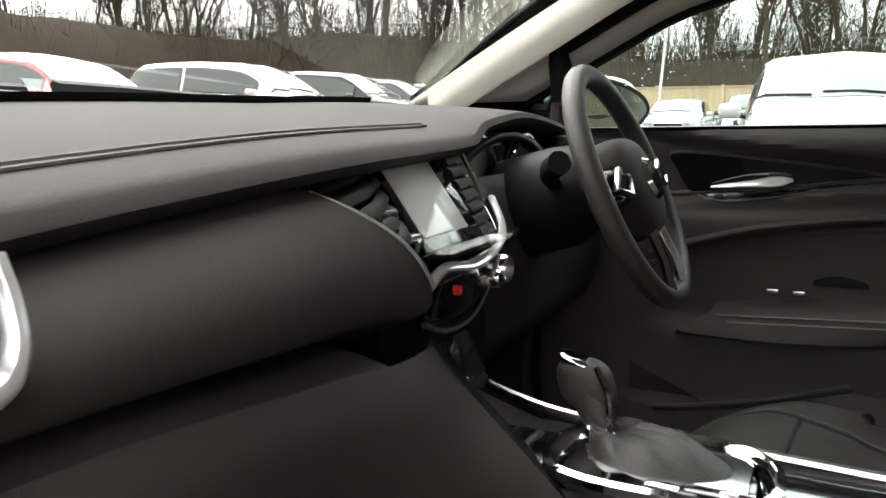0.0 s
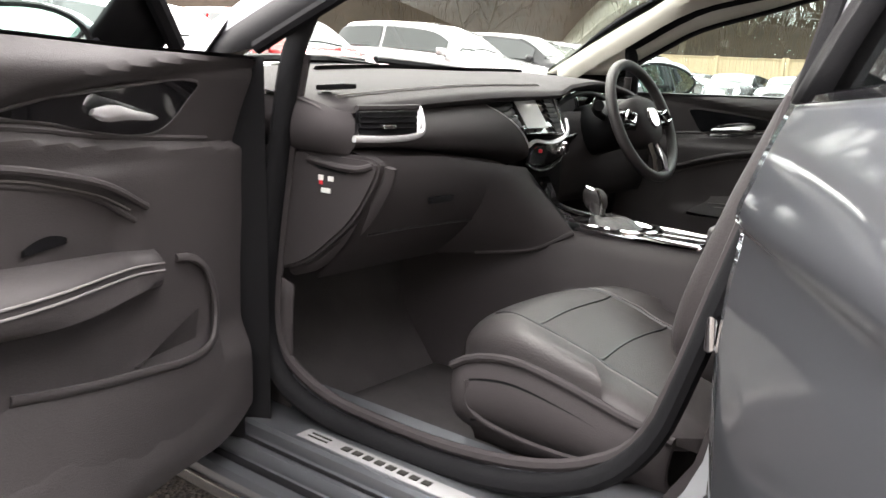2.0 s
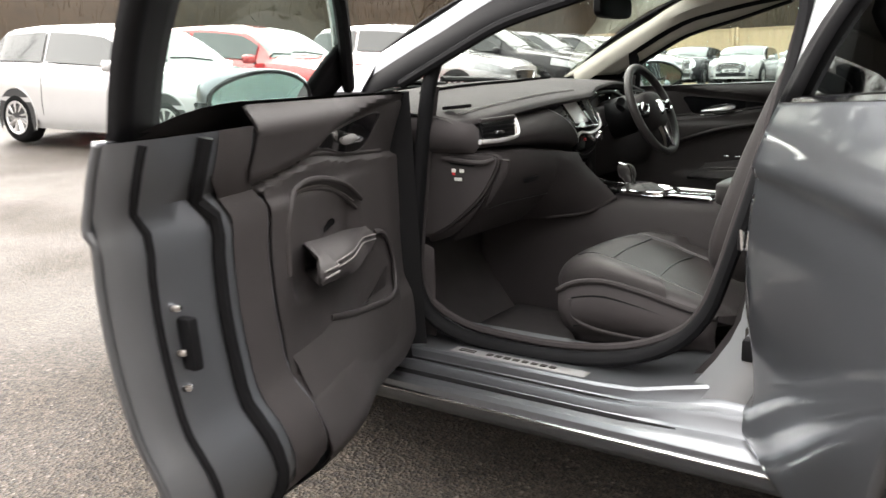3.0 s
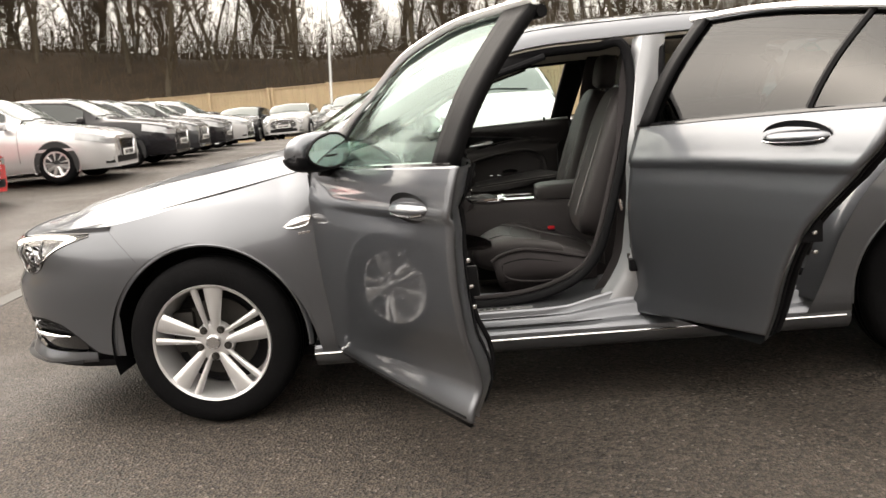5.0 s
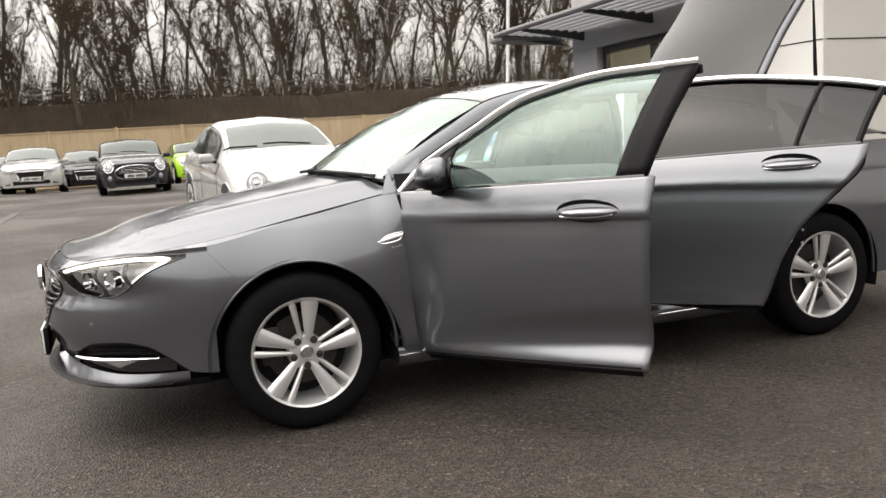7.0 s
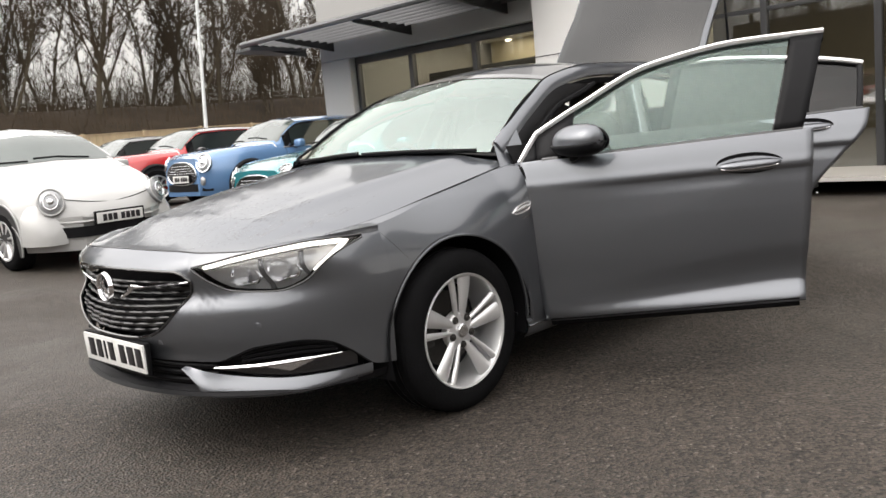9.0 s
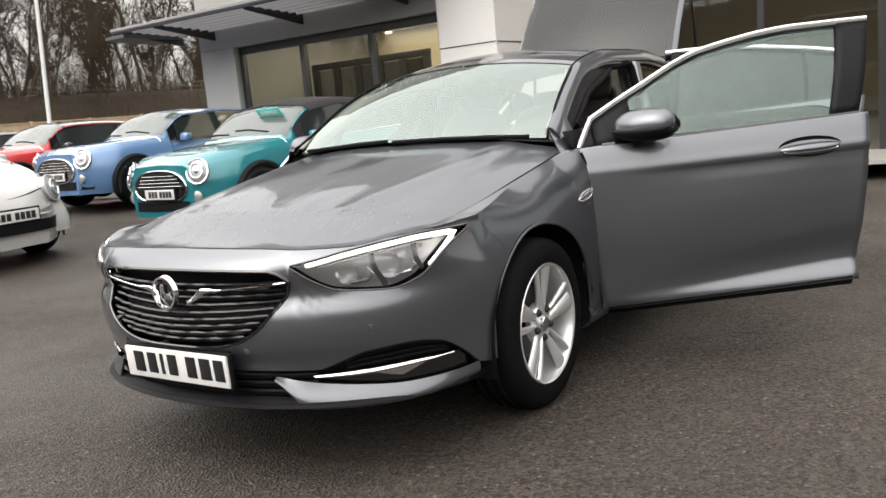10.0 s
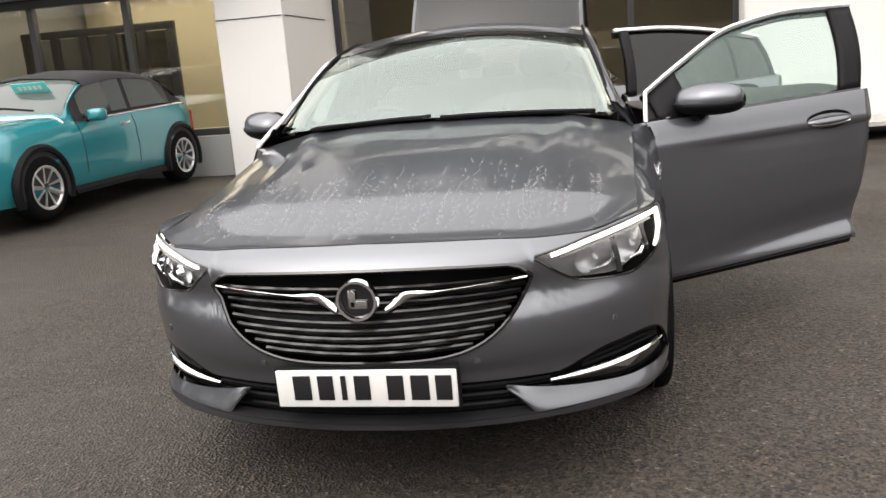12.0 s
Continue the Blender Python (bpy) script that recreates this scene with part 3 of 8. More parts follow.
def bonnet_z(x, y):
    t = abs(y) / 0.80
    z = bonnet_mid(x) - (bonnet_mid(x) - bonnet_edge(x)) * min(1, t) ** 2.5
    ridge = 0.010 * math.exp(-((abs(y) - (0.42 + 0.10 * (x + 0.9))) / 0.05) ** 2) * min(1, max(0, (x + 0.85) / 0.4))
    return z + ridge


car = thing("car", "dark grey metallic fastback car with open passenger doors and raised tailgate", "car")


def bonnet_point(u, v):
    y0 = 0.775 * (2 * v - 1)
    a = math.degrees(math.asin(max(-1, min(1, y0 / half_width(-0.36, 0.80)))))
    front = nose(a, nose_top(abs(a)))
    xb = 0.33 + 0.13 * (abs(y0) / 0.775) ** 2
    yw = (0.775 + 0.03 * u) / 0.775
    x = front.x + 0.012 + (xb - front.x - 0.012) * u
    blend = min(1, u / 0.22)
    z = front.z * (1 - blend) + bonnet_z(x, y0) * blend
    z = max(z, front.z + 0.0) if u < 0.3 else z
    return Vector((x, y0 * yw, z))


part("bonnet", surface(bonnet_point, [u ** 1.25 for u in steps(0, 1, 34)], steps(0, 1, 44)), WETPAINT, car, thick=0.004)

HL_IN, HL_OUT = 34.0, 87.0
LAMP_LOW = curve((HL_IN, 0.738), (37, 0.706), (40, 0.674), (43, 0.656), (50, 0.647), (57, 0.643), (64, 0.662), (71, 0.698), (80, 0.755), (HL_OUT, 0.788))
LAMP_HIGH = curve((HL_IN, 0.744), (40, 0.757), (48, 0.776), (60, 0.794), (72, 0.803), (HL_OUT, 0.798))


def lamp_low(a):
    return LAMP_LOW(abs(a))


def lamp_high(a):
    return LAMP_HIGH(abs(a))


# the bumper skin is one sheet that leaves the grille, the lamps and the intakes open
GR_HALF = 32.6


def grille_low(a):
    return 0.478 + 0.212 * (abs(a) / GR_HALF) ** 4.2


def grille_high(a):
    return 0.737 - 0.010 * (abs(a) / GR_HALF) ** 2 - 0.032 * max(0, abs(a) / GR_HALF - 0.91) / 0.09


skin_low = curve((0, 0.398), (30, 0.398), (37, 0.398), (43, 0.422), (50, 0.450), (62, 0.460), (70, 0.444), (77, 0.392), (84, 0.322), (90, 0.305))
open_low = curve((GR_HALF, 0.690), (HL_IN, 0.738))
open_high = curve((GR_HALF, 0.695), (HL_IN, 0.744))
brow_z = curve((35, 0.374), (50, 0.382), (62, 0.390), (74, 0.392))
blade_high = curve((26, 0.376), (34, 0.356), (48, 0.336), (60, 0.326), (82, 0.328))
blade_low = curve((26, 0.372), (29, 0.330), (32, 0.288), (36, 0.272), (50, 0.272), (66, 0.278), (82, 0.288))


def edges_at(a):
    t = abs(a)
    if t <= GR_HALF:
        lo, hi = grille_low(t), grille_high(t)
    elif t < HL_IN:
        lo, hi = open_low(t), open_high(t)
    elif t <= HL_OUT:
        lo, hi = lamp_low(t), lamp_high(t)
    else:
        lo, hi = 0.788, 0.798
    return skin_low(t), lo, hi, nose_top(t)


def band(low, high, a0, a1, n, m, out=0.0, push=None):
    def f(u, v):
        a = a0 + (a1 - a0) * u
        z = low(a) + (high(a) - low(a)) * v
        return nose(a, z, out + (push(a, v) if push else 0))
    return surface(f, steps(0, 1, n), steps(0, 1, m))


def const(z):
    return lambda a: z


half = steps(0, GR_HALF, 22) + steps(GR_HALF, HL_IN, 2)[1:] + steps(HL_IN, HL_OUT, 26)[1:] + steps(HL_OUT, 90, 4)[1:]
cols = [-a for a in half[:0:-1]] + half
ROWS = [(0, i / 12) for i in range(12)] + [(1, i / 3) for i in range(3)] + [(2, i / 3) for i in range(4)]


def skin_point(a, r):
    seg, k = r
    e = edges_at(a)
    z = e[seg] + (e[seg + 1] - e[seg]) * k
    return nose(a, z)


bumper = surface(lambda i, r: skin_point(cols[i], ROWS[r]), range(len(cols)), range(len(ROWS)))
bumper.faces.ensure_lookup_table()
nr = len(ROWS) - 1
gone = []
for i in range(len(cols) - 1):
    mid = abs(cols[i] + cols[i + 1]) / 2
    if mid < GR_HALF or HL_IN < mid < HL_OUT:
        gone += [bumper.faces[i * nr + r] for r in (12, 13, 14)]
bmesh.ops.delete(bumper, geom=gone, context="FACES")
part("front_bumper", bumper, PAINT, car, thick=0.004, sharp=50)
part("intake_surround", band(const(0.25), const(0.402), -40, 40, 30, 4, -0.05), BLACK, car)
for k in range(3):
    z = 0.318 + 0.028 * k
    part("intake_slat", rod([nose(a, z, -0.014) for a in steps(-36, 36, 24)], 0.008, 6, flat=1.6), BLACK, car)
part("front_lip", band(const(0.281), const(0.306), -78, 78, 60, 6, 0.0, lambda a, v: 0.044 * (1 - v) ** 0.8 * (1 - 0.6 * smooth(abs(a), 40, 78))), BLACK, car, "matt black lower lip", thick=0.004)
part("skid_panel", band(const(0.276), const(0.294), -40, 40, 40, 3, 0.030), BLACK, car, thick=0.003)
for s in (-1, 1):
    # winglet below each fog lamp, fog lamp with its chrome brow, ducts
    blade = surface(lambda u, v: nose(s * (26 + 57 * u), blade_low(26 + 57 * u) + (blade_high(26 + 57 * u) - blade_low(26 + 57 * u)) * v, 0.030 * (1 - v) * (1 - 0.85 * smooth(26 + 57 * u, 58, 83)) + 0.002 - 0.008 * (1 - v) ** 10), steps(0, 1, 30), steps(0, 1, 8))
    part("bumper_blade", blade, PAINT, car, thick=0.006)
    part("lower_corner", band(const(0.262), lambda a: blade_low(abs(a)) + 0.004, s * 34, s * 88, 20, 3, -0.004), BLACK, car)
    part("intake_recess", band(lambda a: blade_high(abs(a)) - 0.012, lambda a: skin_low(abs(a)) + 0.006, s * 33, s * 82, 24, 5, -0.04), BLACK, car)
    part("fog_lamp_panel", band(lambda a: blade_high(abs(a)) + 0.001, lambda a: max(blade_high(abs(a)) + 0.004, min(brow_z(abs(a)) - 0.004, skin_low(abs(a)))), s * 36, s * 79, 20, 5, -0.014), GLOSSB, car)
    part("fog_lamp_brow", rod([nose(s * a, brow_z(a), 0.002) for a in steps(35.5, 74, 24)], [0.003 + 0.008 * math.sin(math.pi * min(1, 0.08 + i / 24)) for i in range(25)], 8, flat=0.7), CHROME, car)
    part("fog_lamp", band(lambda a: brow_z(abs(a)) - 0.006 - 0.034 * (1 - abs(abs(a) - 58) / 9), lambda a: brow_z(abs(a)) - 0.005, s * 49.5, s * 66.5, 8, 4, -0.010), SATIN, car)
    for k in range(3):
        part("duct_slat", rod([nose(s * a, brow_z(a) + (skin_low(a) - brow_z(a)) * (0.3 + 0.25 * k), -0.014) for a in steps(44, 73, 16)], 0.005, 6), BLACK, car)
    part("duct_rim", rod([nose(s * a, skin_low(a), 0.0) for a in steps(38, 83, 24)], 0.004, 6), BLACK, car)
    for a, z in ((21.0, 0.472), (52, 0.530)):
        part("parking_sensor", block(0.008, 0.02, 0.02, nose(s * a, z, 0.001), 0.004, turn=Matrix.Rotation(radians(-s * a), 4, "Z")), PAINT, car)

# grille: recessed backing, wavy bars, winged chrome strip and round badge
grille = part("grille", band(lambda a: grille_low(a) - 0.008, lambda a: grille_high(a) + 0.008, -GR_HALF, GR_HALF, 36, 8, -0.06), BLACK, car)
part("grille_rim", rod([nose(a, grille_low(a), 0.002) for a in steps(-GR_HALF, GR_HALF, 40)] + [nose(a, grille_high(a), 0.002) for a in steps(GR_HALF, -GR_HALF, 30)], 0.006, 6, closed=True), GLOSSB, grille)
for k in range(9):
    base = 0.500 + 0.0225 * k
    pts = []
    for a in steps(-GR_HALF, GR_HALF, 60):
        z = base + 0.030 * (abs(a) / GR_HALF) ** 1.6 * (1 - k / 10)
        if grille_low(a) + 0.004 < z < grille_high(a) - 0.004:
            pts.append(nose(a, z + 0.0012 * math.sin(a * 0.9 + k * 1.7), -0.018 + 0.004 * math.sin(a * 0.9 + k * 1.7)))
    part("grille_bar", rod(pts, 0.0068, 6, flat=1.5), SATINB, grille)
for s in (-1, 1):
    def wing(u, v):
        a = 4.6 + 27.0 * u
        thick = 0.008 + 0.020 * max(0, 1 - abs(u - 0.12) / 0.2)
        mid = 0.657 + 0.034 * u - 0.030 * max(0, 1 - u / 0.14)
        return nose(s * a, mid + thick * (v - 0.5), 0.006 * (1 - (2 * v - 1) ** 2) + 0.001 - 0.006 * max(0, u - 0.6))
    part("grille_wing", surface(wing, steps(0, 1, 24), steps(0, 1, 6)), CHROME, grille, thick=0.003)
badge = part("badge", lathe([(0, 0.004), (0.048, 0.004), (0.052, 0.008)], 36, "x"), GLOSSB, car)
part("badge_ring", lathe([(0.046, 0.0), (0.050, -0.011), (0.057, -0.011), (0.061, 0.004)], 36, "x"), CHROME, badge, "chrome ring")
part("badge_relief", join(block(0.008, 0.05, 0.024, (-0.001, -0.004, -0.012), 0.004), block(0.008, 0.022, 0.05, (-0.001, 0.014, 0.004), 0.004)), SATIN, badge)
badge.location = (-1.045, 0, 0.664)

# number plate with plain bars
plate = part("number_plate", block(0.012, 0.525, 0.112, (0, 0, 0), 0.006), WHITEP, car, "white number plate with dark bars")
plate.location = (-1.048, 0, 0.408)
plate.rotation_euler = (0, radians(-3), 0)
for k, y in enumerate((0.185, 0.115, 0.062, 0.008, -0.088, -0.158, -0.225)):
    part("plate_bar", block(0.003, (0.052, 0.046, 0.016, 0.046, 0.048, 0.052, 0.046)[k], 0.074, (-0.0075, y, 0.004), 0.002), INK, plate)
part("plate_holder", block(0.02, 0.54, 0.125, (-1.036, 0, 0.407), 0.006), BLACK, car)

for s in (-1, 1):
    def corner(u, v):
        p = nose(s * (66 + 24 * u), nose_top(66 + 24 * u))
        q = Vector((p.x, s * min(abs(p.y), 0.775 + 0.01 * u), bonnet_z(p.x, 0.775)))
        return p.lerp(q, v)
    part("nose_corner", surface(corner, steps(0, 1, 14), steps(0, 1, 4)), PAINT, car, thick=0.004)

# shut lines round the bonnet
part("bonnet_gap", rod([nose(a, nose_top(abs(a)), 0) + Vector((0.006, 0, 0.002)) for a in steps(-50, 50, 60)], 0.0036, 6), INK, car)
for s in (-1, 1):
    part("bonnet_gap", rod([Vector((x, s * (0.781 + 0.022 * max(0, (x + 0.5))), bonnet_z(x, 0.775) + 0.0006)) for x in steps(-0.56, 0.44, 24)], 0.0024, 6), INK, car)
    part("bumper_gap", rod([side(s, -0.362 + 0.10 * t, 0.795 - 0.115 * t, 0.0) for t in steps(0, 1, 8)], 0.0024, 6), INK, car)
# headlamps
# silver bezel, lightened in colour to hold the lamp's inner glow
LAMPIN = material("silver_lamp_bezel", (0.46, 0.46, 0.465), 0.30, 0.40, 0.3, 0.08)
LAMPDARK = material("dark_lamp_divider", (0.06, 0.06, 0.063), 0.25, 0.3, 0.3, 0.1)
for s in (-1, 1):
    lamp = part("headlamp", band(lamp_low, lamp_high, s * HL_IN, s * HL_OUT, 26, 8, -0.05), LAMPIN, car)
    part("lens", band(lamp_low, lamp_high, s * HL_IN, s * HL_OUT, 26, 6, 0.002), LAMPGLASS, lamp, "clear lens").visible_shadow = False
    strip = [nose(s * a, lamp_high(a) - 0.012, -0.006) for a in steps(HL_IN + 4, HL_OUT - 4, 24)] + [nose(s * a, z, -0.006) for a, z in ((81, 0.770), (78, 0.744), (74, 0.718), (71, 0.702))]
    part("light_strip", rod(strip, [0.0060 + 0.002 * i / 24 for i in range(25)] + [0.0075, 0.008, 0.007, 0.005], 8, flat=1.2), LED, lamp, "lit white running light")
    part("lamp_frame", rod([nose(s * a, lamp_low(a), 0.001) for a in steps(HL_IN, HL_OUT, 26)] + [nose(s * a, lamp_high(a), 0.001) for a in steps(HL_OUT, HL_IN, 26)], 0.004, 6, closed=True), GLOSSB, lamp)
    for a, z, r in ((48, 0.702, 0.033), (61, 0.712, 0.036)):
        p = nose(s * a, z, -0.045)
        bowl = lathe([(0.006, 0.03), (r * 0.6, 0.028), (r, 0.0), (r * 1.1, -0.012), (r * 1.1, 0.03)], 24, "x")
        bowl.transform(Matrix.Translation(p) @ Matrix.Rotation(radians(-s * a * 0.5), 4, "Z"))
        part("reflector", bowl, CHROME, lamp, "chrome reflector")
        brow = rod([nose(s * b, zz, -0.02) for b, zz in ((a - 1, z - 0.031), (a + 4, z - 0.024), (a + 6.5, z - 0.004), (a + 6, z + 0.018))], [0.002, 0.007, 0.006, 0.002], 6)
        part("lamp_hook", brow, SATIN, lamp)
        part("lamp_divider", band(lambda b: lamp_low(b) + 0.004, lambda b: lamp_high(b) - 0.022, s * (a + 7.0), s * (a + 8.6), 3, 6, -0.018), LAMPDARK, lamp, thick=0.004)
    part("lamp_shelf", band(lambda b: lamp_high(b) - 0.028, lambda b: lamp_high(b) - 0.022, s * (HL_IN + 6), s * (HL_OUT - 12), 20, 3, -0.022, lambda b, v: 0.014 * (1 - v)), LAMPDARK, lamp)

# front wings
for s in (-1, 1):
    wing_high = lambda x: bonnet_edge(x) - 0.003
    f = side_panel(s, -0.36, 0.50, arch_low, wing_high, 70, 18, None, lambda z: 0.04 - 0.09 * (z - 0.25) / 0.7)
    shoulder = surface(lambda u, v: (lambda x, a, b: a + (b - a) * v)(0, side(s, -0.36 + 0.82 * u, wing_high(-0.36 + 0.82 * u)), Vector((-0.36 + 0.82 * u, s * 0.787, bonnet_z(-0.36 + 0.82 * u, 0.775) + 0.0))), steps(0, 1, 24), steps(0, 1, 4))
    part("front_wing", join(f, shoulder), PAINT, car, thick=0.004)
    part("arch_lip", rod([side(s, 0.394 * math.cos(radians(t)), 0.335 + 0.394 * math.sin(radians(t)), -0.006) for t in steps(-4, 184, 40)], 0.012, 8, flat=0.6), PAINT, car)
    for cx in (0, WB):
        part("arch_liner", surface(lambda u, v: Vector((cx + 0.402 * math.cos(radians(-15 + 210 * u)), s * (0.89 - 0.30 * v), 0.335 + 0.402 * math.sin(radians(-15 + 210 * u)))), steps(0, 1, 32), steps(0, 1, 3)), RUBBER, car)
    part("wing_gap", rod([side(s, 0.505 + 0.04 - 0.09 * (z - 0.25) / 0.7, z, -0.002) for z in steps(0.27, 0.955, 16)], 0.009, 6), RUBBER, car)
    # side repeater
    rep_low, rep_high = curve((0, 0.770), (0.25, 0.762), (0.9, 0.772), (1, 0.780)), curve((0, 0.774), (0.2, 0.790), (0.9, 0.806), (1, 0.806))
    rep = part("side_repeater", surface(lambda u, v: side(s, 0.338 + 0.100 * u + 0.012 * v, rep_low(u) + (rep_high(u) - rep_low(u)) * v, 0.007 * math.sin(math.pi * v) ** 0.5 + 0.001), steps(0, 1, 10), steps(0, 1, 6)), SATIN, car, "clear side repeater in a chrome surround")
    part("repeater_rim", rod([side(s, 0.338 + 0.100 * u, rep_low(u), 0.005) for u in steps(0, 1, 10)] + [side(s, 0.350 + 0.100 * u, rep_high(u), 0.005) for u in steps(1, 0, 10)], 0.0028, 6, closed=True), BRIGHT, rep)
    for k in range(3):
        part("wing_mark", block(0.014, 0.003, 0.010, tuple(side(s, 0.40 + 0.017 * k, 0.742 + 0.002 * k, 0.001)), 0.001), SATIN, car)


def wheel(cx, s):
    """A wheel with five pairs of spokes; its face points to s."""
    w = part("wheel", lathe([(0.230, 0.10), (0.238, 0.112), (0.264, 0.117), (0.300, 0.112), (0.322, 0.100), (0.334, 0.075), (0.336, 0.0), (0.334, -0.075), (0.318, -0.11), (0.24, -0.11), (0.222, -0.1)], 72), TYRE, car, "black tyre on a silver five-spoke alloy rim")
    for k in range(3):
        part("tread_groove", lathe([(0.3375, -0.05 + 0.045 * k), (0.3375, -0.043 + 0.045 * k)], 60), INK, w)
    part("rim", lathe([(0.237, 0.106), (0.233, 0.114), (0.224, 0.110), (0.215, 0.087), (0.206, 0.02), (0.206, -0.09), (0.222, -0.1)], 72), ALLOY, w)
    part("brake_disc", lathe([(0.05, 0.0), (0.155, 0.0), (0.155, -0.02), (0.05, -0.02)], 48), DARKMETAL, w)
    part("drum_cover", lathe([(0.0, -0.03), (0.2, -0.03)], 40), BLACK, w)
    part("caliper", block(0.09, 0.07, 0.17, (0.135, -0.01, 0.03), 0.02), DARKMETAL, w)
    for k in range(5):
        t0 = radians(90 + 72 * k)
        for d in (-1, 1):
            def spoke(u, v):
                r = 0.045 + 0.178 * u
                wide = 0.015 + 0.025 * u if d > 0 else 0.0085 + 0.008 * u
                mid = (0.014 + 0.016 * u) if d > 0 else (-0.017 - 0.032 * u)
                lat = mid + wide * math.cos(2 * math.pi * v)
                hgt = 0.088 + 0.012 * math.sin(2 * math.pi * v) - 0.014 * (1 - u) ** 2 + 0.008 * u
                return Vector((r * math.cos(t0) - lat * math.sin(t0), hgt, r * math.sin(t0) + lat * math.cos(t0)))
            part("spoke", surface(spoke, steps(0, 1, 6), [i / 10 for i in range(10)], ring_v=True), ALLOY, w)
        nut = lathe([(0, 0.097), (0.008, 0.098), (0.009, 0.094), (0.010, 0.090), (0.0150, 0.090), (0.0155, 0.084)], 14)
        nut.transform(Matrix.Translation((0.058 * math.cos(t0 + 0.63), 0, 0.058 * math.sin(t0 + 0.63))))
        part("wheel_nut", nut, DARKMETAL, w)
    part("hub", lathe([(0, 0.086), (0.03, 0.086), (0.070, 0.084), (0.078, 0.075), (0.08, 0.05)], 40), ALLOY, w)
    part("centre_cap", lathe([(0, 0.099), (0.024, 0.099), (0.029, 0.095), (0.031, 0.08)], 32), SATIN, w)
    w.location = (cx, s * 0.79, 0.336)
    if s < 0:
        w.rotation_euler = (0, 0, math.pi)
    return w


for cx in (0, WB):
    for s in (-1, 1):
        wheel(cx, s)

f0 = lambda z: 0.545 - 0.085 * (z - 0.25) / 0.7
f1 = lambda z: 1.612 + 0.050 * (z - 0.25) / 0.75
r0 = lambda z: 1.622 + 0.060 * (z - 0.25) / 0.75
r1 = curve((0.25, 2.26), (0.40, 2.33), (0.58, 2.40), (0.72, 2.48), (0.85, 2.60), (0.98, 2.71), (1.1, 2.74))

# cabin shell: roof, pillars, sills, screens, rear body
def roof_point(u, v):
    x = 1.06 + (2.62 - 1.06) * u
    y = ROOF_HALF(x) * (2 * v - 1)
    crown = 0.060 * (1 - (2 * v - 1) ** 2)
    return Vector((x - 0.05 * (1 - (2 * v - 1) ** 2) * (1 - u), y, ROOF_EDGE(x) + crown))


def screen_point(u, v, out=0.0):
    lo_x, lo_h, lo_z = 0.44, 0.735, 1.030
    t = 2 * v - 1
    x0 = lo_x - 0.15 * (1 - t * t)
    p0 = Vector((x0, lo_h * t, lo_z + 0.035 * (1 - t * t)))
    q = roof_point(0, v)
    p = p0.lerp(q, u)
    bulge = 0.035 * math.sin(math.pi * u)
    return p + Vector((-0.45, 0, 0.9)) * (bulge + out)


part("roof", surface(roof_point, steps(0, 1, 24), steps(0, 1, 24)), PAINT, car, thick=0.004)
part("headliner", surface(lambda u, v: roof_point(u, 0.03 + 0.94 * v) + Vector((0, 0, -0.035)), steps(0, 1, 12), steps(0, 1, 12)), BEIGE, car, "pale grey headliner")
screen = part("windscreen", surface(lambda u, v: screen_point(u, v), steps(0, 1, 14), steps(0, 1, 24)), SCREENGLASS, car, "clear windscreen")
part("screen_band", surface(lambda u, v: screen_point(0.93 + 0.07 * u, v, 0.003), steps(0, 1, 3), steps(0, 1, 24)), GLOSSB, car)
part("sensor_pod", block(0.10, 0.12, 0.05, screen_point(0.86, 0.5, -0.03), 0.02, turn=Matrix.Rotation(radians(-28), 4, "Y")), BLACK, car)
cowl = surface(lambda u, v: Vector((0.33 + 0.12 * abs(2 * v - 1) ** 2 + (screen_point(0.02, v).x - 0.33 - 0.12 * abs(2 * v - 1) ** 2) * u, 0.77 * (2 * v - 1), 1.052 - 0.045 * (2 * v - 1) ** 2 + 0.004 * u)), steps(0, 1, 4), steps(0, 1, 24))
part("wiper_cowl", cowl, BLACK, car)
for y0, y1, k in ((-0.02, -0.66, 0), (0.58, 0.02, 1)):
    pts = [screen_point(0.004 + 0.014 * u, 0.5 + (y0 + (y1 - y0) * u) / 1.47, -0.004) for u in steps(0, 1, 10)]
    w = part("wiper", rod(pts, 0.0085, 6, flat=1.4), BLACK, car)
    part("wiper_arm", rod([Vector((0.33, y0 * 0.9 + 0.02, 1.050)), pts[3] + Vector((-0.004, 0, 0.004)), pts[6] + Vector((-0.004, 0, 0.004))], [0.010, 0.007, 0.004], 6), BLACK, w)

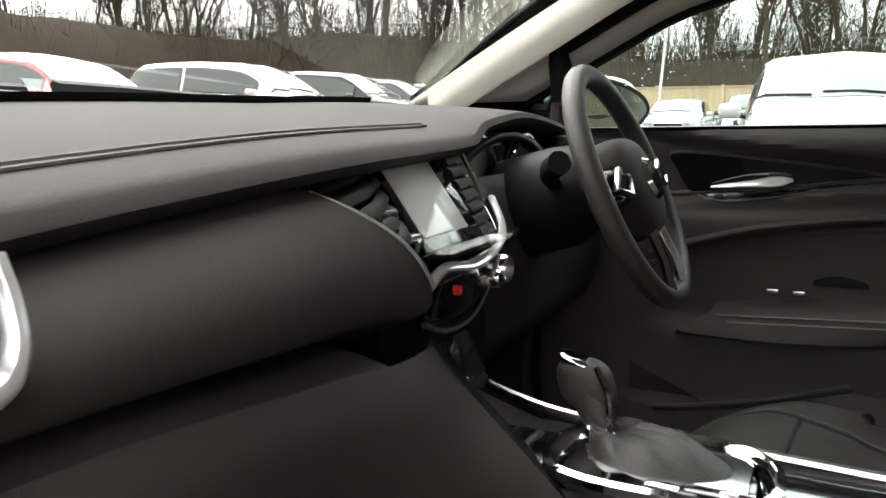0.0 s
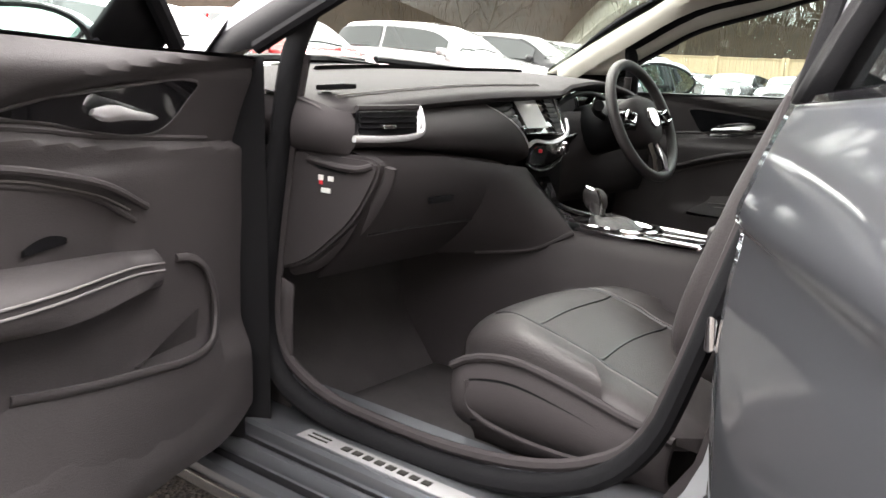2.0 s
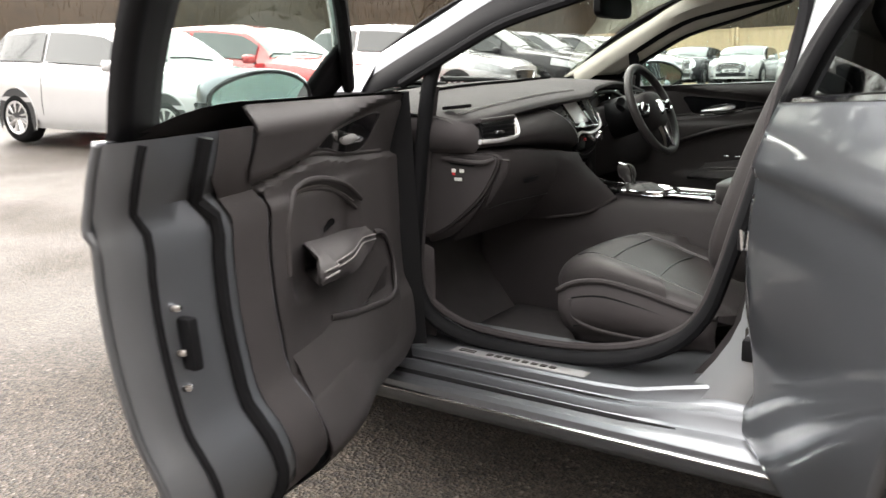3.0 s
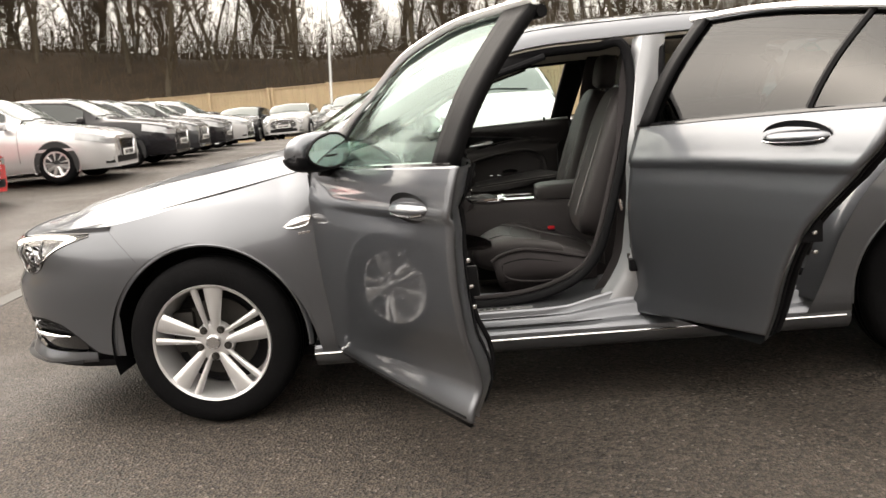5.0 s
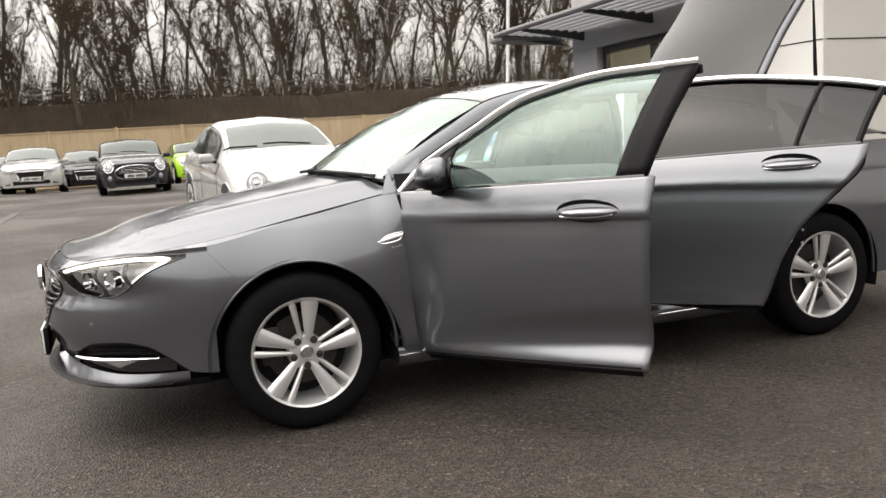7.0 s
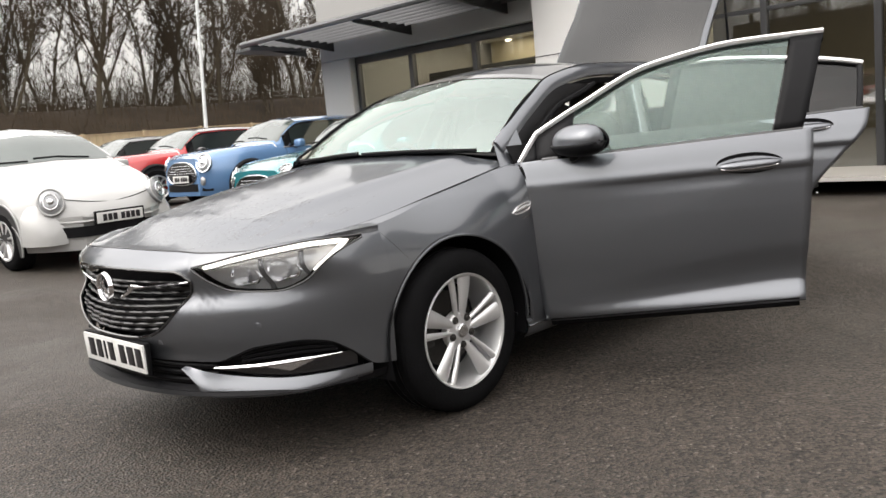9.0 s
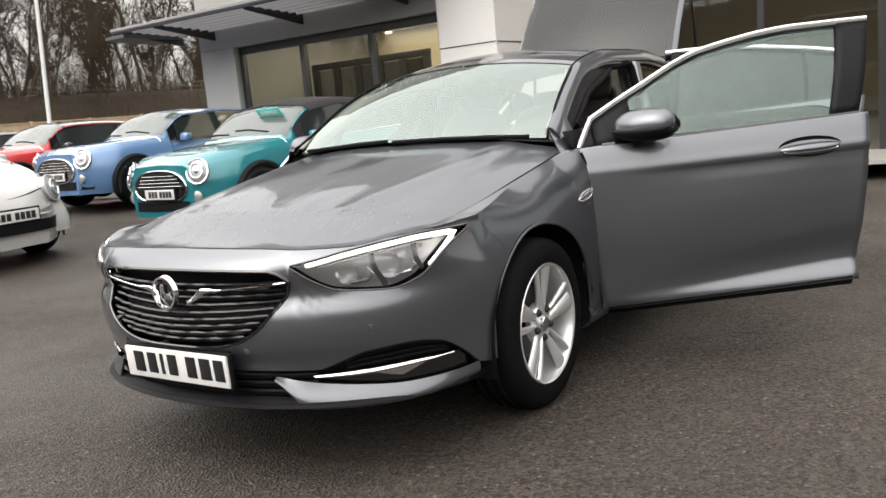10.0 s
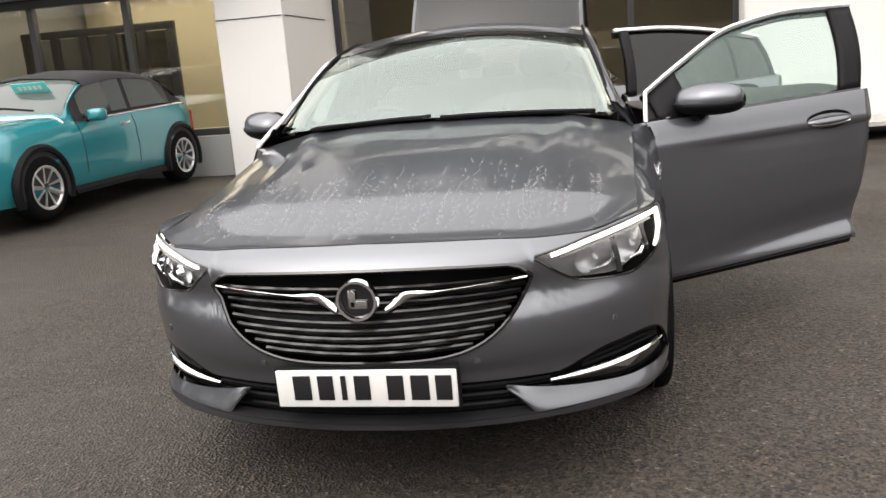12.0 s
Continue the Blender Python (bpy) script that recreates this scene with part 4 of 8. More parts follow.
for s in (-1, 1):
    # cant rail from the screen's foot over the doors to the tail
    def rail_point(x, dy, dz):
        return Vector((x, s * (ROOF_HALF(x) + dy), ROOF_EDGE(x) + dz))
    xs = steps(0.46, 2.62, 40)
    outer = surface(lambda x, v: rail_point(x, (0.0, 0.022, 0.045, 0.052)[v], (0.006, 0.0, -0.026, -0.055)[v]), xs, range(4))
    part("cant_rail", outer, PAINT, car, thick=0.006)
    part("roof_seam", rod([rail_point(x, 0.004, 0.006) for x in xs[8:]], 0.006, 6), RUBBER, car)
    inner = surface(lambda x, v: rail_point(x, (0.04, 0.0, -0.05, -0.075)[v] * (1 if v < 2 else smooth(x, 0.85, 1.2)) - (0 if v < 2 else 0.012), (-0.062, -0.085, -0.060, -0.02)[v] ), xs[1:], range(4))
    part("cant_trim", inner, BEIGE, car, "pale grey roof rail trim", thick=0.008)
    edge_a = flow([(0.455, 0.722, 1.060), (0.62, 0.694, 1.150), (0.78, 0.664, 1.232), (0.95, 0.632, 1.308), (1.10, 0.610, 1.362)])
    edge_b = flow([(0.70, 0.735, 1.068), (0.86, 0.708, 1.150), (1.00, 0.684, 1.216), (1.20, 0.664, 1.268), (1.38, 0.642, 1.318)])
    part("pillar_trim", surface(lambda i, v: (lambda p: Vector((p.x, s * (p.y - 0.016 * math.sin(math.pi * v)), p.z)))(edge_a[i].lerp(edge_b[i], v)), range(len(edge_a)), steps(0, 1, 6)), BEIGE, car, "pale grey pillar trim", thick=0.008)
    top_line = [rail_point(p.x, 0.050, -0.050) for p in edge_a]
    # painted jamb, coloured black for the shade and dark reflection on it
    part("pillar_jamb", surface(lambda i, v: (lambda q: q + Vector((0, s * 0.010 * math.sin(math.pi * v), 0)))(top_line[i].lerp(Vector((edge_b[i].x, s * (edge_b[i].y + 0.014), edge_b[i].z)), v)), range(len(edge_a)), steps(0, 1, 6)), BLACK, car, thick=0.004)
    part("pillar_seal", rod([Vector((p.x, s * (p.y + 0.016), p.z)) for p in edge_b], 0.014, 8), RUBBER, car)
    foot = surface(lambda u, v: Vector((0.40 + 0.17 * u, s * (0.808 + 0.012 * u), bonnet_z(0.40, 0.775) - 0.004 + 0.03 * u)).lerp(rail_point(0.46 + 0.15 * u, 0.046 - 0.046 * (1 - u) ** 2, -0.028 + 0.034 * (1 - u) ** 2), v), steps(0, 1, 8), steps(0, 1, 5))
    part("pillar_foot", foot, PAINT, car, thick=0.004)
    # the screen pillar's black edge
    part("screen_seal", rod([screen_point(u, 0.0 if s < 0 else 1.0, 0.004) for u in steps(0, 1, 12)], 0.007, 6), RUBBER, car)
    # sill
    prof = ((0.84, 0.20), (0.872, 0.212), (0.893, 0.235), (0.899, 0.262), (0.897, 0.282), (0.889, 0.292), (0.870, 0.295), (0.850, 0.296), (0.843, 0.300), (0.839, 0.316), (0.834, 0.321), (0.816, 0.321), (0.808, 0.320), (0.803, 0.324), (0.799, 0.342), (0.793, 0.348), (0.784, 0.349), (0.745, 0.347), (0.728, 0.350), (0.705, 0.352), (0.66, 0.372), (0.63, 0.385), (0.62, 0.28))
    sill = surface(lambda x, k: Vector((x, s * prof[k][0], prof[k][1] + (0.0 if k < 6 else 0.055 * smooth(x, 1.30, 1.62) ** 1.5 * min(1, (k - 5) / 9)))), [0.40, 0.47, 0.56, 0.75, 0.9, 1.1, 1.3, 1.4, 1.5, 1.6, 1.7, 1.85, 2.0, 2.3, 2.44], range(len(prof)))
    part("sill", sill, JAMB, car, thick=0.003, sharp=32)
    part("sill_strip", rod([(x, s * 0.862, 0.297) for x in (0.42, 0.9, 1.5, 2.40)], 0.010, 6, flat=0.4), RUBBER, car)
    part("sill_strip", rod([(x, s * 0.817, 0.321) for x in (0.60, 0.9, 1.5, 1.60)], 0.006, 6), RUBBER, car)
    part("sill_trim", rod([(x, s * 0.902, 0.262) for x in (0.40, 0.9, 1.5, 2.42)], 0.0045, 6), SATIN, car)
    # rear quarter and tail
    arch_x = lambda z: math.sqrt(max(0, 0.392 ** 2 - (z - 0.335) ** 2))
    zt = 0.335 + 0.392
    q = join(surface(lambda u, v: side(s, r1(zt + (1.04 - zt) * v) + (3.70 - r1(zt + (1.04 - zt) * v)) * u, zt + (1.04 - zt) * v), steps(0, 1, 40), steps(0, 1, 12)),
             surface(lambda u, v: side(s, min(r1(0.28 + (zt - 0.28) * v), WB - arch_x(0.28 + (zt - 0.28) * v)) + max(0, WB - arch_x(0.28 + (zt - 0.28) * v) - r1(0.28 + (zt - 0.28) * v)) * u, 0.28 + (zt - 0.28) * v), steps(0, 1, 6), steps(0, 1, 20)),
             surface(lambda u, v: side(s, WB + arch_x(0.30 + (zt - 0.30) * v) + (3.70 - WB - arch_x(0.30 + (zt - 0.30) * v)) * u, 0.30 + (zt - 0.30) * v), steps(0, 1, 14), steps(0, 1, 20)))
    bmesh.ops.remove_doubles(q, verts=q.verts, dist=0.002)
    part("rear_jamb", surface(lambda u, v: (lambda z: Vector((r1(z) + 0.004 - 0.05 * u, s * (half_width(r1(z), z) - 0.005 - 0.085 * u ** 0.7), z)))(0.33 + 0.72 * v), steps(0, 1, 5), steps(0, 1, 18)), PAINT, car, thick=0.004)
    part("rear_wing", q, PAINT, car, thick=0.004)
    part("arch_lip", rod([side(s, WB + 0.394 * math.cos(radians(t)), 0.335 + 0.394 * math.sin(radians(t)), -0.006) for t in steps(-4, 184, 40)], 0.012, 8, flat=0.6), PAINT, car)
    cq = surface(lambda u, v: (lambda x: side(s, x, belt(x)).lerp(rail_point(x, 0.045, -0.03), v))(2.78 + 0.77 * u), steps(0, 1, 12), steps(0, 1, 6))
    part("rear_pillar", cq, PAINT, car, thick=0.006)
    # door pillar between the doors, with its outer steel, latch and wiring plug
    def pillar(u, v):
        z = 0.345 + (1.362 - 0.345) * v
        lean_x = 1.615 + 0.13 * v - 0.03 * smooth(v, 0.35, 0.7) * (1 - 0.5 * smooth(v, 0.85, 1.0))
        wide = (0.155 - 0.035 * smooth(v, 0.35, 0.7) + 0.03 * max(0, (0.25 - v) / 0.25) ** 1.5)
        base = curve((0.345, 0.775), (0.6, 0.755), (0.95, 0.735), (1.05, 0.710), (1.385, 0.622))(z)
        prof_y = (0.0, 0.028, 0.03, 0.012)[u]
        return Vector((lean_x - 0.02 * (1 - v) + (wide * (0.0, 0.25, 0.75, 1.0)[u]) - 0.10 * max(0, (0.2 - v) / 0.2) ** 1.5, s * (base + prof_y), z))
    part("door_pillar", surface(pillar, range(4), steps(0, 1, 20)), SKYLITPILLAR, car, thick=0.006)
    part("pillar_inner_trim", surface(lambda u, v: pillar(0 if u == 0 else 3, v) + Vector((-0.02 if u == 0 else 0.02, -s * 0.06, 0)), range(2), steps(0, 1, 12)), TRIM, car, thick=0.01)
    if s < 0:
        part("latch_striker", rod([(1.630, s * 0.745, 0.745), (1.622, s * 0.790, 0.75), (1.622, s * 0.792, 0.715), (1.630, s * 0.745, 0.71)], 0.007, 8), CHROME, car)
        plug = part("wiring_plug", block(0.055, 0.05, 0.05, (1.668, s * 0.795, 0.497), 0.008), BLACK, car)
        part("plug_collar", block(0.06, 0.02, 0.075, (1.668, s * 0.775, 0.502), 0.006), DARKMETAL, plug)
        for k in range(3):
            part("hinge_bolt", block(0.016, 0.016, 0.016, (1.656 + 0.02 * k, s * 0.79, 0.57), 0.005), SATIN, plug)
    # rubber seal round the front and rear door openings
    front_top = [rail_point(x, 0.024, -0.082) for x in steps(0.78, 1.60, 16)]
    rest = [(1.675, 0.655, 1.345), (1.700, 0.668, 1.270), (1.700, 0.690, 1.16), (1.678, 0.716, 1.03), (1.648, 0.728, 0.90), (1.612, 0.732, 0.77), (1.578, 0.730, 0.65), (1.535, 0.724, 0.535), (1.455, 0.717, 0.447), (1.33, 0.710, 0.390), (1.16, 0.708, 0.362), (0.98, 0.712, 0.362), (0.855, 0.722, 0.378), (0.762, 0.734, 0.425), (0.722, 0.740, 0.51), (0.720, 0.742, 0.62), (0.742, 0.742, 0.80), (0.765, 0.740, 0.96), (0.775, 0.728, 1.06)]
    ring = [Vector((x, s * y, z)) for x, y, z in rest]
    part("door_seal", rod(flow([tuple(p) for p in front_top[-1:]] + [tuple(p) for p in ring] + [tuple(front_top[0])], 3) + front_top[1:-1], 0.017, 10, closed=True, flat=1.25), RUBBER, car, "black rubber door seal")
    part("seal_lip", rod(flow([(x - (0.02 if x > 1.5 else 0), s * (y - 0.030), z + (0.022 if z < 0.5 else 0)) for x, y, z in rest[3:]], 3), 0.012, 8), TRIM, car)
    rtop = [rail_point(x, 0.018, -0.068) for x in steps(1.84, 2.62, 12)]
    rback = [Vector((x, s * (half_width(x, z) - 0.07 if z < 1.05 else 0.66), z)) for x, z in ((2.72, 1.22), (2.74, 1.10), (2.66, 0.95), (2.55, 0.80), (2.44, 0.66), (2.38, 0.52), (2.33, 0.42))]
    rlow = [Vector((x, s * 0.675, 0.405)) for x in steps(2.22, 1.86, 5)]
    rfront = [Vector((1.77 + 0.06 * ((z - 0.4) / 0.95), s * curve((0.4, 0.770), (0.95, 0.740), (1.05, 0.715), (1.36, 0.645))(z), z)) for z in steps(0.46, 1.30, 10)]
    part("door_seal", rod(rtop + rback + rlow + rfront, 0.016, 8, closed=True), RUBBER, car)
    # hinge pillar face at the front of the door opening
    # body paint in shade, coloured black instead of grey
    part("hinge_pillar", surface(lambda u, v: Vector((0.50 + 0.27 * u - 0.035 * v, s * (0.885 - 0.015 * math.sin(math.pi * u) - 0.12 * u * u - (0.09 * (1 - u) * max(0, v - 0.75) / 0.25)), 0.30 + 0.75 * v)), steps(0, 1, 8), steps(0, 1, 10)), BLACK, car, thick=0.005)
    for hz in (0.52, 0.80):
        part("door_hinge", block(0.09, 0.035, 0.05, (0.60, s * 0.872, hz), 0.008), DARKMETAL, car)
    # far-side sheet under the bonnet line closes the engine bay
    part("inner_wing", surface(lambda u, v: Vector((-0.40 + 0.95 * u, s * 0.60, 0.20 + 0.62 * v)), steps(0, 1, 4), steps(0, 1, 3)), BLACK, car)


# tail of the car
def tail(a, z, out=0.0):
    c, s = math.cos(radians(a)), math.sin(radians(a))
    lean_t = curve((0.25, 0.10), (0.4, 0.0), (0.65, 0.0), (0.75, 0.05), (1.0, 0.09))(z)
    hw = half_width(3.55, min(z, 1.0))
    return Vector((3.55 + (0.38 - lean_t + out) * max(0, c) ** 0.8, (hw + out) * s, z))


part("rear_bumper", surface(lambda a, z: tail(a, z), steps(-90, 90, 40), steps(0.25, 0.76, 10)), PAINT, car, thick=0.005)
for s in (-1, 1):
    part("tail_lamp", surface(lambda a, z: tail(s * a, z, 0.004), steps(40, 88, 14), steps(0.78, 0.92, 4)), material("red_lamp", (0.35, 0.01, 0.015), 0.1, 0, 0.6), car, thick=0.02)
part("boot_floor", block(1.25, 1.35, 0.03, (3.15, 0, 0.55), 0.01), CARPET, car)
# unseen sheet added under the nose to deepen the shade on the ground
part("shade_sheet", surface(lambda a, k: nose(a, 0.272, -0.02).lerp(Vector((-0.30, 0.62 * math.sin(radians(a)), 0.24)), k), steps(-85, 85, 24), steps(0, 1, 4)), BLACK, car)
part("underbody", block(3.3, 1.36, 0.05, (1.6, 0, 0.215), 0.02), BLACK, car)
part("engine_cover", block(0.9, 1.15, 0.5, (-0.2, 0, 0.48), 0.05), BLACK, car)
part("bulkhead", block(0.06, 1.5, 0.72, (0.48, 0, 0.60), 0.02), BLACK, car)


def gate_point(u, v, out=0.0):
    """The tailgate as it would lie when shut: fastback glass and lid."""
    x = 2.64 + 1.0 * u
    y = (0.60 - 0.02 * u + 0.10 * max(0, u - 0.6)) * (2 * v - 1)
    z = curve((0, 1.385), (0.3, 1.305), (0.65, 1.175), (0.92, 1.085), (1.0, 1.06))(u) + (0.035 + out) * (1 - (2 * v - 1) ** 2) + out
    return Vector((x, y, z))


gate_hinge = Vector((2.66, 0, 1.40))


def hung(bm, hinge):
    bm.transform(Matrix.Translation(-hinge))
    return bm


gate = part("tailgate", hung(join(surface(lambda u, v: gate_point(u, v, -0.006), steps(0, 1, 20), steps(0, 1, 16)),
            surface(lambda u, v: Vector((3.64 + 0.20 * u, 0.68 * (2 * v - 1), 1.06 - 0.30 * u)), steps(0, 1, 5), steps(0, 1, 10))), gate_hinge), PAINT, car, "raised grey tailgate", thick=0.03)
part("rear_window", hung(surface(lambda u, v: gate_point(0.03 + 0.76 * u, 0.02 + 0.96 * v, 0.024), steps(0, 1, 12), steps(0, 1, 12)), gate_hinge), TAILGLASS, gate, "tinted rear window reflecting the sky")
part("gate_lining", hung(surface(lambda u, v: gate_point(0.04 + 0.9 * u, 0.05 + 0.9 * v, -0.05), steps(0, 1, 8), steps(0, 1, 8)), gate_hinge), BLACK, gate)
gate.location = gate_hinge
gate.rotation_euler = (0, radians(-72), 0)
for s in (-1, 1):
    tip = Matrix.Rotation(radians(-72), 4, "Y") @ (Vector((3.2, s * 0.60, 1.15)) - gate_hinge) + gate_hinge
    part("gas_strut", rod([(3.05, s * 0.64, 1.05), (Vector((3.05, s * 0.64, 1.05)) + tip) / 2, tip], [0.011, 0.011, 0.006], 8), BLACK, car)


# ---- side doors ----
swoosh_z = curve((0.45, 1.022), (0.70, 1.010), (0.893, 0.990), (1.102, 0.966), (1.19, 0.934), (1.35, 0.912))
ledge_z = curve((0.5, 0.874), (0.56, 0.879), (0.86, 0.902), (1.15, 0.929), (1.236, 0.925), (1.35, 0.908))
arch_far = curve((0.90, 0.770), (0.95, 0.796), (1.04, 0.826), (1.15, 0.853), (1.30, 0.873), (1.38, 0.870), (1.455, 0.827))
arch_z = curve((0.74, 0.765), (0.79, 0.797), (0.909, 0.845), (1.078, 0.882), (1.181, 0.893), (1.246, 0.884), (1.29, 0.845))


def build_door(sign, x0, x1, lean0, lean1, hinge, turn, front):
    """A door with its skin, frame, glass, handle and lining, hung at hinge."""
    H = Vector(hinge)

    def edge0(z):
        return lean0(z)

    def edge1(z):
        return lean1(z)

    def skin(u, v, out=0.0):
        z0, z1 = (0.262 + 0.062 * u if front else 0.315 + 0.05 * u), belt(x0 + (x1 - x0) * u) + 0.004
        z = z0 + (z1 - z0) * v
        if not front:
            cx = edge0(z) + (edge1(z) - edge0(z)) * u
        x = edge0(z) + (edge1(z) - edge0(z)) * u
        return side(sign, x, z, out)
    door = part("front_door" if front else "rear_door", hung(surface(skin, steps(0, 1, 36), steps(0, 1, 96)), H), PAINT, car,
                "open grey front door with chrome-edged window" if front and sign < 0 else "", thick=0.012)
    kids = lambda n, bm, m, lab="", **k: part(n, hung(bm, H), m, door, lab, **k)
    # lower rubbing strip
    if front:
        kids("door_foot", surface(lambda u, v: side(sign, edge0(0.26) + 0.02 + (edge1(0.26) - edge0(0.26) - 0.04) * u, 0.240 + 0.062 * u + 0.036 * v, 0.004 - 0.012 * (1 - v)), steps(0, 1, 12), steps(0, 1, 3)), RUBBER, thick=0.010)
    # window: outline from the belt to the roof rail
    wx0, wx1 = (0.545, 1.745) if front else (1.74, 2.74)

    def rail_at(x):
        return Vector((x, sign * (ROOF_HALF(x) + 0.052), ROOF_EDGE(x) - 0.040))

    def top_at(u):
        x = wx0 + (wx1 - wx0) * u
        p = rail_at(x)
        if not front and u > 0.82:
            p.z -= 0.0
        return p

    def low_at(u):
        a, b = (0.555, 1.625) if front else (1.66, 2.70)
        x = a + (b - a) * u
        p = side(sign, x, belt(x))
        p.y -= sign * 0.012
        return p

    def pane(u, v, out=0.0):
        a, b = low_at(u), top_at(u)
        p = a.lerp(b, v)
        p.y += sign * (0.030 * math.sin(math.pi * min(1, v)) * min(1, (b.z - a.z) / 0.3) + out)
        return p
    g0, g1 = (0.02, 0.89) if front else (0.075, 0.985)
    if front:
        kids("window_glass", surface(lambda u, v: pane(g0 + (g1 - g0) * u, v), steps(0, 1, 16), steps(0, 1, 8)), GREENGLASS, "green-tinted window glass").visible_shadow = False
        if sign > 0:
            wet = []
            for _ in range(420):
                u, v = rd.uniform(0.04, 0.88), rd.uniform(0.10, 0.97)
                wet.append((pane(u, v) - H, Vector((0, sign, 0.3)).normalized(), rd.uniform(0.0010, 0.0032)))
            drops(wet, CLEARBEAD, "clear rain drops on the window", door)
    else:
        kids("window_glass", surface(lambda u, v: pane(g0 + 0.66 * u, v), steps(0, 1, 12), steps(0, 1, 8)), PRIVACY, "dark privacy glass").visible_shadow = False
        kids("window_glass", surface(lambda u, v: pane(0.755 + 0.22 * u, 0.98 * v), steps(0, 1, 8), steps(0, 1, 8)), PRIVACY).visible_shadow = False
        kids("window_divider", rod([pane(0.745, v, 0.002) for v in steps(0, 1, 6)], 0.011, 6), BLACK)
    # frame: chrome over the top, black inside it and at the upright
    strip_pts = [top_at(u) + Vector((0, sign * 0.010, 0.012)) for u in steps(0, 1, 26)]
    if front:
        corner_pt = side(sign, 0.478, belt(0.478) + 0.006, 0.004)
        strip_pts = [corner_pt, corner_pt.lerp(strip_pts[0], 0.5) + Vector((0, 0, 0.004))] + strip_pts
        kids("sail_panel", surface(lambda u, v: corner_pt.lerp(low_at(0.0).lerp(top_at(0.0), v), u), steps(0.02, 1, 4), steps(0, 1, 4)), BLACK, thick=0.008)
    kids("chrome_strip", rod(strip_pts, 0.0128, 8, flat=0.8), BRIGHT, "polished chrome strip")
    kids("window_frame", rod([top_at(u) + Vector((0, -sign * 0.012, -0.016)) for u in steps(0, 1, 26)], 0.017, 8), RUBBER)
    kids("waist_seal", rod([low_at(u) + Vector((0, sign * 0.006, 0.004)) for u in steps(0.02, 1, 16)], 0.011, 8), GLOSSB)
    if front:
        kids("window_upright", surface(lambda u, v: pane(0.895 + 0.105 * u, v, 0.002), steps(0, 1, 4), steps(0, 1, 10)), BLACK, "satin black upright", thick=0.028)
        kids("quarter_corner", surface(lambda u, v: pane(0.0 + 0.14 * u, v, 0.001), steps(0, 1, 3), steps(0, 1, 4)), BLACK, thick=0.012)
    else:
        kids("window_upright", surface(lambda u, v: pane(0.034 + 0.051 * u, v, 0.004), steps(0, 1, 4), steps(0, 1, 10)), BLACK, thick=0.035)
        kids("rear_upright", rod([pane(0.985, v, 0.0) for v in steps(0, 1, 6)], 0.016, 6), BLACK)
    # handle in its cup
    hx, hz = (1.416, 0.905) if front else (2.43, 0.995)
    cup = lathe([(0, -0.004), (0.06, -0.002), (0.084, 0.003), (0.092, 0.006)], 32)
    cup.transform(Matrix.Translation(side(sign, hx, hz)) @ Matrix.Diagonal((1.38, sign, 0.46, 1)))
    kids("handle_cup", cup, BLACK)
    def grip(u, k):
        t = 2 * u - 1
        h = 0.019 * (1 - t * t) ** 0.35 + 0.001
        a = math.pi * (k / 8)
        return side(sign, hx + 0.122 * t, hz - 0.004 + 0.010 * u - 0.006 + h * math.cos(a), 0.004 + 0.030 * math.sin(a) * (1 - t ** 4) ** 0.8)
    kids("handle", surface(grip, steps(0.002, 0.998, 20), range(9)), PAINT)
    kids("handle_strip", rod([grip(u, 6.2) + Vector((0, sign * 0.001, 0)) for u in steps(0.06, 0.94, 14)], 0.0035, 6), CHROME, "chrome strip")
    # lining: built for the nearer door's card; the other side's card stands a little further back and out
    inset = (0.185 if sign < 0 else 0.140) if front else 0.105
    lead = 0.05 if front else 0.035
    fx = (lambda x: x) if sign < 0 else (lambda x: 0.85 * x + 0.387)
    gx = (lambda x: x) if sign < 0 else (lambda x: (x - 0.387) / 0.85)
    drop = 0.0 if sign < 0 else 0.018

    def relief(x, z):
        """How far the moulded lining stands out towards the cabin."""
        if not front:
            return 0.03 * smooth(z, 0.86, 0.89) - 0.035 * smooth(z, 0.975, 1.05)
        q, w = gx(x), z + drop
        sw, le, ar = swoosh_z(q), ledge_z(q) + (0.0 if sign < 0 else 0.020), arch_z(q) if sign < 0 else arch_far(x) + drop
        k = 0.030 * smooth(w, sw - 0.004, sw + 0.022) - 0.040 * smooth(w, 1.0, 1.06)
        k += 0.024 * (1 - smooth(w, le - 0.010, le + 0.006))
        span = smooth(q, 0.80, 0.86) * (1 - smooth(q, 1.255, 1.285)) if sign < 0 else smooth(x, 0.92, 1.0) * (1 - smooth(x, 1.43, 1.46))
        inside = span * smooth(ar - w, 0.0, 0.014) * smooth(w, 0.66, 0.70)
        k -= 0.018 * inside
        k += 0.018 * (1 - smooth(w, 0.48, 0.56)) * (1 - smooth(0.40 - w, 0.0, 0.10))
        return k

    def lining_at(x, z, o=0.0):
        u = (x - x0) / (x1 - x0)
        thin = 0.0
        if front and sign < 0:
            thin = 0.085 * smooth(u, 0.50, 1.0) - 0.068 * (1 - smooth(u, 0.0, 0.38))
        return Vector((x, sign * (half_width(x, z) - inset + thin - relief(x, z) * (1 - 0.6 * smooth(u, 0.85, 1.0)) - o), z))

    card_end = (1.345 if sign < 0 else 1.53) if front else 2.25

    def card_x(u, z):
        a = edge0(min(z, 0.98)) + lead
        b = (card_end + 0.075 * smooth(z, 0.885, 0.94) - 0.03 * (1 - smooth(z, 0.34, 0.56))) if front else edge1(min(z, 0.98)) - 0.04
        return a + (b - a) * u

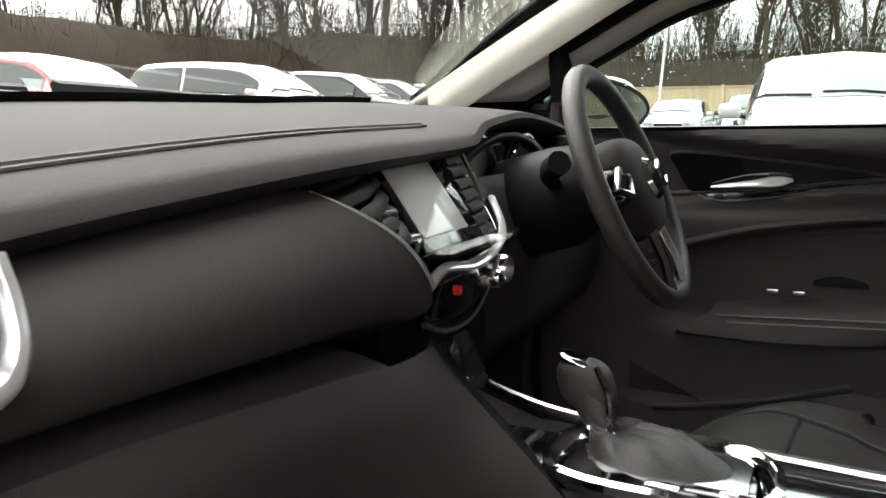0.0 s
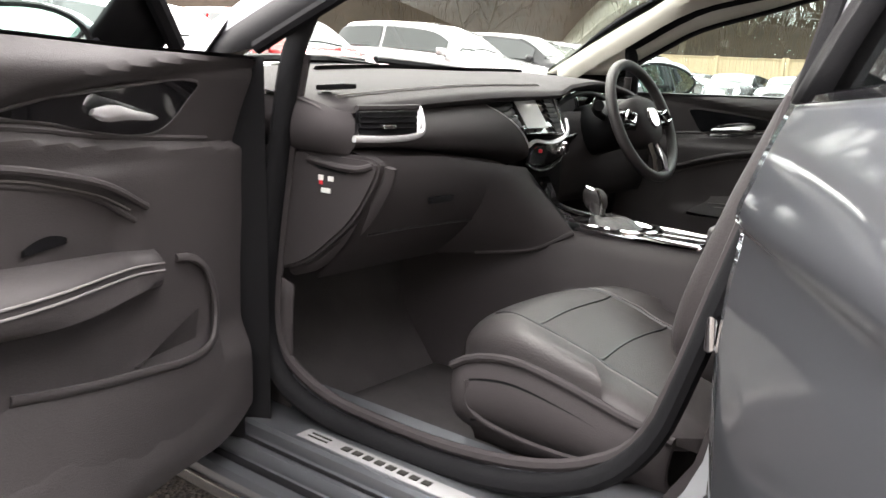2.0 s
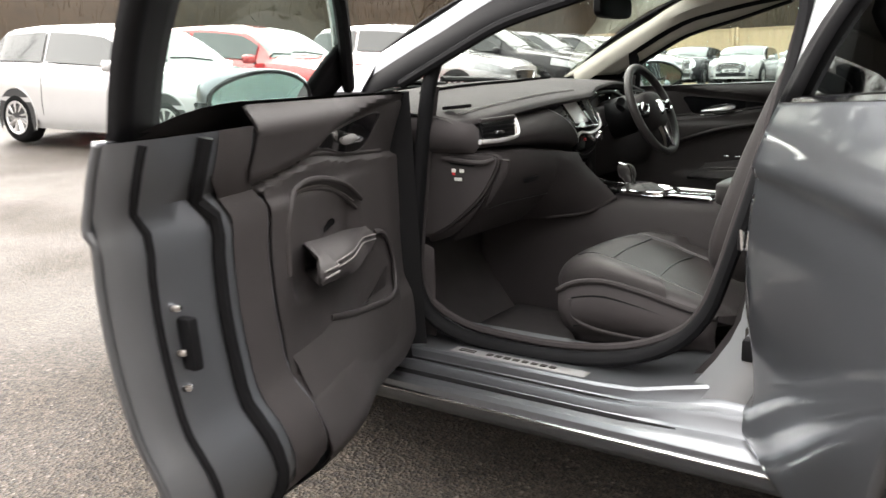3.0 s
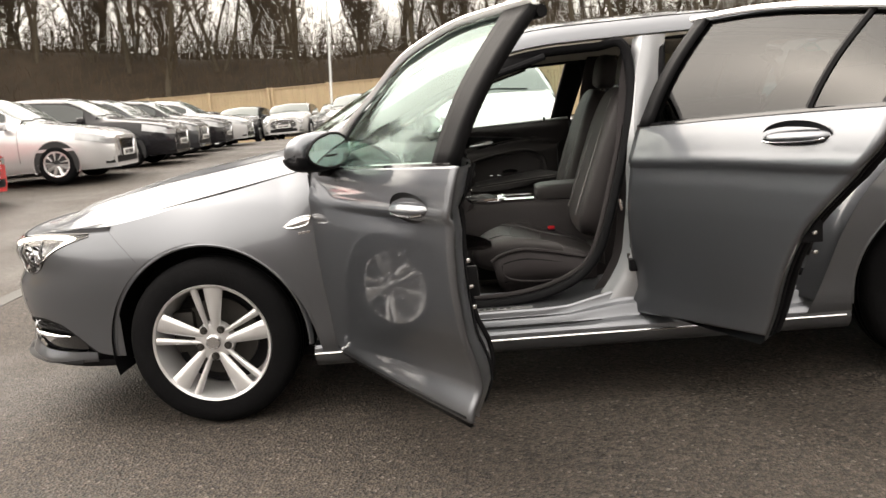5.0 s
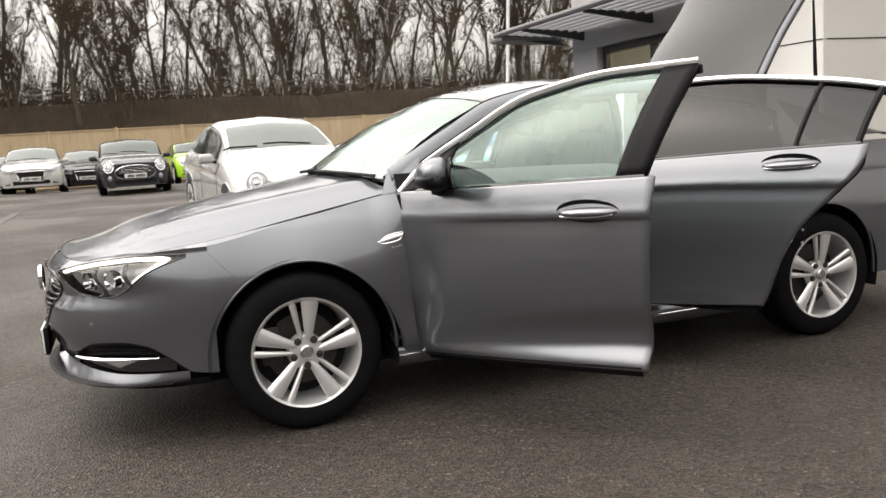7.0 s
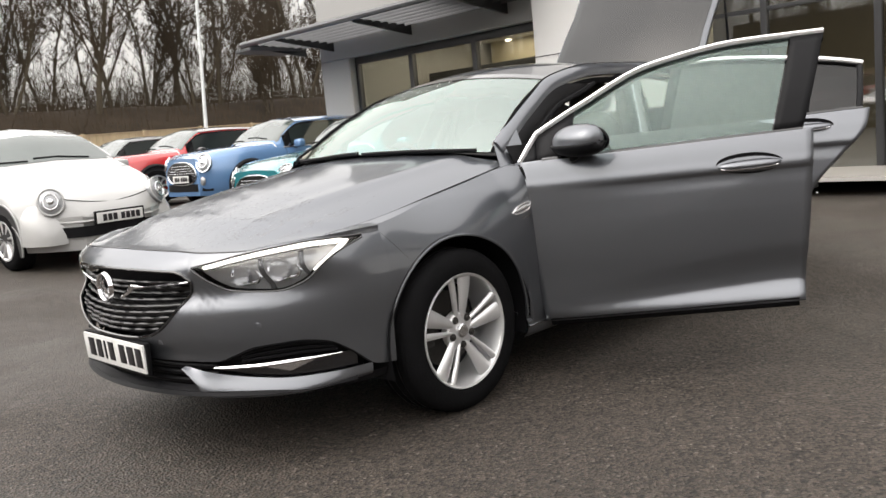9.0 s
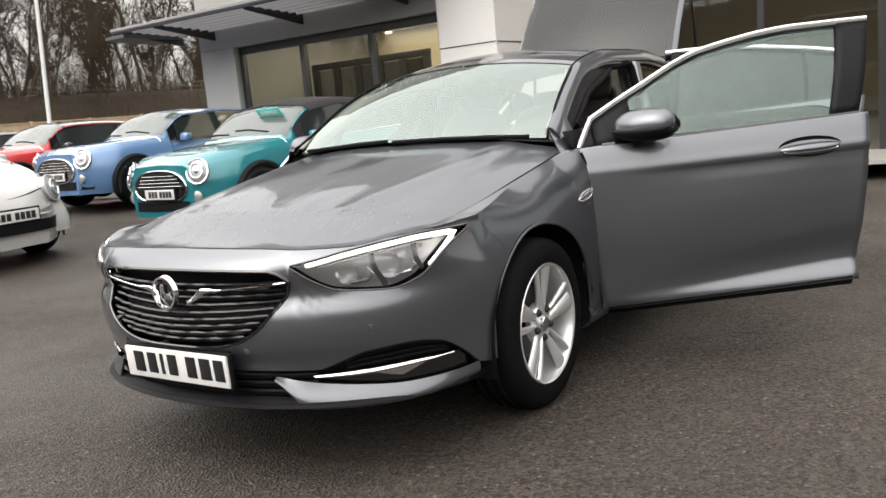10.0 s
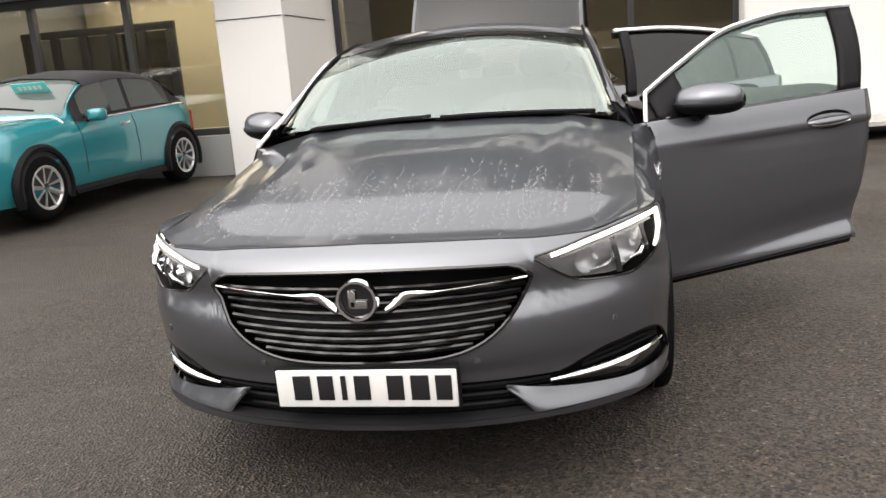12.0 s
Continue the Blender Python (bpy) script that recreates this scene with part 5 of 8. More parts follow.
    def lining(u, v):
        zb0 = 0.335 + 0.02 * u + 0.05 * max(0, (0.16 - u) / 0.16) ** 2 if front else 0.35
        z = zb0 + ((1.030 if sign < 0 or not front else 1.004) + 0.02 * u - zb0) * v
        return lining_at(card_x(u, z), z)
    kids("door_lining", surface(lining, steps(0, 1, 64), steps(0, 1, 90)), LINING, "charcoal moulded door lining", thick=0.006)
    # the pressed edges between skin and lining
    for e, u in ((edge0, 0.0), (edge1, 1.0)):
        def rim(k, v):
            zb0 = 0.290 + (0.05 * u if front else 0.05)
            z = zb0 + (belt(x0 if u == 0 else x1) - zb0) * v
            x = e(z) + (0.004 if u == 0 else -0.004)
            p = Vector((x, sign * (half_width(x, z) - 0.008), z))
            q = lining_at(card_x(u, max(z, 0.34)), max(z, 0.34), -0.004)
            q.z = z + 0.02 * (1 - v)
            mid = p.lerp(q, k)
            if u and front:
                mid.x += 0.050 * math.sin(math.pi * k) ** 0.8
            return mid
        kids("door_edge", surface(rim, steps(0, 1, 8), steps(0, 1, 20)), RUBBER if u == 0 else JAMB, thick=0.004)
        kids("edge_seal", rod([rim(0.72, v) + Vector((0.010 if u else -0.006, 0, 0)) for v in steps(0.01, 0.99, 20)], 0.013, 8), RUBBER)
        if u:
            kids("edge_seal", rod([rim(0.32, v) + Vector((0.004, 0, 0)) for v in steps(0.01, 0.99, 20)], 0.007, 6), RUBBER)
            kids("card_edge", surface(lambda k, v: rim(0.80 + 0.2 * k, v) + Vector((0.006, 0, 0)), steps(0, 1, 3), steps(0, 1, 18)), LINING, thick=0.004)
            kids("door_latch", block(0.018, 0.060, 0.085, tuple(rim(0.46, 0.52) + Vector((0.006, 0, 0))), 0.006, turn=Matrix.Rotation(radians(sign * 33), 4, "Z")), BLACK)
            for dz in (-0.07, -0.012, 0.06):
                kids("latch_screw", block(0.012, 0.018, 0.012, tuple(rim(0.45, 0.52) + Vector((0.016, 0, dz))), 0.004), SATIN)
    kids("door_underside", surface(lambda u, k: Vector((edge0(0.27) + (edge1(0.27) - edge0(0.27)) * u, sign * half_width(1.0, 0.27) - sign * 0.01, 0.272 + (0.062 * u if front else 0.05))).lerp(lining(u, 0.0), k), steps(0, 1, 12), steps(0, 1, 2)), PAINT, thick=0.004)
    # top of the lining under the glass
    kids("lining_top", surface(lambda u, v: low_at(0.03 + 0.94 * u).lerp(lining(min(1, u * (1.0 if not front else 1.12)), 1.0), v) + Vector((0, -sign * 0.012 * (1 - v), 0.004 + 0.010 * math.sin(math.pi * v))), steps(0, 1, 18), steps(0, 1, 5)), LINING, thick=0.006)
    if front:
        def on(x, z, o=0.0):
            return lining_at(fx(x) - (0.07 * (1 - smooth(z, 0.66, 0.72)) if sign > 0 else 0), z - drop, o)
        # stitched arch of the pad
        for o, rr in ((0.0, 0.0065), (0.020, 0.0045)):
            line = [(1.292 - o, 0.730), (1.288 - o, 0.800), (1.274 - o, 0.855 - o * 0.5), (1.240 - o * 0.8, 0.884 - o), (1.181, 0.893 - o), (1.078, 0.882 - o), (0.909, 0.845 - o), (0.80 + o, 0.797 - o)]
            if sign > 0:
                line = [(1.470 - o, 0.745), (1.464 - o, 0.800)] + [(x - o * smooth(x, 1.3, 1.46), arch_far(x) - o) for x in (1.445, 1.38, 1.30, 1.15, 1.04, 0.94)]
            kids("pad_seam", rod(flow([tuple(on(x, z, 0.003) if sign < 0 else lining_at(x, z, 0.003)) for x, z in line], 5), rr, 8), LINING)
        if sign < 0:
            kids("pad_stitch", rod(flow([tuple(on(x, z, 0.006)) for x, z in ((1.255, 0.860), (1.222, 0.872), (1.16, 0.876), (1.06, 0.866), (0.90, 0.828), (0.83, 0.796))], 5), 0.0016, 5), STITCH)
        # wedge armrest: narrow at its tip, broad behind, stitched along its edge
        def armrest(u, k):
            zt, ze = 0.722 + 0.046 * u, 0.704 + 0.046 * u
            deep = 0.030 + 0.016 * math.sin(math.pi * min(1, u * 1.1)) - 0.006 * u
            dy, z = ((-0.08, zt), (0.30, zt + 0.002), (0.62, 0.4 * zt + 0.6 * ze + 0.006), (0.90, ze + 0.006), (0.98, ze), (1.0, ze - 0.012), (0.98, ze - 0.7 * deep), (0.86, ze - deep), (-0.08, ze - deep - 0.012))[k]
            x = 0.790 + u * (0.38 + 0.22 * max(0, dy))
            b = on(x, z, 0.0)
            return Vector((b.x, b.y - sign * (0.034 + 0.072 * u) * dy * (1 - 0.4 * (1 - smooth(u, 0.0, 0.05)) ** 2), z - drop))
        kids("armrest", surface(armrest, steps(0, 1, 30), range(9)), LINING, "padded armrest with double stitching", thick=0.006, sharp=60)
        for k, d in ((4, 0.0), (4, -0.012)):
            kids("armrest_seam", rod([armrest(u, k) + Vector((0, -sign * 0.005, 0.003 + d)) for u in steps(0.03, 0.97, 22)], 0.0018, 5), STITCH)
        kids("armrest_grip", surface(lambda u, v: on(0.975 + 0.10 * u, 0.770 + 0.018 * v * math.sin(math.pi * (0.15 + 0.7 * u)), 0.007), steps(0, 1, 14), steps(0, 1, 4)), GLOSSB)
        # pocket below the armrest, with a bright rounded rim at its front
        pr = [on(x, z, o) for x, z, o in ((0.735, 0.700, 0.004), (0.700, 0.694, 0.008), (0.668, 0.668, 0.010), (0.652, 0.622, 0.012), (0.656, 0.572, 0.014), (0.690, 0.535, 0.018), (0.76, 0.528, 0.022), (0.85, 0.540, 0.024), (0.96, 0.560, 0.020), (1.06, 0.582, 0.010), (1.14, 0.600, 0.001), (1.24, 0.612, -0.006), (1.33, 0.615, -0.008))]
        kids("pocket_rim", rod(flow([tuple(p) for p in (pr[:11] if sign < 0 else pr[6:11])]), 0.0065, 10, flat=1.3), LINING)
        kids("door_pocket", surface(lambda i, v: pr[4 + i].lerp(on(gx(pr[4 + i].x), pr[4 + i].z + drop - 0.13, 0.001), v ** 1.2) + Vector((0, -sign * 0.004 * math.sin(math.pi * v), 0)), range(9), steps(0, 1, 6)), LINING)
        # dark sheet laid on the lining for the shade inside the pocket
        kids("pocket_shade", surface(lambda u, v: on(0.68 + 0.46 * u, 0.550 + 0.03 * u + (0.115 + 0.02 * u) * v, 0.002), steps(0, 1, 20), steps(0, 1, 8)), RUBBER)
        kids("pocket_floor", surface(lambda u, v: on(0.70 + 0.16 * u, 0.550 + 0.055 * (1 - u) * v, 0.004 + 0.012 * v), steps(0, 1, 8), steps(0, 1, 4)), LINING)
        # handle in its gloss black recess, pointed towards the latch end
        rec = ((1.150, 0.952), (1.07, 0.964), (0.985, 0.974), (0.796, 0.990), (0.690, 0.992), (0.700, 0.960), (0.735, 0.920), (0.801, 0.909), (0.90, 0.920), (1.01, 0.938), (1.09, 0.946))
        mid_r = Vector((0.87, 0.950))
        ring_r = flow([(a, b, 0) for a, b in rec + rec[:1]], 5)[:-1]
        kids("handle_recess", surface(lambda i, k: on(mid_r.x + (ring_r[i].x - mid_r.x) * k, mid_r.y + (ring_r[i].y - mid_r.y) * k, 0.006), range(len(ring_r)), [0.01] + steps(0.08, 1, 12), ring_u=True), GLOSSB)
        kids("handle_bowl", surface(lambda i, k: on(0.775 + 0.070 * math.cos(2 * math.pi * i / 20) * k, 0.951 + 0.030 * math.sin(2 * math.pi * i / 20) * k, 0.005 - 0.001 * k), range(20), (0.02, 0.5, 1.0), ring_u=True), BLACK)
        kids("recess_rim", rod(flow([tuple(on(a, b, 0.004)) for a, b in rec + rec[:1]]), 0.0030, 6), LEATHER)
        pull = [on(0.925 - 0.155 * t, 0.950 - 0.016 * t, 0.012 + 0.014 * math.sin(math.pi * t)) for t in steps(0, 1, 8)]
        kids("inner_handle", rod(pull, [k * (1.0 if sign < 0 else 0.72) for k in (0.006, 0.015, 0.017, 0.013, 0.010, 0.009, 0.008, 0.007, 0.004)], 10, flat=0.55), BRIGHT, "chrome inner handle")
        kids("trim_strip", rod([on(0.62 + 0.60 * t, ledge_z(0.62 + 0.60 * t) + (0.010 if sign < 0 else 0.030), 0.001) for t in steps(0, 1, 20)], 0.006, 8), LINING)
        if sign > 0:
            for k in range(2):
                kids("window_switch", block(0.022, 0.014, 0.008, tuple(on(0.90 + 0.05 * k, 0.760, 0.035)), 0.003), SATIN)
            kids("lock_pin", rod([on(1.275, 1.048, 0.0), on(1.275, 1.062, -0.004)], 0.006, 8), BLACK)
    if front:
        # mirror on its foot
        mx, my, mz = 0.758, 0.935, 1.050

        def pod(u, v):
            a = 2 * math.pi * u
            r = math.sin(math.pi * v) ** 0.5
            yb = 0.138 * math.cos(math.pi * v)
            c = math.cos(a)
            return Vector((mx + (0.105 * (1 - 0.25 * max(0, math.cos(math.pi * v))) if c < 0 else 0.045) * r * math.copysign(abs(c) ** 0.85, c), sign * (my + yb), mz + 0.006 * math.cos(math.pi * v) + (0.074 if math.sin(a) > 0 else 0.058) * r * math.copysign(abs(math.sin(a)) ** 0.95, math.sin(a))))
        def swung(bm):
            bm.transform(Matrix.Translation((mx, sign * my, 0)) @ Matrix.Rotation(radians(-sign * 36), 4, "Z") @ Matrix.Translation((-mx, -sign * my, 0)))
            return bm
        kids("mirror_shell", swung(surface(pod, [i / 28 for i in range(28)], steps(0.001, 0.999, 20), ring_u=True)), PAINT)
        kids("mirror_base", swung(surface(lambda u, v: Vector((mx, sign * my, mz)).lerp(pod(u * 0.46 + 0.52, v), 1.035), steps(0, 1, 14), steps(0.02, 0.98, 14))), BLACK, thick=0.008)
        kids("mirror_foot", rod([Vector((mx - 0.03, sign * 0.80, mz - 0.075)), Vector((mx - 0.03, sign * 0.86, mz - 0.07)), Vector((mx - 0.03, sign * 0.93, mz - 0.055))], [0.045, 0.038, 0.034], 10, flat=0.5), BLACK)
        kids("mirror_glass", swung(surface(lambda u, v: Vector((mx + 0.049, sign * (my + 0.006 + 0.120 * math.cos(2 * math.pi * u) * v), mz + 0.004 + 0.053 * math.sin(2 * math.pi * u) * v * (1 - 0.15 * math.cos(2 * math.pi * u)))), [i / 28 for i in range(28)], (0.02, 0.5, 1.0), ring_u=True)), MIRROR, "mirror glass")
        kids("glass_rim", swung(rod([Vector((mx + 0.046, sign * (my + 0.006 + 0.124 * math.cos(t)), mz + 0.004 + 0.057 * math.sin(t) * (1 - 0.15 * math.cos(t)))) for t in [2 * math.pi * i / 28 for i in range(28)]], 0.006, 6, closed=True)), BLACK)
    door.location = H + (Vector((0.045, 0.072, 0)) if not front and turn else Vector())
    door.rotation_euler = (0, 0, radians(turn))
    if front and turn:
        # the hinge line leans, so the open door stands a little off upright
        door.matrix_basis = Matrix.Translation(H) @ Matrix.Rotation(radians(turn), 4, "Z") @ Matrix.Translation((0, 0, 0.85)) @ Matrix.Rotation(radians(3.0), 4, "X") @ Matrix.Translation((0, 0, -0.85))
    return door


def drops(spots, mat, label, parent):
    """Beads of rain: small domes on a surface, from (place, normal, radius) rows."""
    verts, faces = [], []
    for p, n, rad in spots:
        u = n.orthogonal().normalized()
        w = n.cross(u)
        o = len(verts)
        for h, rr in ((-0.1, 1.0), (0.32, 0.72)):
            for k in range(6):
                a = math.pi * k / 3
                verts.append(p + n * h * rad + rad * rr * (math.cos(a) * u + math.sin(a) * w))
        verts.append(p + n * 0.5 * rad)
        for k in range(6):
            faces += [(o + k, o + (k + 1) % 6, o + 6 + (k + 1) % 6, o + 6 + k), (o + 6 + k, o + 6 + (k + 1) % 6, o + 12)]
    me = bpy.data.meshes.new("rain_film")
    me.from_pydata(verts, [], faces)
    me.materials.append(mat)
    me.shade_smooth()
    ob = new("rain_film", me)
    ob.parent = parent
    ob["label"] = label
    return tagged(ob, label, kind="stuff")


BEAD = material("rain_bead", (0.10, 0.105, 0.11), 0.06, 0, 1.0, 0.1)
CLEARBEAD = glass("clear_rain_bead", (0.98, 0.99, 0.99), 0.0, 0.05, 0.35, 2.0)
rd = random.Random(8)
beads = []
for k in range(150):
    v = rd.uniform(0.06, 0.94)
    u0, u1 = rd.uniform(0.02, 0.14), rd.uniform(0.2, 0.52)
    for i in range(rd.randint(8, 26)):
        u, vv = u0 + (u1 - u0) * rd.random(), v + rd.gauss(0, 0.0022)
        p = bonnet_point(u, vv)
        n = (bonnet_point(u + 0.01, vv) - p).cross(bonnet_point(u, vv + 0.01) - p).normalized()
        n = n if n.z > 0 else -n
        beads.append((p + n * 0.002, n, rd.uniform(0.0012, 0.0034)))
drops(beads, BEAD, "rain beads on the bonnet", car)
beads = []
for k in range(260):
    v, u = rd.uniform(0.08, 0.96), rd.uniform(0.62, 0.97)
    p = screen_point(u, v)
    n = (screen_point(u + 0.01, v) - p).cross(screen_point(u, v + 0.01) - p).normalized()
    n = n if n.z > 0 else -n
    beads.append((p + n * 0.001, n, rd.uniform(0.001, 0.003)))
drops(beads, CLEARBEAD, "clear rain drops on the windscreen", car)

build_door(-1, 0.50, 1.61, f0, f1, (0.49, -0.865, 0), -60.5, True)
build_door(1, 0.50, 1.61, f0, f1, (0.49, 0.865, 0), 0, True)
build_door(-1, 1.62, 2.60, r0, r1, (1.65, -0.865, 0), -63, False)
build_door(1, 1.62, 2.60, r0, r1, (1.65, 0.865, 0), 0, False)

# ---- building: facade behind the parked row ----
wall_box("wall_north", 7.15, 7.45, 8.2, 9.0, 0, 2.58, RENDERW, "pale grey rendered end of the showroom wall")
wall_box("wall_upper", 7.15, 7.45, 4.0, 9.0, 2.58, 6.0, RENDERW, "pale grey wall above the showroom window")
wall_box("wall_end", 7.45, 22.0, 8.8, 9.0, 0, 6.0, RENDERW, "pale grey side wall of the showroom")
wall_box("wall_low", 7.15, 7.45, 4.0, 8.2, 0, 0.62, RENDERW, "pale grey low wall under the window")
wall_box("wall_pier", 6.95, 9.30, 3.1, 4.0, 0, 6.0, WHITEC, "white clad pier beside the showroom glazing")
wall_box("wall_pier_south", 8.6, 9.3, -6.0, -2.6, 0, 6.0, WHITEC, "white panel-clad wall of the showroom")
wall_box("wall_far_south", 8.6, 9.3, -20.0, -6.0, 0, 6.0, WHITEC, "white panel-clad wall further along")
wall_box("wall_head", 8.9, 9.3, -2.6, 3.1, 4.2, 6.0, RENDERW, "grey band over the showroom glazing")
wall_box("wall_back", 21.8, 22.0, -20, 8.8, 0, 6, CREAM, "cream back wall inside the showroom")
for z in (2.05, 3.4, 4.7):
    for y0, y1, x in ((3.11, 3.99, 6.947), (-5.99, -2.61, 8.597)):
        tagged(part("trim", block(0.006, y1 - y0, 0.014, (x, (y0 + y1) / 2, z), 0), ANTH), "thin dark cladding joint", "trim", kind="structure")
ceil = part("ceiling", block(14.2, 28.6, 0.2, (14.8, -5.6, 4.4), 0), WHITEC)
tagged(ceil, "white showroom ceiling", "ceiling", kind="structure")
roofs = part("roof_slab", block(15.0, 29.2, 0.25, (14.6, -5.5, 6.12), 0.02), RENDERW)
tagged(roofs, "flat grey showroom roof", "roof", kind="structure")
for z in (2.05, 3.4, 4.7):
    tagged(part("trim", block(1.6, 0.006, 0.014, (7.8, 3.097, z), 0), ANTH), "thin dark cladding joint", "trim", kind="structure")
fl = part("floor", block(14.4, 28.6, 0.05, (14.75, -5.6, 0.20), 0), TILEF)
tagged(fl, "pale tiled showroom floor", "floor", kind="structure")
inner = part("partition", block(0.12, 5.0, 4.3, (11.6, 6.2, 2.15), 0.01), CREAM)
tagged(inner, "cream partition wall inside the showroom", "wall", kind="structure")


def window(name, x, y0, y1, z0, z1, posts, bars, label, mat):
    w = thing(name, label, "window", kind="structure")
    part("window_frame", join(block(0.09, y1 - y0, 0.09, (x, (y0 + y1) / 2, z0 + 0.045), 0.006), block(0.09, y1 - y0, 0.12, (x, (y0 + y1) / 2, z1 - 0.06), 0.006),
                              block(0.09, 0.08, z1 - z0 - 0.18, (x, y0 + 0.04, (z0 + z1) / 2), 0.006), block(0.09, 0.08, z1 - z0 - 0.18, (x, y1 - 0.04, (z0 + z1) / 2), 0.006)), ANTH, w)
    ys = [y0 + (y1 - y0) * k / posts for k in range(posts + 1)]
    for y in ys[1:-1]:
        part("mullion", block(0.10, 0.09, z1 - z0 - 0.2, (x, y, (z0 + z1) / 2), 0.006), ANTH, w)
    for z in bars:
        part("transom", block(0.07, y1 - y0 - 0.16, 0.06, (x, (y0 + y1) / 2, z), 0.006), ANTH, w)
    for a, b in zip(ys, ys[1:]):
        pane = part("pane", block(0.012, b - a - 0.08, z1 - z0 - 0.2, (x, (a + b) / 2, (z0 + z1) / 2), 0), mat, w)
        pane.visible_shadow = False
    return w


SHOWGLASS = glass("showroom_glass", (0.86, 0.87, 0.84), 0.12, 0.02, 0.07, 4.5)
window("window_1", 7.32, 4.0, 8.2, 0.62, 2.58, 3, (), "wide dark-framed showroom window", SHOWGLASS)
window("window_2", 9.05, -2.6, 3.1, 0.05, 4.2, 4, (2.4,), "tall dark-framed showroom glazing", glass("dark_showroom_glass", (0.72, 0.74, 0.74), 0.22, 0.02, 0.12, 4.0))
# inner glazed screen seen through the window
scr = thing("glazed_screen", "dark framed glass screen inside the showroom", "screen")
for k in range(6):
    part("frame_post", block(0.09, 0.13, 2.0, (9.6, 6.0 + 0.52 * k, 1.22), 0.005), ANTH, scr)
for z in (0.27, 2.27):
    part("frame_rail", block(0.09, 2.74, 0.12, (9.6, 7.3, z), 0.005), ANTH, scr)
for k in range(5):
    part("pane", block(0.01, 0.38, 1.88, (9.6, 6.26 + 0.52 * k, 1.26), 0), glass("screen_pane", (0.6, 0.62, 0.6), 0.5, 0.02, 0.3, 3.0), scr).visible_shadow = False
door_w = part("inner_door", block(0.06, 0.95, 2.05, (11.5, 4.35, 1.25), 0.01), material("oak_door", (0.32, 0.17, 0.07), 0.5, 0, 0, 0.2, 3, 0, 20, 0.5, 0, (8, 8, 0.6)))
tagged(door_w, "oak veneered inner door in the showroom", "door")
ex = part("exit_sign", block(0.03, 0.3, 0.14, (11.5, 4.35, 2.42), 0.005), material("green_sign", (0.02, 0.30, 0.12), 0.5, glow=0.6))
tagged(ex, "small green exit sign on the cream wall", "sign")
DOWN = material("downlight", (1.0, 0.95, 0.85), 0.3, glow=14)
for k in range(10):
    x, y = (9.2 + 2.4 * (k % 2) + (0 if k < 6 else 1.5)), (8.2, 6.4, 4.9, 1.8, -0.6)[k // 2]
    d = part("ceiling_downlight", lathe([(0, -0.015), (0.085, -0.015), (0.10, 0), (0.10, 0.01)], 20, "z"), DOWN)
    d.location = (x, y, 2.95 if y > 4.1 else 4.28)
    tagged(d, "round lit recessed ceiling downlight", "downlight", "ceiling downlights")
sof = part("soffit", block(4.3, 4.8, 0.06, (9.6, 6.4, 2.995), 0), WHITEC)
tagged(sof, "lowered white ceiling behind the showroom window", "ceiling", kind="structure")
indoor = new("showroom_lamp", bpy.data.lights.new("showroom_lamp", "AREA"))
indoor.data.shape, indoor.data.size, indoor.data.size_y, indoor.data.energy, indoor.data.color = "RECTANGLE", 3.6, 4.0, 210, (1, 0.92, 0.78)
indoor.matrix_world = pose(9.6, 6.2, 2.93)

hall = new("hall_lamp", bpy.data.lights.new("hall_lamp", "AREA"))
hall.data.shape, hall.data.size, hall.data.size_y, hall.data.energy, hall.data.color = "RECTANGLE", 6.0, 6.0, 520, (1, 0.94, 0.84)
hall.matrix_world = pose(13.5, 0.0, 4.25)

# louvred canopy over the window
can = thing("canopy", "grey louvred steel canopy over the showroom window", "canopy", kind="structure")
for k in range(7):
    x = 7.05 - 0.17 * k
    part("louvre", rod([(x, 4.02, 2.92 + 0.012 * k), (x, 9.6, 2.92 + 0.012 * k)], 0.075, 6, flat=0.35), LOUVRE, can)
for y in (4.6, 6.6, 8.6, 9.4):
    part("bracket", slab([(7.15, 2.74), (7.15, 2.90), (5.95, 2.96), (5.95, 2.91)], 0.05, "y", 0.004), ANTH, can).location = (0, y, 0)
part("edge_tube", rod([(5.92, 4.02, 2.97), (5.92, 9.6, 2.97)], 0.05, 8), LOUVRE, can)
part("corner_fin", slab([(7.1, 9.3), (7.1, 10.1), (5.9, 9.8), (5.9, 9.3)], 0.06, "z", 0.01), LOUVRE, can).location = (0, 0, 2.88)
win_up = thing("upper_canopy", "dark bent steel bracket above the louvred canopy", "canopy", kind="structure")
part("arm", rod([(7.15, 5.6, 3.65), (6.3, 5.6, 3.55), (5.9, 5.6, 3.5), (5.9, 4.4, 3.5)], 0.045, 8), ANTH, win_up)
part("blade", block(1.2, 2.4, 0.06, (6.5, 4.6, 3.62), 0.01), LOUVRE, win_up)

# ---- parked cars ----
def paint(name, c, metal=0.0, coat=1.0):
    return material(name, c, 0.25, metal, coat, 0.04, spec=0.5 * coat)


YELLOWP = material("plate_yellow", (0.75, 0.55, 0.05), 0.4)
# shade inside gaps and wheel arches, put into a dark colour
HOLLOW = material("hollow_shade", (0.015, 0.015, 0.016), 0.8)
CARGLASS = glass("car_window_glass", (0.75, 0.82, 0.80), 0.45)


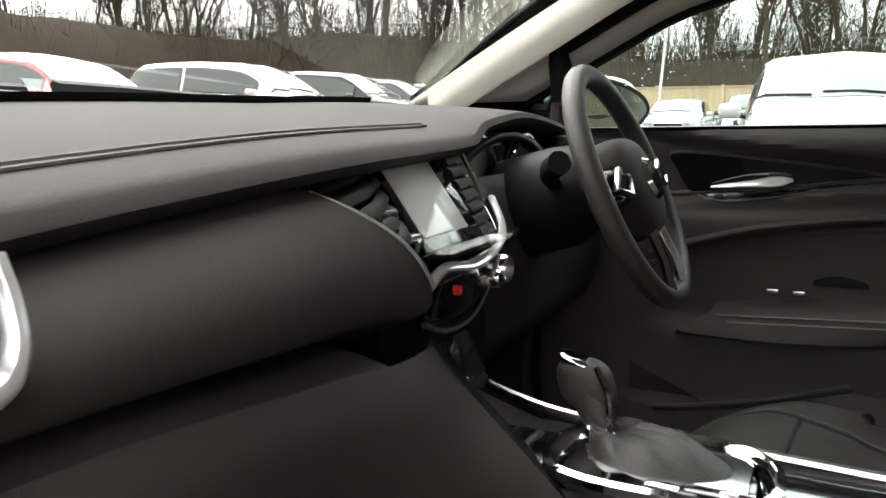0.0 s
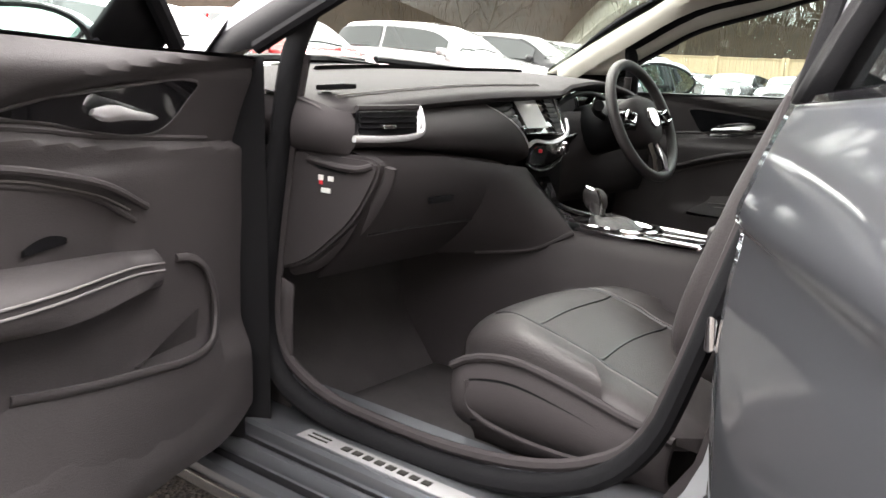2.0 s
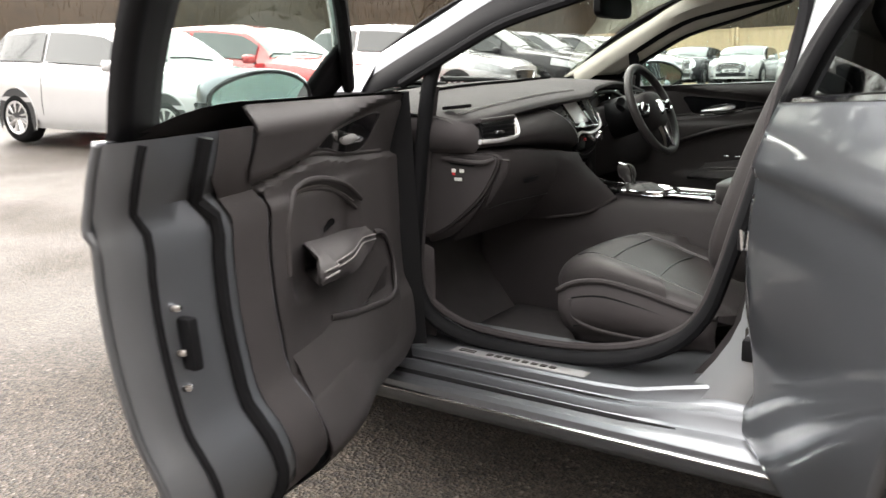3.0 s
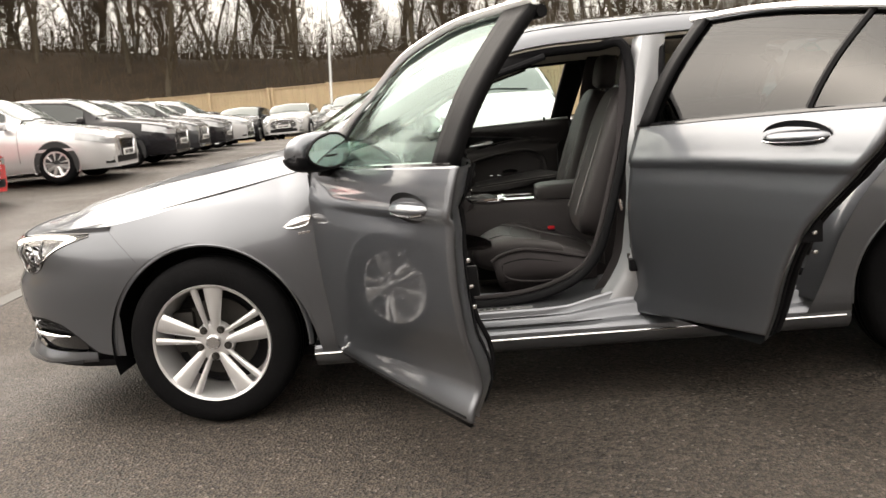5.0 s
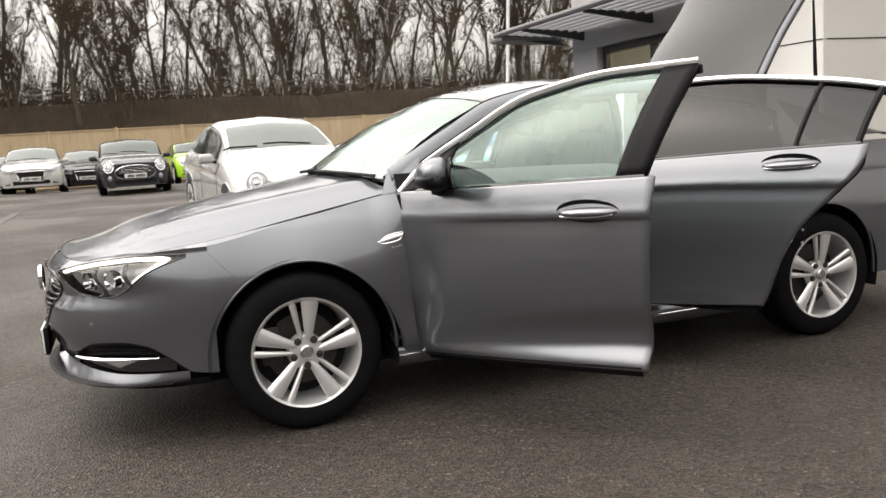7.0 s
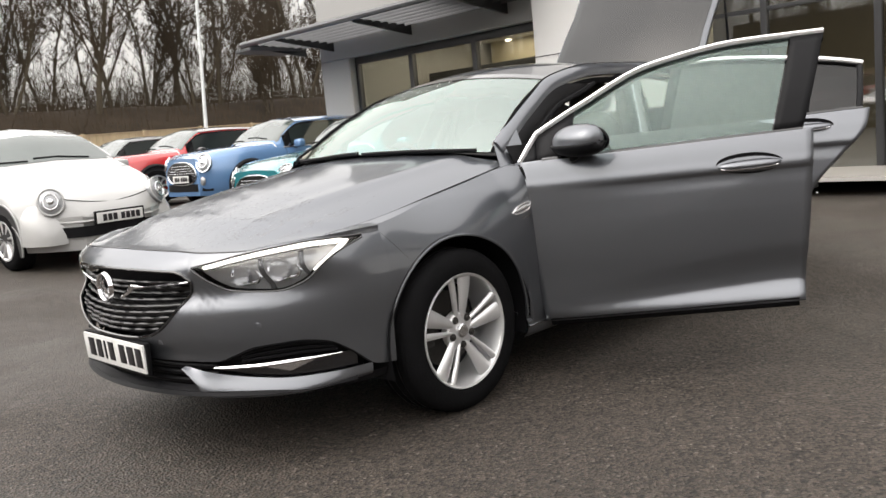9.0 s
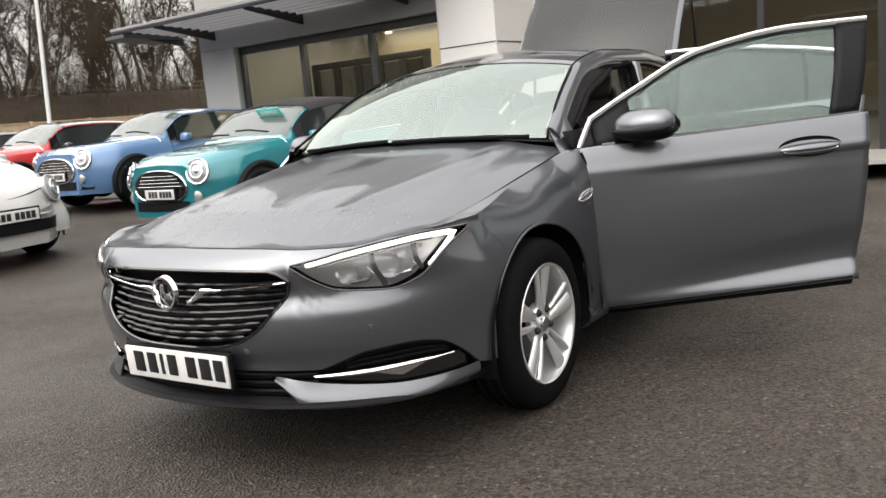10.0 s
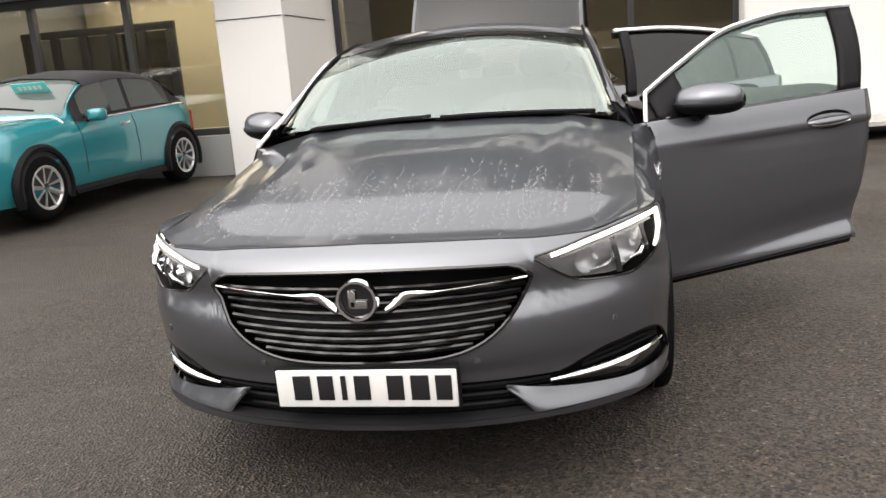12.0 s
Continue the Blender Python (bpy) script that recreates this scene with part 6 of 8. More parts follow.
def parked(kind, label, body, at, L, W, H, wb, fo, belt_z, bonnet_z0, scr0, scr1, rear1, rear0, roof_w=0.76, nose_p=2.6, lamps="slant", arch=None, top=None, hood=None, card=False, group="parked cars", bonnet_end=None):
    """A parked car, nose to -x, front axle at its origin. scr0..scr1: where the screen starts and meets the roof; rear1..rear0: where the roof ends and the rear glass meets the body."""
    c = thing("parked_car", label, "car", group)
    x0, x1 = -fo, L - fo
    bug = lamps == "bug"
    R = 0.32
    bel = curve((x0, 0.46 if bug else belt_z - 0.16), (x0 + 0.3, 0.66 if bug else belt_z - 0.12), (scr0, belt_z - 0.02), (rear0, belt_z + 0.05), (x1, belt_z))
    bon = curve((x0, 0.50), (x0 + 0.05, 0.60), (x0 + 0.20, 0.74), (x0 + 0.55, 0.90), (scr0, bonnet_end)) if bug else curve((x0, bonnet_z0), (x0 + 0.25, bonnet_z0 + 0.10), (scr0, bonnet_end or belt_z + 0.08))
    roof = curve((scr0, bonnet_end or belt_z + 0.08), (scr1, H - 0.06), ((scr1 + rear1) / 2, H), (rear1, H - 0.05), (rear0, belt_z + 0.12), (x1, belt_z + 0.0))

    def hw(x):
        e = 0.55
        f = min(1, max(0, (x - x0) / e))
        b = min(1, max(0, (x1 - x) / e))
        k = (1 - (1 - f) ** nose_p * (0.55 if bug else 0.36)) * (1 - (1 - b) ** 2.6 * 0.3)
        return W / 2 * k

    def topz(x):
        return bon(x) if x < scr0 else roof(x)

    def shell(x, v, out=0.0):
        """v: 0 at one sill, 1 over the middle, 2 at the other."""
        s = -1 if v < 1 else 1
        t = v if v <= 1 else 2 - v
        w, zb, zt = hw(x), bel(x), topz(x)
        gh = max(0, min(1, (zt - zb - 0.1) / 0.35))
        zb2 = min(zb, zt - 0.04)
        pts = ((0, w * 0.93, 0.20), (0.12, w * 0.985, 0.32), (0.3, w, 0.55), (0.42, w * 0.985, zb2 - 0.12), (0.5, w * 0.93, zb2), (0.52, w * 0.92, zb2 + 0.01),
               (0.72, w * (0.86 - 0.86 * (1 - roof_w) * 0.55 * gh), zb2 + (zt - zb2) * (0.84 if gh > 0.3 else 0.6)), (0.78, w * (0.78 - 0.12 * gh), zb2 + (zt - zb2) * 0.94), (1.0, 0.0, zt + 0.015))
        for a, b in zip(pts, pts[1:]):
            if t <= b[0]:
                k = (t - a[0]) / (b[0] - a[0])
                y, z = a[1] + (b[1] - a[1]) * k, a[2] + (b[2] - a[2]) * k
                break
        return Vector((x, s * (y + out), z + out * 0.6 * t))
    xs = sorted(set([x0, x0 + 0.03, x0 + 0.08, x0 + 0.15] + steps(x0 + 0.2, x1 - 0.15, 34) + [scr0, scr1, rear1, rear0, x1 - 0.05, x1]))
    vs = [0, 0.06, 0.12, 0.22, 0.3, 0.36, 0.42, 0.46, 0.5, 0.52, 0.62, 0.72, 0.78, 0.88, 1.0]
    vs = vs + [2 - v for v in vs[-2::-1]]
    def front(y, z, out=0.0):
        lo, hi = x0, x0 + 0.9
        for _ in range(24):
            m = (lo + hi) / 2
            if hw(m) * 0.97 > abs(y) and topz(m) > z:
                hi = m
            else:
                lo = m
        return Vector((hi - out, y, z))
    bm = surface(shell, xs, vs)
    ends = [surface(lambda v, k: shell(x, v).lerp(Vector((x, 0, 0.45)), k), vs, (0, 0.4, 0.8, 1), ring_u=True) for x in (x0, x1)]
    bm = join(bm, *ends)
    bmesh.ops.remove_doubles(bm, verts=bm.verts, dist=0.001)
    part("body", bm, body, c, sharp=30)
    # dark band round the windows, fabric hood
    if hood or lamps == "round":
        m_band = hood or GLOSSB
        for s in (0, 1):
            vs_b = [v if not s else 2 - v for v in (0.524, 0.60, 0.66, 0.715)]
            part("window_band", surface(lambda x, v: shell(x, v, 0.012), steps(scr0 + 0.14, rear0 - 0.02, 24), vs_b), m_band, c)
            part("belt_strip", rod([shell(x, 0.512 if not s else 1.488, 0.006) for x in steps(scr0 + 0.12, rear0 + 0.15, 14)], 0.010, 6), CHROME, c)
        if hood:
            part("fabric_hood", surface(lambda x, v: shell(x, v, 0.024), [scr1 - 0.04] + steps(scr1, rear0 - 0.02, 14), steps(0.70, 1.30, 16)), hood, c, "black fabric hood", thick=0.006)
    if bug:
        # rounded wings over the wheels, boot lid line
        for cx in (0, wb):
            for s in (-1, 1):
                def wing_bulge(u, v):
                    a = math.pi * u
                    rr = 0.66 - 0.30 * v ** 2.2
                    return Vector((cx - rr * (1.03 if cx == 0 else 1) * math.cos(a), s * (0.52 + 0.345 * v ** 0.55), 0.28 + (rr - 0.12) * math.sin(a) ** 0.9))
                part("wheel_wing", surface(wing_bulge, steps(0, 1, 24), [0, 0.08, 0.2, 0.35, 0.5, 0.65, 0.8, 0.92, 1.0]), body, c)
        part("bonnet_gap", rod([(lambda y: front(y, 0.66 + 0.22 * abs(y) ** 1.6, 0.004))(y) for y in steps(-0.5, 0.5, 20)], 0.005, 5), HOLLOW, c)
        part("bumper_strip", rod([front(y, 0.49, 0.010) for y in steps(-0.62, 0.62, 20)], 0.012, 6), body, c)
    # glass
    part("windscreen", surface(lambda x, v: shell(x, v, 0.010), steps(scr0 + 0.04, scr1 - (0.10 if bug else 0.03), 8), steps(0.77 if bug else 0.735, 1.23 if bug else 1.265, 12)), SCREENPALE, c)
    part("rear_window", surface(lambda x, v: shell(x, v, 0.006), steps(rear1 + 0.03, rear0 - 0.05, 6), steps(0.74, 1.26, 10)), DARKGLASS, c)
    mid = (scr1 + rear1) / 2 + 0.05
    for s in (0, 1):
        for a, b in ((scr0 + 0.30 * (scr1 - scr0) + 0.12, mid - 0.04), (mid + 0.03, rear1 + 0.45 * (rear0 - rear1))):
            def side_glass(u, k):
                x = a + (b - a) * u
                hi = 0.700
                v = 0.535 + (hi - 0.535) * k
                v = v if not s else 2 - v
                return shell(x, v, 0.020)
            part("side_window", surface(side_glass, steps(0, 1, 8), steps(0, 1, 3)), DARKGLASS, c)
        if top:
            part("roof_panel", surface(lambda x, v: shell(x, v, 0.014), steps(scr1 - 0.03, rear1, 12), steps(0.735, 1.265, 14)), top, c) if s == 0 else None
    # wheels
    for cx in (0, wb):
        for s in (-1, 1):
            w = part("wheel", lathe([(0.19, 0.09), (0.21, 0.10), (0.27, 0.098), (0.305, 0.08), (R, 0.05), (R, -0.09), (0.2, -0.09)], 36), TYRE, c)
            part("rim", lathe([(0.0, 0.055), (0.05, 0.06), (0.06, 0.05), (0.12, 0.045), (0.185, 0.06), (0.205, 0.092), (0.21, 0.095)], 36), RIMBACK, w)
            for k in range(9):
                t = 2 * math.pi * k / 9
                sp = rod([(0.04 * math.cos(t), 0.075, 0.04 * math.sin(t)), (0.20 * math.cos(t + 0.12), 0.088, 0.20 * math.sin(t + 0.12))], [0.024, 0.030], 6, flat=0.4)
                part("spoke", sp, ALLOY, w)
            part("rim_lip", lathe([(0.185, 0.092), (0.198, 0.104), (0.212, 0.104), (0.216, 0.09)], 36), ALLOY, w)
            w.location = (cx, s * (W / 2 - (0.085 if lamps == "round" else 0.095)), R)
            if s < 0:
                w.rotation_euler = (0, 0, math.pi)
            # dark sheet outside the body stands in for the arch's shaded opening
            hole = surface(lambda t, k: Vector((cx + (R + 0.045 * (1 - k)) * math.cos(radians(t)), s * (hw(cx) * 0.985 + 0.012), max(0.16, R + (R + 0.05) * (1 - k) * math.sin(radians(t))))), steps(-30, 210, 24), (0.0, 0.99))
            part("wheel_arch", hole, HOLLOW, c)
            rimr = rod([(cx + (R + 0.06) * math.cos(radians(t)), s * hw(cx) * 0.99, R + (R + 0.06) * math.sin(radians(t))) for t in steps(-22, 202, 22)], 0.045 if arch else 0.014, 6, flat=0.7)
            part("arch_trim", rimr, arch if arch else body, c)
    # grille, lamps, plate, intake
    gz = bonnet_z0
    if lamps == "round":
        gz = bonnet_z0 - 0.02
        gr = [(0.46 * math.copysign(abs(math.cos(t)) ** 0.7, math.cos(t)) * W / 1.73 * (1 - 0.16 * max(0, math.sin(t))), gz - 0.205 + 0.165 * math.copysign(abs(math.sin(t)) ** 0.8, math.sin(t))) for t in [2 * math.pi * i / 28 for i in range(28)]]
        gbm = surface(lambda i, k: front(gr[i][0] * k, gz - 0.205 + (gr[i][1] - gz + 0.205) * k, 0.008), range(28), (0.02, 0.5, 1.0), ring_u=True)
        part("grille", gbm, GLOSSB, c)
        part("grille_rim", rod([front(p[0] * 1.03, gz - 0.205 + (p[1] - gz + 0.205) * 1.05, 0.012) for p in gr], 0.011, 6, closed=True), CHROME, c)
        for k in range(4):
            part("grille_bar", rod([front(y, gz - 0.205 + 0.038 * k, 0.016) for y in steps(-0.40 + 0.03 * k, 0.40 - 0.03 * k, 8)], 0.006, 6), SATIN, c)
    elif lamps == "slant":
        part("grille", surface(lambda u, v: front((0.30 + 0.10 * v) * (2 * u - 1), gz - 0.36 + 0.30 * v, 0.008), steps(0, 1, 10), steps(0, 1, 5)), GLOSSB, c)
        part("grille_rim", rod([front(y, z, 0.012) for y, z in [((0.30 + 0.10 * v) * -1, gz - 0.36 + 0.30 * v) for v in steps(0, 1, 4)] + [((0.30 + 0.10 * v), gz - 0.36 + 0.30 * v) for v in steps(1, 0, 4)]], 0.012, 6, closed=True), CHROME, c)
    part("lower_grille", surface(lambda u, v: front(W * (0.36 if lamps == "bug" else 0.40) * (2 * u - 1), (0.335 if lamps == "bug" else 0.27) + 0.11 * v, 0.035 if lamps == "bug" else 0.008), steps(0, 1, 12), steps(0, 1, 3)), BLACK, c)
    for s in (-1, 1):
        if lamps == "slant":
            part("headlamp", surface(lambda u, v: shell(x0 + 0.10 + 0.42 * u, (0.40 + 0.09 * v) if s < 0 else 2 - (0.40 + 0.09 * v), 0.010), steps(0, 1, 8), steps(0, 1, 4)), LAMPFACE, c)
            part("headlamp", surface(lambda u, v: front(s * (0.46 + 0.30 * u) * W / 1.8, gz - 0.14 + 0.09 * v + 0.02 * u, 0.010), steps(0, 1, 8), steps(0, 1, 3)), LAMPFACE, c)
        else:
            ly, lz = (0.60 * W / 1.73, gz - 0.06) if lamps == "round" else (0.60, gz - 0.03)
            p = front(s * ly, lz, 0.0)
            bowl = lathe([(0, 0.045), (0.05, 0.042), (0.09, 0.03), (0.118, 0.008), (0.12, -0.05)], 28, "x")
            bowl.transform(Matrix.Translation(p + Vector((0.015, 0, 0))) @ Matrix.Rotation(radians(s * -28), 4, "Z") @ Matrix.Rotation(radians(16), 4, "Y") @ Matrix.Diagonal((-1, 1, 1.12, 1)))
            lens = part("headlamp", bowl, LAMPFACE, c)
            bulb = join(rod([Vector((-0.040, 0.070 * math.cos(t), 0.078 * math.sin(t))) for t in [2 * math.pi * i / 24 for i in range(24)]], 0.010, 6, closed=True), lathe([(0, -0.056), (0.022, -0.052), (0.036, -0.040)], 20, "x"))
            bulb.transform(Matrix.Translation(p + Vector((0.015, 0, 0))) @ Matrix.Rotation(radians(s * -28), 4, "Z") @ Matrix.Rotation(radians(16), 4, "Y"))
            part("projector", bulb, SATIN, lens)
            ring = rod([Vector((-0.012, 0.122 * math.cos(t), 0.136 * math.sin(t))) for t in [2 * math.pi * i / 28 for i in range(28)]], 0.011, 6, closed=True)
            ring.transform(Matrix.Translation(p + Vector((0.015, 0, 0))) @ Matrix.Rotation(radians(s * -28), 4, "Z") @ Matrix.Rotation(radians(16), 4, "Y"))
            part("lamp_ring", ring, CHROME if lamps == "round" else body, c)
            q = front(s * 0.58, 0.42 if lamps == "round" else 0.39, 0.012 if lamps == "round" else 0.04)
            fog = lathe([(0, 0.02), (0.045, 0.016), (0.065, 0.004), (0.07, -0.02)], 20, "x")
            fog.transform(Matrix.Translation(q) @ Matrix.Diagonal((-1, 1, 1, 1)))
            part("fog_lamp", fog, LAMPFACE, c)
        # mirrors
        mp = shell(scr0 + 0.34, 0.5 if s < 0 else 1.5)
        mir = block(0.13, 0.19, 0.13, mp + Vector((0, s * 0.13, 0.055)), 0.05, 3)
        part("door_mirror", mir, top if (top and lamps == "round") else body, c)
        part("mirror_stalk", rod([mp, mp + Vector((0, s * 0.09, 0.03))], 0.022, 6), BLACK, c)
        part("tail_lamp", block(0.05, 0.16, 0.26, (x1 - 0.035, s * W * 0.36, belt_z - 0.18), 0.015), TAILRED, c)
        hx = mid - 0.20
        part("door_handle", rod([shell(hx - 0.09, 0.43 if s < 0 else 1.57, 0.012), shell(hx, 0.432 if s < 0 else 1.568, 0.028), shell(hx + 0.09, 0.434 if s < 0 else 1.566, 0.012)], 0.011, 6), CHROME if lamps == "round" else body, c)
        part("door_gap", rod([shell(mid, v if s < 0 else 2 - v, 0.002) for v in (0.16, 0.3, 0.42, 0.5)], 0.004, 4), HOLLOW, c)
        part("door_gap", rod([shell(scr0 + 0.16, v if s < 0 else 2 - v, 0.002) for v in (0.16, 0.3, 0.42, 0.5)], 0.004, 4), HOLLOW, c)
    if arch:
        for s in (-1, 1):
            part("sill_cladding", rod([shell(x, 0.03 if s < 0 else 1.97, 0.010) for x in steps(0.42, wb - 0.42, 8)], 0.06, 6, flat=0.5), arch, c)
    if lamps == "round":
        part("bonnet_edge_strip", rod([shell(scr0 - 0.01, v, 0.006) for v in steps(0.56, 1.44, 12)], 0.008, 5), SATIN, c)
    if card:
        cp = (shell(scr0 + 0.22, 0.90) + shell(scr0 + 0.34, 0.90)) / 2 + Vector((-0.03, 0, 0.035))
        cd = part("price_card", block(0.006, 0.42, 0.16, cp, 0.002, turn=Matrix.Rotation(radians(-38), 4, "Y")), CARDTEAL, c, "teal price card with pale bars")
        for k in range(5):
            part("card_bar", block(0.003, 0.042, 0.05, cp + Vector((-0.012, -0.12 + 0.06 * k, 0.012)), 0.001, turn=Matrix.Rotation(radians(-38), 4, "Y")), WHITEP, cd)
    if plate:
        pz = 0.51 if bug else 0.46 if lamps == "round" else 0.43
        pp = front(0, pz, 0.05 if bug else 0.03)
        part("plate_holder", block(0.02, 0.56, 0.145, pp + Vector((0.012, 0, 0)), 0.006), BLACK, c)
        pl = part("number_plate", block(0.012, 0.52, 0.11, pp, 0.004), WHITEP, c, "white number plate with dark bars")
        for k in range(7):
            part("plate_bar", block(0.004, 0.045, 0.07, pp + Vector((-0.007, -0.20 + 0.057 * k + (0.03 if k > 3 else 0), 0)), 0.001), INK, pl)
    for y in (-0.32, 0.25):
        part("wiper", rod([shell(scr0 + 0.07, 1 + y * 0.4, 0.02), shell(scr0 + 0.10, 1 + y * 0.4 + 0.12, 0.02), shell(scr0 + 0.11, 1 + y * 0.4 + 0.2, 0.02)], 0.010, 5), BLACK, c)
    c.matrix_world = at
    return c


DARKGLASS = material("parked_car_glass", (0.022, 0.028, 0.028), 0.04, 0, 0.15, 0.3, 1.2, 0, 10, 0.5)
# paler than the side glass: the sky's reflection is put into the colour
SCREENPALE = material("parked_car_windscreen", (0.075, 0.090, 0.085), 0.06, 0, 0.1, 0.35, 1.5, 0, 10, 0.5)
RIMBACK = material("dark_rim_well", (0.05, 0.05, 0.05), 0.5, 0.4)
LAMPFACE = material("headlamp_face", (0.30, 0.31, 0.32), 0.12, 0.3, 1.0, 0.35, 9)
TAILRED = material("red_tail_lamp", (0.30, 0.008, 0.012), 0.15, 0, 0.8)
SILVER = paint("silver_paint", (0.50, 0.50, 0.51), 0.4)
WHITE = paint("white_paint", (0.35, 0.35, 0.345))
BLACKP = paint("black_paint", (0.006, 0.006, 0.008), coat=0.4)
DGREY = paint("dark_grey_paint", (0.030, 0.032, 0.036), 0.3, 0.5)
REDP = paint("red_paint", (0.42, 0.012, 0.015))
BLUEP = paint("light_blue_paint", (0.10, 0.205, 0.38), 0.2)
TEAL = paint("teal_paint", (0.008, 0.175, 0.205), 0.2)
MINIBLK = paint("gloss_black_roof", (0.012, 0.012, 0.014))
LIME = paint("lime_paint", (0.35, 0.65, 0.03))
CARDTEAL = material("teal_card", (0.10, 0.55, 0.52), 0.5, 0, 0, 0.05)
SOFT = material("black_fabric_hood", (0.012, 0.012, 0.014), 0.9, 0, 0, 0.2, 30, 0.2, 300)


def at(x, y, heading):
    """Front axle at (x, y); heading: degrees that the nose points to, 180 is -x."""
    c = math.cos(radians(heading)), math.sin(radians(heading))
    z = lot_z(x - 1.25 * c[0], y - 1.25 * c[1])
    fall = (lot_z(x - 2.5 * c[0], y - 2.5 * c[1]) - lot_z(x, y)) / 2.5
    return Matrix.Translation((x, y, z - 1.25 * fall)) @ Matrix.Rotation(radians(heading - 180), 4, "Z") @ Matrix.Rotation(-math.atan(fall), 4, "Y")


MINI = dict(L=3.85, W=1.727, H=1.415, wb=2.495, fo=0.74, belt_z=0.89, bonnet_z0=0.77, scr0=0.50, scr1=1.00, rear1=2.72, rear0=2.98, roof_w=0.90, nose_p=2.2, lamps="round", arch=BLACK, bonnet_end=0.965)
HATCH = dict(L=4.31, W=1.785, H=1.50, wb=2.636, fo=0.86, belt_z=0.94, bonnet_z0=0.72, scr0=0.42, scr1=1.18, rear1=2.95, rear0=3.3, roof_w=0.78, bonnet_end=1.0)
BEETLE = dict(L=4.08, W=1.724, H=1.46, wb=2.515, fo=0.76, belt_z=0.92, bonnet_z0=0.74, scr0=0.38, scr1=1.08, rear1=1.95, rear0=2.9, roof_w=0.80, nose_p=1.7, lamps="bug", bonnet_end=1.06)

parked("mini", "teal three-door convertible with black fabric hood", TEAL, at(3.9, 5.35, 177), **dict(MINI, H=1.40, rear1=2.10, rear0=2.80), hood=SOFT, card=True, group="parked row")
parked("mini", "pale blue small hatchback with blue roof", BLUEP, at(4.75, 8.75, 178), **dict(MINI, L=4.2, wb=2.6, rear1=3.0, rear0=3.35), top=BLUEP, group="parked row")
parked("mini", "red small hatchback with black roof", REDP, at(4.6, 11.6, 179), **MINI, top=MINIBLK, group="parked row")
parked("mini", "black small hatchback parked in the row", BLACKP, at(4.6, 14.4, 180), **MINI, group="parked row")
parked("beetle", "white rounded compact car with round wings", WHITE, at(1.38, 6.2, 275), **BEETLE, group="parked row")
for x, y, h, col, lab in ((-6.5, 6.95, 5, REDP, "red hatchback with black grille"), (-6.0, 4.35, 6, SILVER, "silver hatchback beside the red car"), (-5.9, 10.2, 5, SILVER, "silver hatchback with alloy wheels"), (-5.86, 12.9, 5, BLACKP, "black hatchback in the row"),
                          (-6.26, 15.5, 5, DGREY, "dark grey hatchback further along"), (-6.46, 18.1, 5, BLACKP, "black hatchback near the far end"), (-6.6, 20.8, 5, SILVER, "silver hatchback at the end of the row"), (-14.0, 14.0, 5, DGREY, "dark grey hatchback behind the silver car"), (-13.5, 9.5, 5, REDP, "red hatchback in the second row")):
    parked("hatch", lab, col, at(x, y, h), **HATCH, group="parked hatchbacks")
for x, y, col, lab, sh in ((-7.7, 26.0, BLACKP, "black small hatchback before the fence", MINI), (-5.9, 26.4, WHITE, "white small hatchback before the fence", MINI), (-3.15, 24.3, WHITE, "white hatchback before the fence", HATCH), (-4.6, 29.5, DGREY, "dark grey hatchback before the fence", HATCH),
                           (-0.3, 18.6, DGREY, "dark grey small hatchback with round lamps", MINI), (1.9, 24.5, LIME, "lime green small car by the fence", MINI), (-1.7, 27.5, BLACKP, "black hatchback by the fence", HATCH), (-10.0, 27.5, DGREY, "grey hatchback by the fence", HATCH)):
    parked("far", lab, col, at(x, y, 272), **sh, group="cars by the fence")


# ---- cabin of the grey car ----
from mathutils.bvhtree import BVHTree

def pillow(c, h, e=0.45, shape=None, n=28, m=18):
    """A padded block: centre, half sizes, roundness; shape moves its points."""
    def pw(t, k):
        return math.copysign(abs(t) ** k, t)

    def f(u, v):
        a, b = 2 * math.pi * u, math.pi * (v - 0.5)
        p = Vector((h[0] * pw(math.cos(b), e) * pw(math.cos(a), e), h[1] * pw(math.cos(b), e) * pw(math.sin(a), e), h[2] * pw(math.sin(b), e)))
        if shape:
            p = shape(p)
        return Vector(c) + p
    bm = surface(f, [i / n for i in range(n)], steps(0.0005, 0.9995, m), ring_u=True)
    bmesh.ops.holes_fill(bm, edges=[x for x in bm.edges if x.is_boundary], sides=0)
    return bm


crease_z = curve((-0.78, 0.950), (-0.65, 0.966), (-0.43, 0.986), (-0.15, 1.0), (0.13, 1.006), (0.28, 1.028), (0.45, 1.040), (0.62, 1.026), (0.76, 0.985))
crease_x = curve((-0.78, 0.835), (-0.62, 0.885), (-0.5, 0.895), (-0.2, 0.885), (0.0, 0.868), (0.14, 0.85), (0.28, 0.815), (0.60, 0.80), (0.76, 0.82))
dash_far = curve((-0.78, 1.010), (-0.45, 1.040), (-0.2, 1.053), (0.1, 1.058), (0.5, 1.061), (0.78, 1.046))


def pad(y, k):
    """The soft top of the dashboard: it rises from its rounded lip to the windscreen."""
    zc, xc, zf = crease_z(y), crease_x(y), dash_far(y)
    if k < 9:
        t = (1.0, 0.8, 0.6, 0.4, 0.25, 0.15, 0.08, 0.035, 0.01)[k]
        return Vector((xc - (xc - 0.44) * t, y, zc + (zf - zc) * t ** 0.55))
    dx, dz = ((0.002, -0.006), (-0.004, -0.014), (-0.022, -0.020), (-0.06, -0.022))[k - 9]
    return Vector((xc + dx, y, zc + dz))


